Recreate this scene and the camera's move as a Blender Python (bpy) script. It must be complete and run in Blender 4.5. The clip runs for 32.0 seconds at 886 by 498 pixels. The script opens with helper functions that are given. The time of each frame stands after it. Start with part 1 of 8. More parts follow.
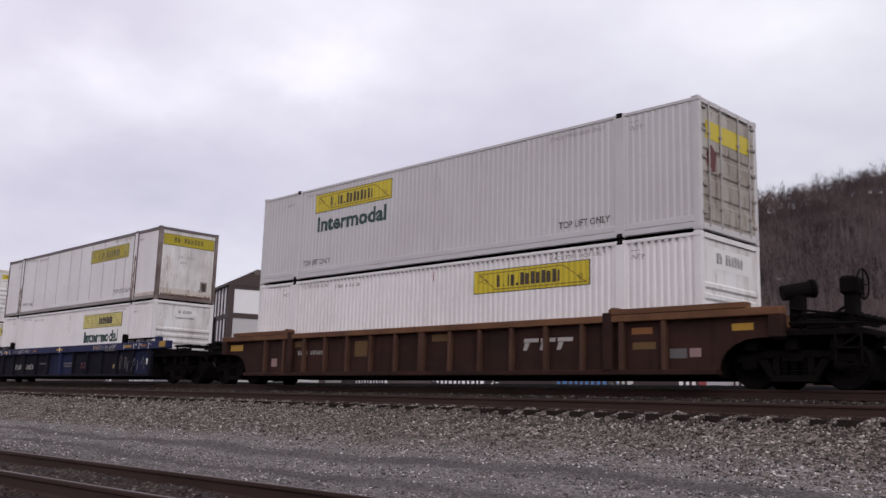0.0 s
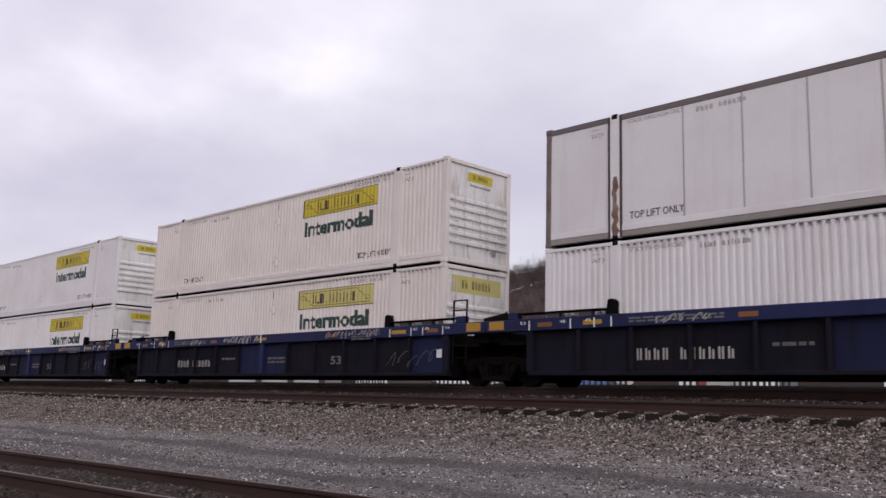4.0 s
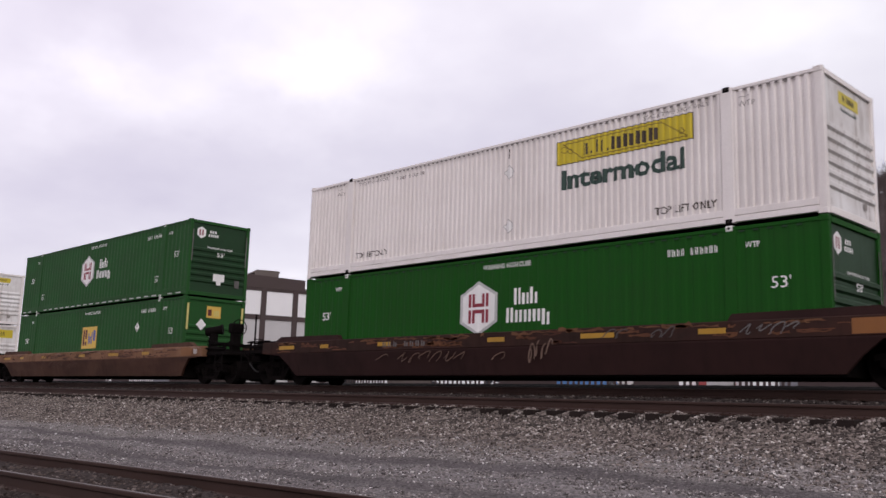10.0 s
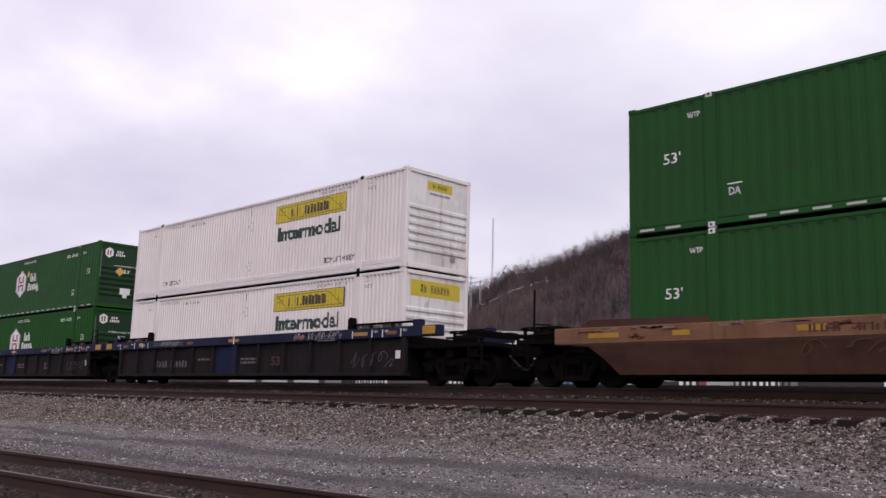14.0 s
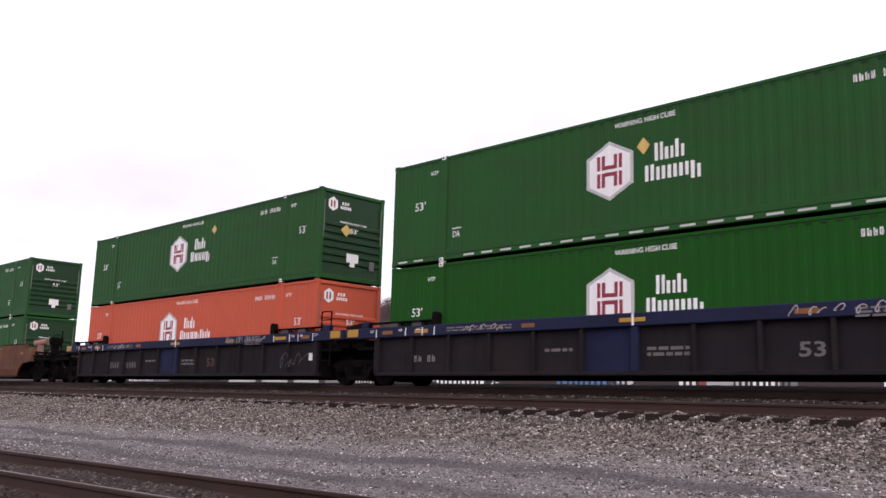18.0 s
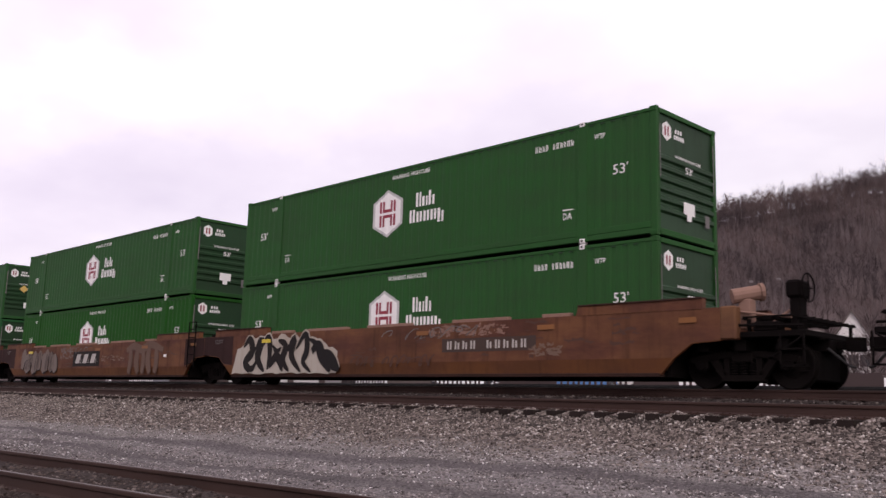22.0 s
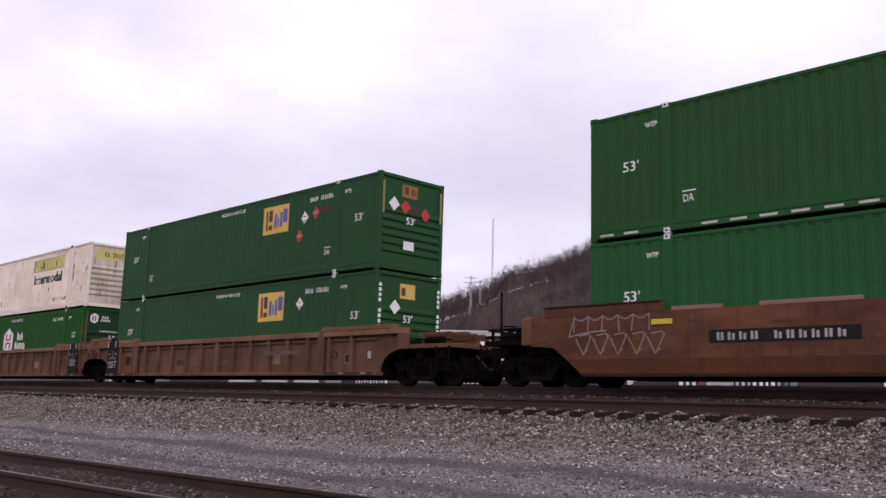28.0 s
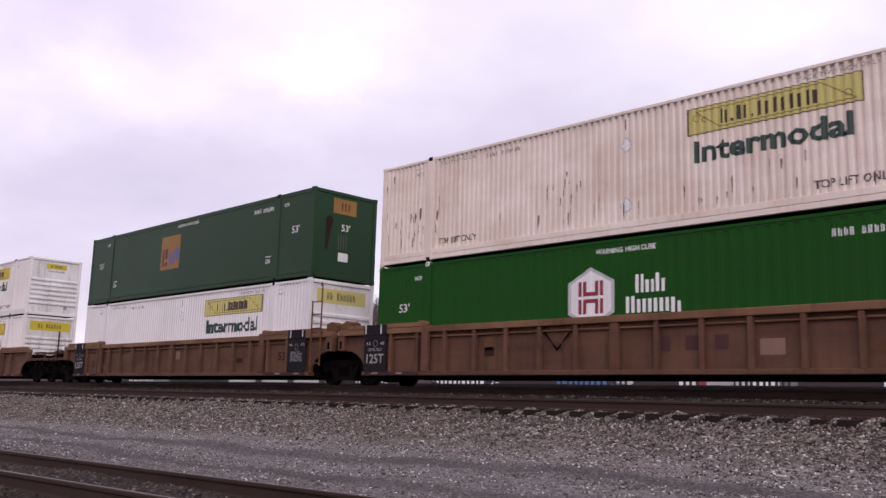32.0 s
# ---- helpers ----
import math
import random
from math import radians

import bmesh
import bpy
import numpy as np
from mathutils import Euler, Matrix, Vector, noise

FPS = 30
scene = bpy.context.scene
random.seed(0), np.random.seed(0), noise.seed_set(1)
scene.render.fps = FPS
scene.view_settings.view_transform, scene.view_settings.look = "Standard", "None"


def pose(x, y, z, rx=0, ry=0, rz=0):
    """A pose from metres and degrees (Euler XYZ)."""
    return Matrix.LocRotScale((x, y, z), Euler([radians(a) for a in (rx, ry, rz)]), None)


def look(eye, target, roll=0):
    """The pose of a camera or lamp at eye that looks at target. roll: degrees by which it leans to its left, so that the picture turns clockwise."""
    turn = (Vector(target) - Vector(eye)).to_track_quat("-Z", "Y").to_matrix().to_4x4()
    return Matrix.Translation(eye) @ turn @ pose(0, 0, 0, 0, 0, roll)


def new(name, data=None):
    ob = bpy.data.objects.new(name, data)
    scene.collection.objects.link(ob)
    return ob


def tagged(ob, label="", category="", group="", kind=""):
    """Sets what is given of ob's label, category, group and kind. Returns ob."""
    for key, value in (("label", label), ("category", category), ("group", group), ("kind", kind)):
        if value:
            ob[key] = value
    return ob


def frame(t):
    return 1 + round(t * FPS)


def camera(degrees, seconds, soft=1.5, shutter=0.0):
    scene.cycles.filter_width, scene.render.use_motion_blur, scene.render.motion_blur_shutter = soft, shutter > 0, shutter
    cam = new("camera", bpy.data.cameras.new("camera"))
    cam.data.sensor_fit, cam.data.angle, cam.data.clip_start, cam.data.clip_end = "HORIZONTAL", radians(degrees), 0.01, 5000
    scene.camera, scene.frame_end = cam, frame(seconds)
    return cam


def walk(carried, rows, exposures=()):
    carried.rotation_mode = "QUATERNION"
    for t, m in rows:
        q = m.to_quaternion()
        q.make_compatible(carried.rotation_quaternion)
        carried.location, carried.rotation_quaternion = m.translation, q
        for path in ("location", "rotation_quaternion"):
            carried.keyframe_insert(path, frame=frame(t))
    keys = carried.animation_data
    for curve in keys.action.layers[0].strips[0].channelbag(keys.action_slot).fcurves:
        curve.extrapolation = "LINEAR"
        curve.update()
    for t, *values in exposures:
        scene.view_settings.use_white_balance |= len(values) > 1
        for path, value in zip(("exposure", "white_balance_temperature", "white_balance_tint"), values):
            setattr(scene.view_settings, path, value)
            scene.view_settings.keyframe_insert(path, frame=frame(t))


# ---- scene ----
# ---- the camera stands still; the train passes it ----
CAM_Z = -0.44          # z = 0 is the rail head of the train's track
cam = camera(52.36, 32.0, soft=1.5, shutter=0.1)
EXPOSURE = ((0, -0.74, 6450, 16), (3, -0.74, 6450, 17), (6, -0.74, 6600, 17), (8.5, -0.76, 6550, 17), (10.5, -0.58, 6600, 18), (11.2, -0.56, 6600, 18), (12, -0.38, 6450, 20), (13, -0.27, 6400, 20), (14, -0.62, 6500, 21), (15.3, -0.65, 6500, 20), (17.5, -0.11, 6550, 21), (20, -0.42, 6700, 23), (21, -0.51, 6950, 20), (22, -0.38, 6850, 24), (23, -0.29, 7000, 23), (24, -0.29, 6900, 23), (25.5, -0.19, 6800, 22), (28, -0.52, 6450, 23), (29, -0.44, 6500, 24), (30, -0.2, 6450, 22), (31, -0.54, 6500, 27), (32, -0.58, 6500, 26))
HERE = pose(0, 0, CAM_Z, 99.71, -1.62, 45.13)
walk(cam, [(0, HERE), (32, HERE)], exposures=EXPOSURE)

# ---- world and light: an overcast winter sky ----
world = bpy.data.worlds.new("overcast_sky")
scene.world = world
world.use_nodes = True


def wire(tree, kind, **inputs):
    n = tree.nodes.new(kind)
    for key, value in inputs.items():
        key = key.replace("_", " ")
        if hasattr(value, "is_output"):
            tree.links.new(value, n.inputs[key])
        else:
            n.inputs[key].default_value = value
    return n


def maths(tree, op, a, b=None, clamp=False):
    n = tree.nodes.new("ShaderNodeMath")
    n.operation, n.use_clamp = op, clamp
    for i, v in enumerate((a, b)):
        if v is None:
            continue
        if hasattr(v, "is_output"):
            tree.links.new(v, n.inputs[i])
        else:
            n.inputs[i].default_value = v
    return n.outputs[0]


def mixed(tree, fac, a, b, how="MIX"):
    n = tree.nodes.new("ShaderNodeMix")
    n.data_type, n.blend_type = "RGBA", how
    for i, v in ((0, fac), (6, a), (7, b)):
        if hasattr(v, "is_output"):
            tree.links.new(v, n.inputs[i])
        else:
            n.inputs[i].default_value = v if i == 0 else (*v, 1)
    return n.outputs[2]


def ramp(tree, fac, *stops):
    n = tree.nodes.new("ShaderNodeValToRGB")
    tree.links.new(fac, n.inputs[0])
    while len(n.color_ramp.elements) < len(stops):
        n.color_ramp.elements.new(0.5)
    for e, (p, c) in zip(n.color_ramp.elements, stops):
        e.position, e.color = p, (c, c, c, 1) if not hasattr(c, "__len__") else (*c, 1)
    return n.outputs[0]


def build_sky():
    t = world.node_tree
    t.nodes.clear()
    out = t.nodes.new("ShaderNodeOutputWorld")
    sky = t.nodes.new("ShaderNodeTexSky")
    sky.sky_type, sky.sun_disc = "NISHITA", False
    sky.sun_elevation, sky.sun_rotation = radians(30), radians(123)
    co = t.nodes.new("ShaderNodeTexCoord").outputs["Generated"]
    part_xyz = wire(t, "ShaderNodeSeparateXYZ", Vector=co)
    up = maths(t, "MAXIMUM", part_xyz.outputs[2], 0.0)
    # clouds lie on a flat deck high above
    deck = maths(t, "ADD", up, 0.22)
    flat = wire(t, "ShaderNodeCombineXYZ", X=maths(t, "DIVIDE", part_xyz.outputs[0], deck), Y=maths(t, "DIVIDE", part_xyz.outputs[1], deck))
    big = wire(t, "ShaderNodeTexNoise", Vector=flat.outputs[0], Scale=0.9, Detail=3.5, Roughness=0.5)
    small = wire(t, "ShaderNodeTexNoise", Vector=flat.outputs[0], Scale=2.6, Detail=4.0, Roughness=0.55)
    cloud = maths(t, "ADD", maths(t, "MULTIPLY", big.outputs[0], 0.7), maths(t, "MULTIPLY", small.outputs[0], 0.3))
    # thin breaks let more light through; heavier folds lie low over the hills
    ragged = t.nodes.new("ShaderNodeVectorMath")
    ragged.operation = "MULTIPLY_ADD"
    t.links.new(wire(t, "ShaderNodeTexNoise", Vector=co, Scale=9.0, Detail=4.0, Roughness=0.6).outputs["Color"], ragged.inputs[0])
    ragged.inputs[1].default_value = (0.12, 0.12, 0.09)
    t.links.new(co, ragged.inputs[2])

    def dot(v):
        n = t.nodes.new("ShaderNodeVectorMath")
        n.operation = "DOT_PRODUCT"
        t.links.new(ragged.outputs[0], n.inputs[0])
        n.inputs[1].default_value = v
        return n.outputs["Value"]

    def fold(bearing, rise_, wide, high, gain):
        az, el = radians(bearing), radians(rise_)
        d = Vector((-math.sin(az) * math.cos(el), math.cos(az) * math.cos(el), math.sin(el)))
        side = Vector((-math.cos(az), -math.sin(az), 0))
        over = side.cross(d) if side.cross(d).z > 0 else d.cross(side)
        mid = Vector((0.06, 0.06, 0.045))
        u = maths(t, "MULTIPLY", maths(t, "SUBTRACT", dot(side), side.dot(mid)), 1 / radians(wide))
        v = maths(t, "MULTIPLY", maths(t, "SUBTRACT", dot(over), over.dot(mid)), 1 / radians(high))
        g = maths(t, "EXPONENT", maths(t, "MULTIPLY", maths(t, "ADD", maths(t, "MULTIPLY", u, u), maths(t, "MULTIPLY", v, v)), -1.0))
        return maths(t, "MULTIPLY", maths(t, "MULTIPLY", g, maths(t, "MAXIMUM", dot(d), 0.0)), gain)

    for f in ((68.6, 19.2, 2.4, 1.6, 0.10), (54.0, 20.3, 6.0, 1.9, 0.10), (25.0, 21.0, 16.0, 9.0, 0.05), (64.0, 13.0, 12.0, 2.6, -0.13), (47.0, 14.5, 9.0, 2.2, -0.08), (34.0, 17.5, 9.0, 2.4, -0.05), (70.0, 23.5, 5.0, 1.6, -0.06)):
        cloud = maths(t, "ADD", cloud, fold(*f))
    col = ramp(t, cloud, (0.32, (0.98, 0.945, 1.045)), (0.44, (1.10, 1.075, 1.145)), (0.55, (1.27, 1.255, 1.295)), (0.70, (1.64, 1.63, 1.64)))
    col = mixed(t, 1.0, col, ramp(t, up, (0.10, 0.90), (0.24, 0.935), (0.36, 1.02), (0.46, 1.05), (1.0, 1.03)), "MULTIPLY")
    # a trace of lavender to the west, of cold white to the east
    west = maths(t, "ADD", maths(t, "MULTIPLY", dot((-0.71, -0.71, 0)), 1.0), 0.5, clamp=True)
    col = mixed(t, 1.0, col, ramp(t, west, (0.0, (0.985, 1.005, 1.012)), (1.0, (1.012, 0.985, 1.04))), "MULTIPLY")
    col = mixed(t, 0.03, col, sky.outputs[0], "ADD")
    bg = wire(t, "ShaderNodeBackground", Color=col, Strength=1.0)
    t.links.new(bg.outputs[0], out.inputs[0])


build_sky()
sun = new("sun", bpy.data.lights.new("sun", "SUN"))
sun.data.energy, sun.data.angle, sun.data.color = 1.38, radians(36), (1.0, 0.97, 0.95)
sun.matrix_world = look((0, 0, 50), (-38, 25, 24))

# ---- materials ----


def shader(name):
    m = bpy.data.materials.new(name)
    m.use_nodes = True
    t = m.node_tree
    return m, t, t.nodes["Principled BSDF"]


def paint(name, colour, rough=0.5, dirt=0.35, dirt_colour=(0.06, 0.045, 0.035), metal=0.0, grain=6.0, streak=0.5, rust=0.0, bump=0.15, spec=0.35, second=None):
    """Weathered paint or bare metal: broad grime, fine grain, rain streaks and, if asked for, rust spots that run down."""
    m, t, b = shader(name)
    co = t.nodes.new("ShaderNodeTexCoord").outputs["Object"]
    rnd = t.nodes.new("ShaderNodeObjectInfo").outputs["Random"]
    shift = wire(t, "ShaderNodeCombineXYZ", X=maths(t, "MULTIPLY", rnd, 40.0), Y=maths(t, "MULTIPLY", rnd, 17.0))
    at = t.nodes.new("ShaderNodeVectorMath")
    t.links.new(co, at.inputs[0]), t.links.new(shift.outputs[0], at.inputs[1])
    at = at.outputs[0]
    tall = wire(t, "ShaderNodeMapping", Vector=at, Scale=(5.0, 5.0, 0.35)).outputs[0]
    broad = wire(t, "ShaderNodeTexNoise", Vector=at, Scale=0.55, Detail=6.0, Roughness=0.6).outputs[0]
    fine = wire(t, "ShaderNodeTexNoise", Vector=at, Scale=grain * 4, Detail=4.0, Roughness=0.65).outputs[0]
    run = wire(t, "ShaderNodeTexNoise", Vector=tall, Scale=1.0, Detail=4.0, Roughness=0.6).outputs[0]
    g = maths(t, "MULTIPLY", ramp(t, broad, (0.42, 0.0), (0.75, 1.0)), dirt)
    g = maths(t, "ADD", g, maths(t, "MULTIPLY", ramp(t, run, (0.52, 0.0), (0.8, 1.0)), dirt * streak))
    g = maths(t, "ADD", g, maths(t, "MULTIPLY", ramp(t, fine, (0.5, 0.0), (0.85, 1.0)), dirt * 0.35), clamp=True)
    tone = ramp(t, fine, (0.25, tuple(c * 0.93 for c in colour)), (0.75, tuple(min(1, c * 1.05) for c in colour)))
    if second:
        blot = wire(t, "ShaderNodeTexNoise", Vector=wire(t, "ShaderNodeMapping", Vector=at, Scale=(0.5, 0.5, 1.6)).outputs[0], Scale=1.0, Detail=6.0, Roughness=0.65).outputs[0]
        tone = mixed(t, ramp(t, blot, (0.38, 0.0), (0.62, 1.0)), tone, second)
    col = mixed(t, g, tone, dirt_colour)
    if rust:
        spot = wire(t, "ShaderNodeTexNoise", Vector=wire(t, "ShaderNodeMapping", Vector=at, Scale=(3.2, 3.2, 0.7)).outputs[0], Scale=1.0, Detail=7.0, Roughness=0.7).outputs[0]
        r = maths(t, "MULTIPLY", ramp(t, spot, (0.60 - 0.05 * rust, 0.0), (0.68 - 0.05 * rust, 1.0)), min(1, rust))
        col = mixed(t, r, col, (0.14, 0.055, 0.025))
    t.links.new(col, b.inputs["Base Color"])
    t.links.new(maths(t, "ADD", rough, maths(t, "MULTIPLY", g, 0.3), clamp=True), b.inputs["Roughness"])
    b.inputs["Metallic"].default_value = metal
    b.inputs["Specular IOR Level"].default_value = spec
    bp = wire(t, "ShaderNodeBump", Strength=bump, Distance=0.01, Height=fine)
    t.links.new(bp.outputs[0], b.inputs["Normal"])
    return m


def ground_stone(name, bands, stain=0.5, grain=26.0):
    """Crushed stone: bands of (y, colour) across the tracks, mixed by two noises, speckled at the size of stones."""
    m, t, b = shader(name)
    co = t.nodes.new("ShaderNodeTexCoord").outputs["Object"]
    xyz = wire(t, "ShaderNodeSeparateXYZ", Vector=co)
    long = wire(t, "ShaderNodeTexNoise", Vector=wire(t, "ShaderNodeMapping", Vector=co, Scale=(0.16, 0.9, 1.0)).outputs[0], Scale=1.0, Detail=5.0, Roughness=0.6).outputs[0]
    y = maths(t, "ADD", xyz.outputs[1], maths(t, "MULTIPLY", maths(t, "SUBTRACT", long, 0.5), 0.7))
    y = maths(t, "ADD", y, maths(t, "MULTIPLY", maths(t, "ADD", xyz.outputs[0], 12.0), BAND_TILT))
    lo, hi = bands[0][0], bands[-1][0]
    f = maths(t, "DIVIDE", maths(t, "SUBTRACT", y, lo), hi - lo)
    col = ramp(t, f, *[((p - lo) / (hi - lo), c) for p, c in bands])
    cell = t.nodes.new("ShaderNodeTexVoronoi")
    cell.inputs["Scale"].default_value = grain
    t.links.new(co, cell.inputs["Vector"])
    grey = wire(t, "ShaderNodeSeparateColor", Color=cell.outputs["Color"]).outputs[0]
    spread = ramp(t, grey, (0.0, 0.45), (0.55, 0.95), (0.92, 1.25), (1.0, 1.8))
    col = mixed(t, 0.85, col, spread, "MULTIPLY")
    patch = wire(t, "ShaderNodeTexNoise", Vector=co, Scale=0.8, Detail=6.0, Roughness=0.65).outputs[0]
    col = mixed(t, stain, col, ramp(t, patch, (0.3, 0.62), (0.7, 1.3)), "MULTIPLY")
    t.links.new(col, b.inputs["Base Color"])
    b.inputs["Roughness"].default_value = 0.95
    b.inputs["Specular IOR Level"].default_value = 0.04
    bp = wire(t, "ShaderNodeBump", Strength=0.7, Distance=0.03, Height=cell.outputs["Distance"])
    t.links.new(bp.outputs[0], b.inputs["Normal"])
    return m


def along_slope(t, co, across, deep, high):
    """Coordinates turned so that y runs up the hillside, then stretched."""
    turned = wire(t, "ShaderNodeMapping", Vector=co, Rotation=(0, 0, radians(-35))).outputs[0]
    return wire(t, "ShaderNodeMapping", Vector=turned, Scale=(across, deep, high)).outputs[0]


def island(name, a, b_, rough=0.9, mid=None, patch=None):
    """A colour of its own for every loose piece of a mesh."""
    m, t, b = shader(name)
    r = t.nodes.new("ShaderNodeNewGeometry").outputs["Random Per Island"]
    if mid is None:
        stops = [(0.0, a), (1.0, b_)]
    else:
        stops = [(0.0, a), (0.5, mid), (0.90, tuple(c * 1.55 for c in mid)), (1.0, b_)]
    col = ramp(t, r, *stops)
    co = t.nodes.new("ShaderNodeTexCoord").outputs["Object"]
    if not patch:
        n = wire(t, "ShaderNodeTexNoise", Vector=co, Scale=40.0, Detail=3.0).outputs[0]
        col = mixed(t, 0.5, col, ramp(t, n, (0.3, 0.7), (0.7, 1.25)), "MULTIPLY")
    else:
        # stands of different trees: broad drifts and single crowns
        for scale, low, high in patch:
            stand = wire(t, "ShaderNodeTexNoise", Vector=along_slope(t, co, 1.0, 0.22, 0.3), Scale=scale, Detail=3.0, Roughness=0.55).outputs[0]
            col = mixed(t, 1.0, col, ramp(t, stand, (0.34, (low * 0.98, low, low * 1.04)), (0.66, (high * 1.03, high, high * 0.97))), "MULTIPLY")
    t.links.new(col, b.inputs["Base Color"])
    b.inputs["Roughness"].default_value = rough
    b.inputs["Specular IOR Level"].default_value = 0.05
    return m


BAND_TILT = -0.035                  # the yard road runs at a slight angle to the main tracks
M = {}
M["white"] = paint("white_paint", (0.775, 0.75, 0.74), 0.5, 0.18, (0.30, 0.25, 0.21), streak=0.7, spec=0.18)
M["pale"] = paint("grey_white_paint", (0.565, 0.545, 0.545), 0.5, 0.18, (0.30, 0.25, 0.22))
M["warm_white"] = paint("warm_white_paint", (0.81, 0.765, 0.735), 0.5, 0.18, (0.32, 0.26, 0.21), streak=0.7, spec=0.18)
M["cream"] = paint("cream_paint", (0.78, 0.72, 0.675), 0.5, 0.2, (0.36, 0.28, 0.22), streak=0.7, spec=0.18)
M["rusty"] = paint("weathered_white_paint", (0.850, 0.772, 0.681), 0.5, 0.34, (0.46, 0.29, 0.19), streak=1.0, spec=0.18, second=(0.78, 0.67, 0.58))
M["green"] = paint("green_paint", (0.0198, 0.0874, 0.0232), 0.5, 0.28, (0.0295, 0.0544, 0.0250), streak=0.9, spec=0.05, second=(0.0222, 0.0760, 0.0238))
M["fresh_green"] = paint("bright_green_paint", (0.0104, 0.0776, 0.0108), 0.5, 0.2, (0.0180, 0.0494, 0.0135), streak=0.7, spec=0.04, second=(0.0129, 0.0708, 0.0123))
M["pale_green"] = paint("weathered_green_paint", (0.0217, 0.0890, 0.0265), 0.5, 0.28, (0.0276, 0.0530, 0.0233), streak=0.9, spec=0.05, second=(0.0244, 0.0795, 0.0276))
M["teal_green"] = paint("bluish_green_paint", (0.0191, 0.0996, 0.0339), 0.5, 0.25, (0.0254, 0.0615, 0.0297), streak=0.8, spec=0.05, second=(0.0201, 0.0901, 0.0318))
M["sea_green"] = paint("dull_sea_green_paint", (0.0205, 0.0790, 0.0300), 0.5, 0.28, (0.027, 0.050, 0.028), streak=0.9, spec=0.05, second=(0.0225, 0.0700, 0.0300))
M["deep_green"] = paint("dark_green_paint", (0.0110, 0.046, 0.0155), 0.45, 0.2, (0.026, 0.036, 0.026), spec=0.22)
M["orange"] = paint("orange_paint", (0.5100, 0.0959, 0.0490), 0.5, 0.2, (0.2550, 0.0714, 0.0459), spec=0.10)
# Near-black: the shade under the cars is put into these three colours.
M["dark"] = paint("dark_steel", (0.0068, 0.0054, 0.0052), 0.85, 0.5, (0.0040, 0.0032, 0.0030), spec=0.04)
M["truck"] = paint("grimy_shaded_cast_steel", (0.0084, 0.0066, 0.0061), 0.9, 0.5, (0.0040, 0.0034, 0.0032), spec=0.04)
M["wheel"] = paint("worn_shaded_wheel_steel", (0.0080, 0.0064, 0.0060), 0.8, 0.5, (0.0040, 0.0034, 0.0032), spec=0.04)
M["brown"] = paint("brown_rail_paint", (0.098, 0.038, 0.020), 0.65, 0.55, (0.030, 0.018, 0.013), streak=0.9, spec=0.18, second=(0.060, 0.025, 0.017))
M["dark_brown"] = paint("dark_brown_paint", (0.046, 0.0195, 0.0145), 0.75, 0.6, (0.017, 0.011, 0.009), streak=0.9, spec=0.14, second=(0.028, 0.0145, 0.0115))
M["tan"] = paint("faded_tan_paint", (0.180, 0.086, 0.040), 0.65, 0.55, (0.050, 0.026, 0.016), streak=0.8, spec=0.18, second=(0.110, 0.048, 0.026))
M["rust"] = paint("rust_orange_paint", (0.1512, 0.0626, 0.0270), 0.65, 0.65, (0.0486, 0.0216, 0.0140), streak=1.0, spec=0.18, second=(0.0842, 0.0302, 0.0194))
M["blue"] = paint("dark_blue_paint", (0.0185, 0.0240, 0.078), 0.6, 0.45, (0.013, 0.012, 0.017), streak=0.6, spec=0.15)
M["black_panel"] = paint("sooty_panel", (0.0210, 0.0167, 0.0167), 0.85, 0.55, (0.0094, 0.0075, 0.0072), streak=0.8, spec=0.12, second=(0.0159, 0.0133, 0.0159))
M["navy"] = paint("grimy_navy_paint", (0.0125, 0.0155, 0.047), 0.65, 0.5, (0.011, 0.010, 0.013), streak=0.6, spec=0.15)
M["panel"] = paint("grimed_panel", (0.0135, 0.0115, 0.0155), 0.85, 0.55, (0.0065, 0.0052, 0.006), streak=0.8, spec=0.12, second=(0.010, 0.0105, 0.020))
M["blue_panel"] = paint("grimed_blue_panel", (0.0135, 0.0175, 0.052), 0.75, 0.55, (0.011, 0.010, 0.013), streak=0.8, spec=0.15)
M["yellow"] = paint("yellow_sign", (0.58, 0.46, 0.03), 0.45, 0.16, (0.35, 0.27, 0.05))
M["olive_yellow"] = paint("grimy_yellow_sign", (0.43, 0.35, 0.022), 0.5, 0.3, (0.25, 0.19, 0.04))
M["faded_yellow"] = paint("faded_yellow_sign", (0.58, 0.51, 0.17), 0.5, 0.3, (0.42, 0.38, 0.20))
M["dark_yellow"] = paint("dark_yellow_sign", (0.20, 0.145, 0.02), 0.5, 0.2, (0.12, 0.09, 0.03))
M["reflector"] = paint("yellow_reflector", (0.42, 0.23, 0.02), 0.45, 0.35, (0.12, 0.065, 0.02))
M["amber"] = paint("grimy_amber_reflector", (0.22, 0.085, 0.02), 0.5, 0.4, (0.07, 0.03, 0.015))
M["ink"] = paint("dark_lettering", (0.055, 0.04, 0.03), 0.5, 0.1)
M["faint_ink"] = paint("faded_lettering", (0.26, 0.23, 0.21), 0.5, 0.3, (0.5, 0.46, 0.42))
M["green_ink"] = paint("dark_green_lettering", (0.022, 0.055, 0.042), 0.5, 0.1)
M["mark"] = paint("white_lettering", (0.80, 0.79, 0.77), 0.5, 0.15, (0.35, 0.36, 0.33))
M["grey_mark"] = paint("grey_white_border", (0.46, 0.46, 0.45), 0.5, 0.3, (0.25, 0.27, 0.24))
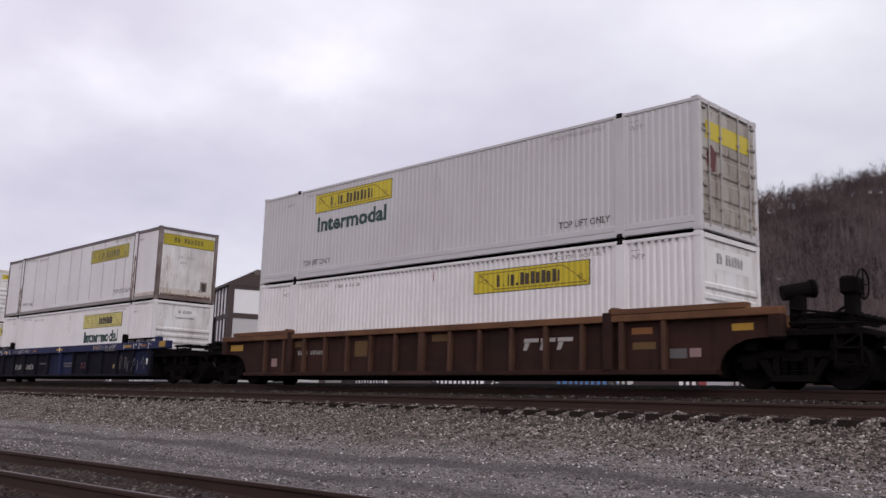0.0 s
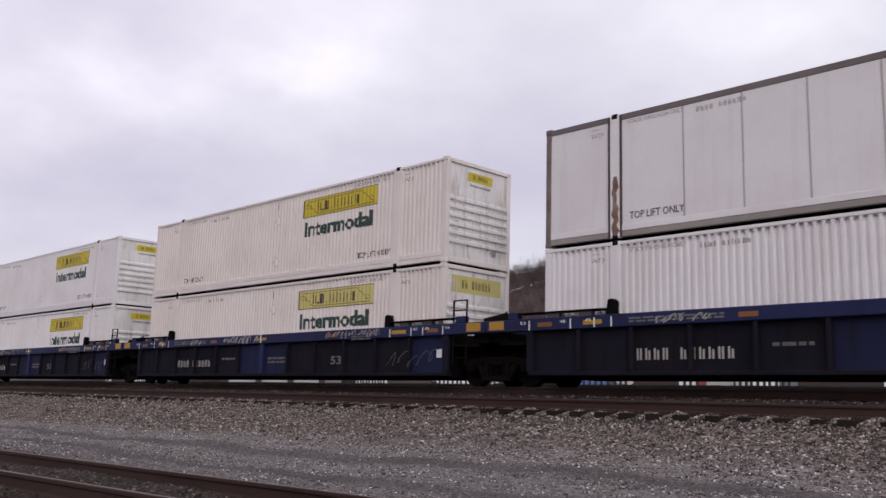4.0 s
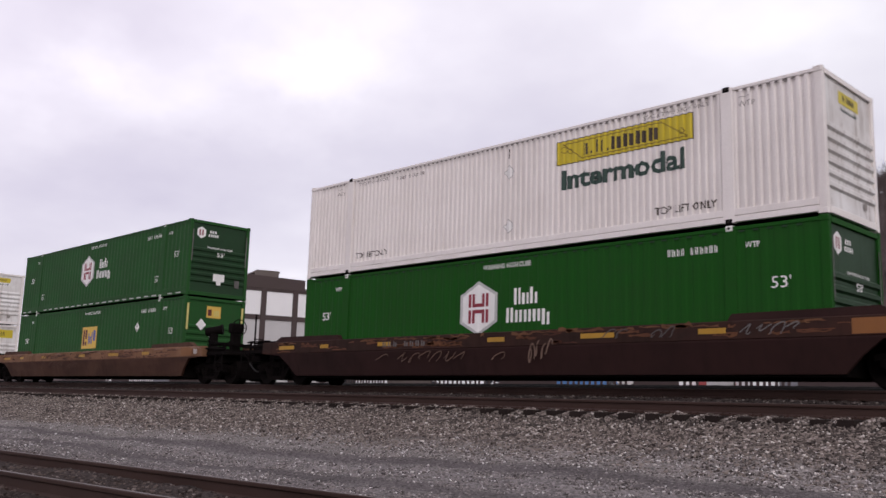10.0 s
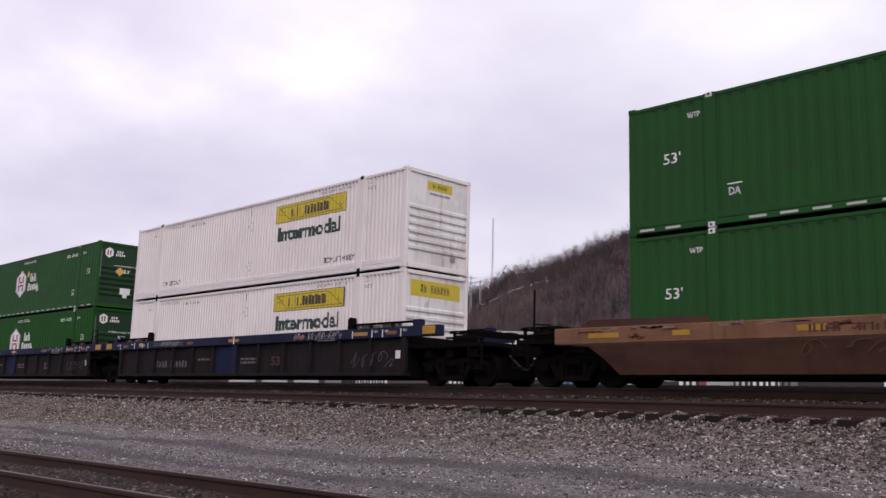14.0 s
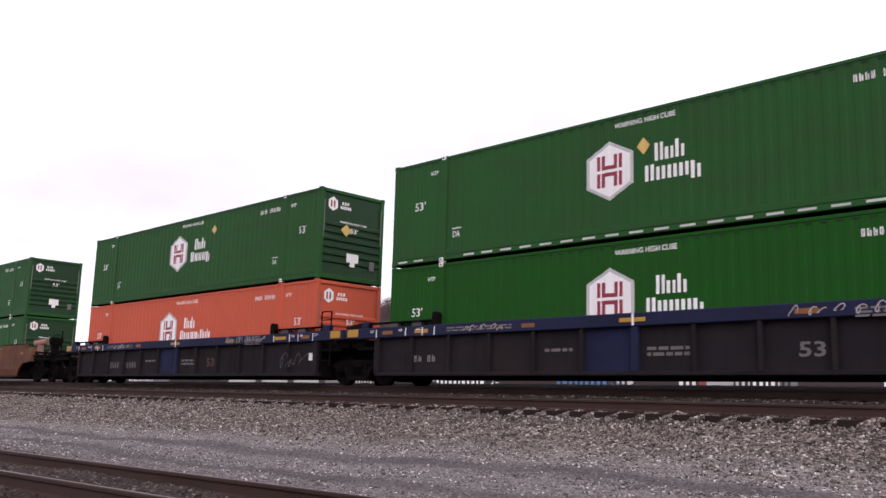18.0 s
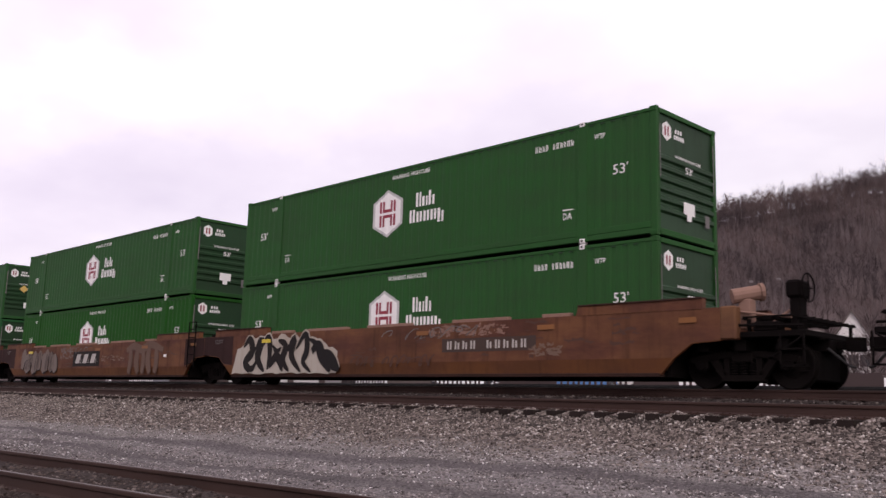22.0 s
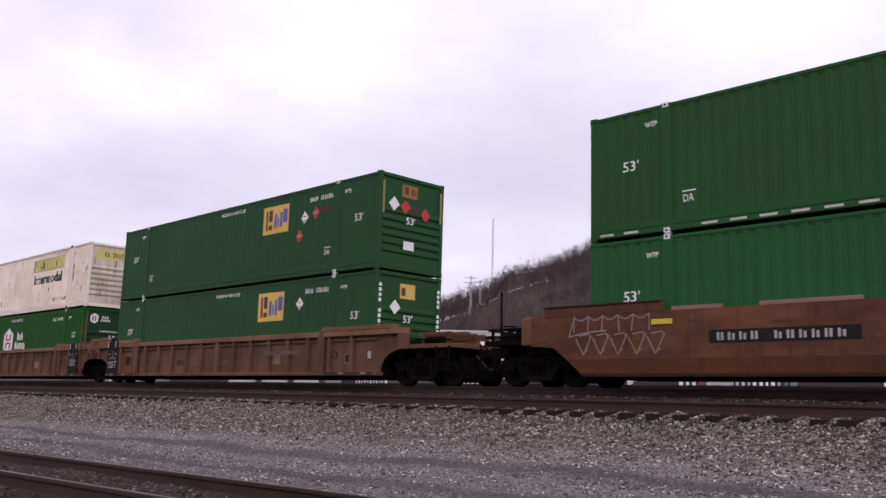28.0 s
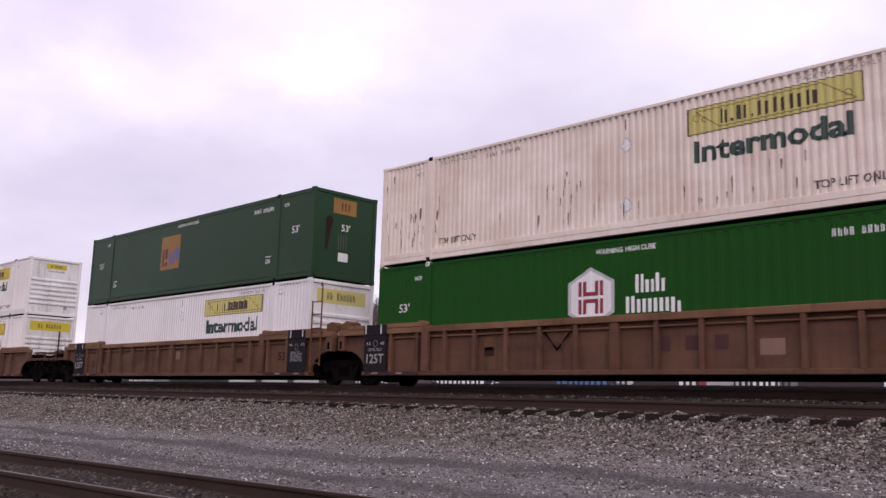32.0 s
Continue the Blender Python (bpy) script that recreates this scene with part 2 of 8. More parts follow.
M["faint_mark"] = paint("faded_white_lettering", (0.16, 0.15, 0.145), 0.7, 0.5, (0.05, 0.04, 0.038), spec=0.2)
M["red_mark"] = paint("dark_red_marking", (0.25, 0.022, 0.040), 0.5, 0.1)
M["gold"] = paint("gold_yellow_sign", (0.66, 0.43, 0.08), 0.5, 0.2, (0.3, 0.2, 0.06))
M["amber_sign"] = paint("browned_gold_sign", (0.30, 0.15, 0.03), 0.5, 0.35, (0.10, 0.05, 0.02))
M["dull_yellow"] = paint("dull_yellow_strip", (0.26, 0.20, 0.07), 0.5, 0.4, (0.12, 0.10, 0.04))
M["rust_dark"] = paint("dark_rust", (0.19, 0.10, 0.065), 0.8, 0.4)
M["post_rust"] = paint("rusted_post", (0.20, 0.10, 0.06), 0.8, 0.6, (0.05, 0.03, 0.025), streak=1.0, rust=0.6, second=(0.34, 0.27, 0.23))
M["rail_grey"] = paint("weathered_grey_edge", (0.17, 0.145, 0.14), 0.7, 0.45, (0.07, 0.05, 0.042), streak=0.4)
# Shade of the notches under the top rail, painted as a colour.
M["notch"] = paint("notch_shade_paint", (0.20, 0.18, 0.17), 0.7, 0.3)
M["maroon"] = paint("maroon_marking", (0.11, 0.02, 0.018), 0.5, 0.1)
M["blue_mark"] = paint("blue_marking", (0.085, 0.11, 0.33), 0.5, 0.1)
M["placard"] = paint("white_placard", (0.78, 0.77, 0.75), 0.45, 0.2, (0.5, 0.48, 0.45))
M["red_placard"] = paint("red_placard", (0.46, 0.035, 0.03), 0.45, 0.15)
M["yellow_placard"] = paint("yellow_placard", (0.62, 0.42, 0.12), 0.45, 0.2)
M["track_stone"] = island("dark_ballast", (0.018, 0.014, 0.013), (0.22, 0.20, 0.185), mid=(0.060, 0.049, 0.044))
M["dusty_lip"] = paint("dusty_pink_brown_paint", (0.25, 0.15, 0.115), 0.75, 0.4, (0.10, 0.05, 0.035), streak=0.5, spec=0.2)
M["fold"] = paint("orange_brown_paint", (0.1350, 0.0518, 0.0173), 0.65, 0.5, (0.0486, 0.0238, 0.0140), streak=0.9, spec=0.18, second=(0.1026, 0.0389, 0.0173))
M["stain"] = paint("dark_brown_spray_paint", (0.070, 0.028, 0.016), 0.7, 0.3)
M["ghost"] = paint("weathered_grey_spray_paint", (0.150, 0.092, 0.064), 0.6, 0.4, (0.085, 0.045, 0.030))
M["ghost_pale"] = paint("weathered_pale_spray_paint", (0.135, 0.104, 0.086), 0.6, 0.5, (0.12, 0.07, 0.05))
M["ghost_dim"] = paint("dim_grey_brown_spray_paint", (0.105, 0.060, 0.039), 0.6, 0.5, (0.075, 0.038, 0.024))
M["stain_dark"] = paint("thin_black_spray_paint", (0.038, 0.024, 0.018), 0.6, 0.4, (0.08, 0.035, 0.02))
M["red_number"] = paint("dark_red_number", (0.115, 0.02, 0.018), 0.6, 0.3)
M["thin_spray"] = paint("thin_grey_spray_paint", (0.27, 0.215, 0.19), 0.6, 0.4, (0.10, 0.06, 0.045))
M["rust_end"] = paint("rust_stained_white_paint", (0.66, 0.58, 0.50), 0.55, 0.6, (0.22, 0.13, 0.08), streak=1.0, rust=0.75)
M["dim_mark"] = paint("dim_white_lettering", (0.24, 0.23, 0.225), 0.6, 0.4, (0.10, 0.09, 0.09))
M["spray"] = paint("white_spray_paint", (0.42, 0.39, 0.35), 0.5, 0.45, (0.3, 0.27, 0.27))
M["silver"] = paint("grey_spray_paint", (0.40, 0.37, 0.34), 0.5, 0.4, (0.22, 0.17, 0.14))
M["black"] = paint("black_spray_paint", (0.013, 0.011, 0.011), 0.7, 0.3, (0.03, 0.02, 0.015), spec=0.15)
M["rail"] = paint("rail_side", (0.044, 0.024, 0.019), 0.75, 0.5, (0.021, 0.013, 0.011), streak=0.1, spec=0.2)
M["railhead"] = paint("worn_railhead", (0.11, 0.09, 0.085), 0.5, 0.3, (0.055, 0.04, 0.034), metal=0.4)
M["tie"] = paint("creosoted_timber", (0.020, 0.014, 0.012), 0.9, 0.5, (0.011, 0.008, 0.007), bump=0.6, spec=0.15)
# From y = 19.4 to 26 the train's shade is put into the colour.
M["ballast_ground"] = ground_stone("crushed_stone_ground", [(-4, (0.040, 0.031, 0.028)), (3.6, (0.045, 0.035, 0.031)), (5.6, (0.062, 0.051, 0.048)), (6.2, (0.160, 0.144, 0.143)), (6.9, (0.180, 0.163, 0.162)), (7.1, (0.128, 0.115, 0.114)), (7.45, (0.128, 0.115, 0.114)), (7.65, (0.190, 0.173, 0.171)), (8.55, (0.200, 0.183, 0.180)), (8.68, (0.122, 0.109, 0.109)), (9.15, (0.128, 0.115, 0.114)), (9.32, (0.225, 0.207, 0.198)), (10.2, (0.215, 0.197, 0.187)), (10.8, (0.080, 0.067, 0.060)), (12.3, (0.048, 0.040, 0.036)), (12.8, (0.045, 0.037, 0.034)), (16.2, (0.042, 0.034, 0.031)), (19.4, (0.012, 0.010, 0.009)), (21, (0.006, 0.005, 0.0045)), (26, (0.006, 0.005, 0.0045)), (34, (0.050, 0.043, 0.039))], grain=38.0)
M["stone"] = island("ballast_stone", (0.022, 0.017, 0.015), (0.62, 0.58, 0.54), mid=(0.172, 0.145, 0.129))
M["pale_stone"] = island("pale_gravel", (0.040, 0.035, 0.034), (0.76, 0.735, 0.72), mid=(0.200, 0.180, 0.172))
M["yard_stone"] = island("dark_gravel", (0.025, 0.019, 0.017), (0.22, 0.19, 0.175), mid=(0.075, 0.058, 0.052))
M["twig"] = island("bare_twigs", (0.086, 0.067, 0.067), (0.104, 0.082, 0.081), patch=((0.022, 0.74, 1.26), (0.06, 0.66, 1.34)))
M["pale_trunk"] = island("pale_grey_trunks", (0.095, 0.076, 0.075), (0.19, 0.16, 0.158))
M["bark"] = paint("grey_bark", (0.10, 0.078, 0.072), 0.9, 0.4, (0.05, 0.038, 0.035), bump=0.5)


def slope_ground():
    """Leaf litter under bare woods, in broad soft patches."""
    m, t, b = shader("leaf_litter_slope")
    co = t.nodes.new("ShaderNodeTexCoord").outputs["Object"]
    a = wire(t, "ShaderNodeTexNoise", Vector=co, Scale=0.013, Detail=5.0, Roughness=0.6).outputs[0]
    c = wire(t, "ShaderNodeTexNoise", Vector=along_slope(t, co, 1.0, 0.22, 0.3), Scale=0.075, Detail=4.0, Roughness=0.6).outputs[0]
    col = ramp(t, a, (0.3, (0.056, 0.043, 0.042)), (0.5, (0.074, 0.056, 0.054)), (0.7, (0.094, 0.071, 0.067)))
    col = mixed(t, 0.9, col, ramp(t, c, (0.3, 0.62), (0.7, 1.35)), "MULTIPLY")
    t.links.new(col, b.inputs["Base Color"])
    b.inputs["Roughness"].default_value, b.inputs["Specular IOR Level"].default_value = 0.95, 0.1
    return m


M["hill"] = slope_ground()
M["cladding"] = paint("white_cladding", (0.80, 0.79, 0.79), 0.5, 0.1, (0.5, 0.48, 0.47))
M["low_cladding"] = paint("greyed_cladding", (0.50, 0.485, 0.48), 0.55, 0.2, (0.3, 0.28, 0.27))
M["frame_brown"] = paint("dark_brown_trim", (0.060, 0.040, 0.038), 0.6, 0.25)
M["roof"] = paint("grey_brown_roof", (0.14, 0.115, 0.105), 0.8, 0.35)
M["brick"] = paint("red_brick_wall", (0.30, 0.14, 0.115), 0.85, 0.3, (0.16, 0.09, 0.08), grain=3.0)
M["siding"] = paint("pale_siding", (0.58, 0.55, 0.54), 0.6, 0.25, (0.3, 0.27, 0.26))
M["chassis_grey"] = paint("dull_grey_print", (0.085, 0.075, 0.072), 0.7, 0.4)
M["siding_white"] = paint("white_siding", (0.70, 0.68, 0.67), 0.6, 0.3, (0.4, 0.37, 0.36))
M["pole_grey"] = paint("weathered_grey_pole", (0.10, 0.085, 0.085), 0.6, 0.3)
M["siding_grey"] = paint("dull_grey_metal", (0.20, 0.18, 0.18), 0.6, 0.3)
M["glass"] = paint("dark_window", (0.03, 0.032, 0.038), 0.12, 0.1, spec=0.6)
M["galvanised"] = paint("galvanised_steel", (0.40, 0.39, 0.40), 0.45, 0.3, (0.25, 0.23, 0.23), metal=0.5)
M["car_blue"] = paint("blue_car_paint", (0.05, 0.14, 0.32), 0.25, 0.1, spec=0.5)
M["car_red"] = paint("red_car_paint", (0.36, 0.03, 0.03), 0.25, 0.1, spec=0.5)
M["car_white"] = paint("white_car_paint", (0.78, 0.78, 0.79), 0.25, 0.08, spec=0.5)
M["car_grey"] = paint("grey_car_paint", (0.22, 0.22, 0.24), 0.25, 0.1, spec=0.5)
M["very_dark_brown"] = paint("very_dark_brown_paint", (0.032, 0.0135, 0.012), 0.75, 0.5, (0.012, 0.008, 0.007), streak=0.6, spec=0.15)
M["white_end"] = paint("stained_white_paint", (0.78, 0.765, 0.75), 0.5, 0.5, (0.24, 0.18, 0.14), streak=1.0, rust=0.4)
# Darker than the sides; used for green ends and the dashes under top rails.
M["green_end"] = paint("darker_green_paint", (0.0120, 0.044, 0.0155), 0.5, 0.4, (0.019, 0.026, 0.017), streak=0.8, spec=0.2)
M["seam"] = paint("grey_seam", (0.42, 0.40, 0.39), 0.6, 0.4, (0.25, 0.21, 0.18))
M["door"] = paint("stained_door_paint", (0.45, 0.42, 0.38), 0.55, 0.7, (0.15, 0.11, 0.08), streak=1.0, rust=0.5, spec=0.25)
M["strip"] = paint("reflective_white_strip", (0.52, 0.53, 0.50), 0.5, 0.35, (0.20, 0.21, 0.18))
M["maroon_grime"] = paint("grimy_maroon_patch", (0.050, 0.016, 0.014), 0.75, 0.5, (0.02, 0.012, 0.01))
M["pink_mark"] = paint("pinkish_label", (0.30, 0.19, 0.18), 0.6, 0.4, (0.12, 0.08, 0.07))
M["red_ink"] = paint("faded_red_marking", (0.075, 0.022, 0.02), 0.6, 0.4, (0.04, 0.02, 0.015))
M["tan_brown"] = paint("faded_brown_paint", (0.150, 0.077, 0.044), 0.65, 0.55, (0.055, 0.028, 0.020), streak=0.9, spec=0.15, second=(0.112, 0.052, 0.035))
M["cream_spray"] = paint("cream_spray_paint", (0.40, 0.362, 0.305), 0.6, 0.5, (0.24, 0.17, 0.12), streak=0.6)
M["dusty_tan"] = paint("dusty_tan_edge_paint", (0.235, 0.125, 0.066), 0.65, 0.55, (0.070, 0.036, 0.022), streak=0.8, spec=0.15, second=(0.160, 0.078, 0.045))
M["rib_brown"] = paint("mid_brown_paint", (0.088, 0.043, 0.028), 0.7, 0.5, (0.035, 0.020, 0.015), streak=0.8, spec=0.15, second=(0.062, 0.029, 0.020))
M["olive"] = paint("yellowed_brown_patch", (0.125, 0.070, 0.022), 0.7, 0.5, (0.05, 0.026, 0.014))
M["rail_rust"] = paint("rust_brown_post", (0.155, 0.112, 0.098), 0.75, 0.6, (0.05, 0.030, 0.024), streak=0.9, rust=0.5, second=(0.24, 0.20, 0.185))
M["faint_holder"] = paint("pale_grey_holder", (0.50, 0.48, 0.46), 0.6, 0.3, (0.40, 0.37, 0.34))
M["grime"] = paint("grey_brown_grime", (0.62, 0.57, 0.535), 0.8, 0.2, (0.52, 0.45, 0.40))
M["slate_panel"] = paint("worn_slate_panel", (0.015, 0.0135, 0.0165), 0.8, 0.5, (0.024, 0.017, 0.014), streak=0.8, spec=0.12)
M["hole"] = paint("shadowed_hole", (0.012, 0.011, 0.010), 0.9, 0.2)
M["tyre"] = paint("black_rubber", (0.025, 0.024, 0.024), 0.85, 0.2)

# ---- small builders ----


def empty_thing(name, m=None, **tags):
    ob = new(name)
    ob.empty_display_size = 0.2
    if m is not None:
        ob.matrix_basis = m
    return tagged(ob, **tags)


def finish(name, bm, material):
    me = bpy.data.meshes.new(name)
    bmesh.ops.recalc_face_normals(bm, faces=bm.faces)
    bm.to_mesh(me)
    bm.free()
    me.materials.append(material)
    return me


def hang(name, me, parent, label=""):
    ob = new(name, me)
    ob.parent = parent
    if label:
        ob["label"] = label
    return ob


def part(name, bm, material, parent, label=""):
    return hang(name, finish(name, bm, material), parent, label)


STORE = {}


def shared(key, make, name, material):
    """A mesh that is built once and used by all alike pieces."""
    k = (key, material.name)
    if k not in STORE:
        STORE[k] = finish(name, make(), material)
    return STORE[k]


def box(bm, x0, x1, y0, y1, z0, z1, soft=0.0):
    vs = [bm.verts.new((x, y, z)) for x in (x0, x1) for y in (y0, y1) for z in (z0, z1)]
    fs = [bm.faces.new([vs[i] for i in q]) for q in ((0, 1, 3, 2), (4, 6, 7, 5), (0, 4, 5, 1), (2, 3, 7, 6), (0, 2, 6, 4), (1, 5, 7, 3))]
    if soft:
        edges = list({e for f in fs for e in f.edges})
        bmesh.ops.bevel(bm, geom=edges, offset=soft, segments=1, affect="EDGES", profile=0.5)
    return bm


def block(x0, x1, y0, y1, z0, z1, soft=0.012):
    return box(bmesh.new(), x0, x1, y0, y1, z0, z1, soft)


def prism(bm, outline, a, b, axis="y"):
    """A flat outline, pushed from a to b along an axis. Outline in (x, z), (y, z) or (x, y)."""
    def at(p, d):
        return {"y": (p[0], d, p[1]), "x": (d, p[0], p[1]), "z": (p[0], p[1], d)}[axis]
    front = [bm.verts.new(at(p, a)) for p in outline]
    back = [bm.verts.new(at(p, b)) for p in outline]
    bm.faces.new(front), bm.faces.new(back[::-1])
    for i in range(len(outline)):
        j = (i + 1) % len(outline)
        bm.faces.new((front[i], back[i], back[j], front[j]))
    return bm


def loft(bm, rings):
    rows = [[bm.verts.new(p) for p in r] for r in rings]
    n = len(rows[0])
    for a, b in zip(rows, rows[1:]):
        for i in range(n):
            j = (i + 1) % n
            bm.faces.new((a[i], a[j], b[j], b[i]))
    bm.faces.new(rows[0][::-1]), bm.faces.new(rows[-1])
    return bm


def rod(bm, a, b, r, r2=None, sides=8):
    a, b = Vector(a), Vector(b)
    q = (b - a).to_track_quat("Z", "Y")
    r2 = r if r2 is None else r2
    rings = [[p + q @ Vector((k * math.cos(2 * math.pi * i / sides), k * math.sin(2 * math.pi * i / sides), 0)) for i in range(sides)] for p, k in ((a, r), (b, r2))]
    return loft(bm, rings)


def wheel_ring(bm, x, z, y0, y1, profile, sides=24):
    """A turned piece about an axis along y. Profile: (share of the way from y0 to y1, radius)."""
    rings = [[(x + r * math.cos(2 * math.pi * i / sides), y0 + (y1 - y0) * k, z + r * math.sin(2 * math.pi * i / sides)) for i in range(sides)] for k, r in profile]
    return loft(bm, rings)

# ---- ground: one sheet, with the raised main tracks on it ----
MID = 17.851                        # the middle of the train's track
NEAR, YARD = 13.58, (4.62, 0.075)   # middle of the empty main track; of the yard track at x = -9, and its slope


def lie(x, y):
    """Height of the ground."""
    prof = ((-3000, -1.55), (2.2, -1.52), (3.2, -1.50), (6.2, -1.46), (8.4, -1.36), (9.6, -1.22), (10.2, -1.13), (12.0, -0.71), (12.32, -0.60), (12.75, -0.535), (14.9, -0.52), (15.9, -0.26), (16.4, -0.215), (19.3, -0.215), (19.9, -0.28), (20.6, -0.28), (22.0, 0.25), (24.5, 0.29), (30, -0.1), (60, -0.25), (3000, -0.25))
    z = np.interp(y, [p[0] for p in prof], [p[1] for p in prof])
    wav = 0.035 * np.sin(x * 0.31 + 1.1 * y) + 0.028 * np.sin(x * 0.83 - 0.6 * y + 1.0) + 0.018 * np.sin(2.3 * x + 1.9 * y)
    keep = np.interp(y, [-10, 2, 6.0, 8.5, 12.0, 12.6, 40], [1, 0.6, 0.7, 1.0, 0.5, 0.12, 0.12])
    low = 0.12 * np.clip((-18 - x) / 14, 0, 1) * np.interp(y, [2, 6, 11, 12], [0, 1, 1, 0])
    # ballast heaped between the ends of the near track's ties
    heap = (0.030 + 0.016 * np.cos(x * 4 * math.pi) + 0.012 * np.sin(x * 3.1) * np.sin(x * 7.3)) * np.interp(y, [12.12, 12.36, 12.74, 12.95], [0, 1, 1, 0.2])
    return z + wav * keep - low + heap


def sheet_from(name, xs, ys, zs, material):
    nx, ny = len(xs), len(ys)
    gx, gy = np.meshgrid(xs, ys, indexing="ij")
    co = np.stack([gx, gy, zs], -1).reshape(-1, 3)
    i = np.arange((nx - 1) * ny).reshape(nx - 1, ny)[:, :-1].ravel()
    quads = np.stack([i, i + ny, i + ny + 1, i + 1], -1)
    me = bpy.data.meshes.new(name)
    me.from_pydata(co.tolist(), [], quads.tolist())
    me.polygons.foreach_set("use_smooth", np.ones(len(quads), bool))
    me.materials.append(material)
    return me


def build_ground():
    xs = np.concatenate([[-4000, -1500, -600, -300, -180, -120, -95], np.arange(-80, -30, 1.0), np.arange(-30, 6, 0.125), [7, 9, 12, 20, 40, 100, 300, 1000, 4000]])
    ys = np.concatenate([[-4000, -800, -200, -60, -20, -8, -4, -1], np.arange(0.5, 13, 0.14), np.arange(13, 22, 0.35), [24, 28, 34, 40, 50, 60, 90, 140, 250, 500, 1200, 4000]])
    gx, gy = np.meshgrid(xs, ys, indexing="ij")
    zs = lie(gx, gy)
    rough = np.random.default_rng(3).normal(0, 0.012, zs.shape)
    near = (gx > -45) & (gx < 8) & (gy > 0) & (gy < 13)
    zs = zs + np.where(near, rough, 0)
    tagged(new("ground", sheet_from("ground", xs, ys, zs, M["ballast_ground"])), "grey gravel yard rising to a brown ballast bank, with painted shade behind the train", "ground", kind="structure")


build_ground()


def stones(name, count, region, size, material, seed, label, sink=0.3, thin=()):
    """Loose crushed stones, each a small rough block."""
    rng = np.random.default_rng(seed)
    x0, x1, y0, y1 = region
    # denser towards the camera's end of the bank
    x = x1 - (x1 - x0) * rng.random(count) ** 1.35
    y = y0 + (y1 - y0) * rng.random(count)
    # few stones lie in the wheel tracks and past the soft edges
    for c, half, share in thin:
        off = np.abs(y + BAND_TILT * (x + 12) + 0.12 * np.sin(x * 0.4) + 0.06 * np.sin(x * 1.3) - c) < half * rng.uniform(0.7, 1.3, count)
        gone = off & (rng.random(count) < share)
        x, y = x[~gone], y[~gone]
        count = len(x)
    s = size * np.exp(rng.normal(0, 0.26, count))
    base = np.array([(-1, -1, -1), (1, -1, -1), (1, 1, -1), (-1, 1, -1), (-1, -1, 1), (1, -1, 1), (1, 1, 1), (-1, 1, 1)], float)
    v = base[None] * (0.5 + rng.uniform(-0.22, 0.22, (count, 8, 3))) * np.array([1.0, 0.8, 0.62])
    a, b = rng.uniform(0, 6.28, count), rng.uniform(-0.6, 0.6, count)
    ca, sa, cb, sb = np.cos(a), np.sin(a), np.cos(b), np.sin(b)
    X = v[..., 0] * cb[:, None] + v[..., 2] * sb[:, None]
    Z = -v[..., 0] * sb[:, None] + v[..., 2] * cb[:, None]
    Y = v[..., 1]
    X, Y = X * ca[:, None] - Y * sa[:, None], X * sa[:, None] + Y * ca[:, None]
    co = np.stack([X, Y, Z], -1) * s[:, None, None]
    co += np.stack([x, y, lie(x, y) + s * (0.31 - sink)], -1)[:, None, :]
    q = np.array([(0, 3, 2, 1), (4, 5, 6, 7), (0, 1, 5, 4), (1, 2, 6, 5), (2, 3, 7, 6), (3, 0, 4, 7)])
    faces = (q[None] + 8 * np.arange(count)[:, None, None]).reshape(-1, 4)
    me = bpy.data.meshes.new(name)
    me.vertices.add(count * 8), me.loops.add(count * 24), me.polygons.add(count * 6)
    me.vertices.foreach_set("co", co.ravel())
    me.loops.foreach_set("vertex_index", faces.ravel().astype(np.int32))
    me.polygons.foreach_set("loop_start", np.arange(0, count * 24, 4, dtype=np.int32))
    me.update(calc_edges=True)
    me.materials.append(material)
    tagged(new(name, me), label, "gravel", kind="stuff")


# The ground under these stones is painted dark, as shade in their gaps.
stones("ballast_stones", 118000, (-40, 0, 9.75, 12.85), 0.0255, M["stone"], 11, "grey-brown crushed ballast on the bank below the track", thin=[(9.75, 0.9, 0.6), (9.75, 0.4, 0.6)], sink=0.16)
stones("ballast_stones", 16000, (-46, 3, 12.3, 16.6), 0.034, M["track_stone"], 12, "dark crushed ballast between the ties")
stones("gravel", 82000, (-30, -1, 5.4, 11.3), 0.0180, M["pale_stone"], 13, "pale loose gravel on the yard road", thin=[(8.92, 0.27, 0.97), (7.27, 0.22, 0.95), (5.4, 0.5, 0.7), (11.1, 0.75, 0.8)])
stones("gravel", 26000, (-11, -0.5, 8.9, 11.5), 0.0200, M["pale_stone"], 15, "pale loose gravel on the yard road", thin=[(8.92, 0.30, 0.97), (11.6, 0.6, 0.7)])
stones("gravel", 12000, (-22, -3, 2.4, 6.0), 0.026, M["yard_stone"], 14, "dark loose gravel round the yard track")

# ---- tracks ----
RAIL = [(-0.075, 0.0), (0.075, 0.0), (0.075, 0.012), (0.014, 0.035), (0.011, 0.13), (0.036, 0.142), (0.037, 0.172), (0.028, 0.180), (-0.028, 0.180), (-0.037, 0.172), (-0.036, 0.142), (-0.011, 0.13), (-0.014, 0.035), (-0.075, 0.012)]


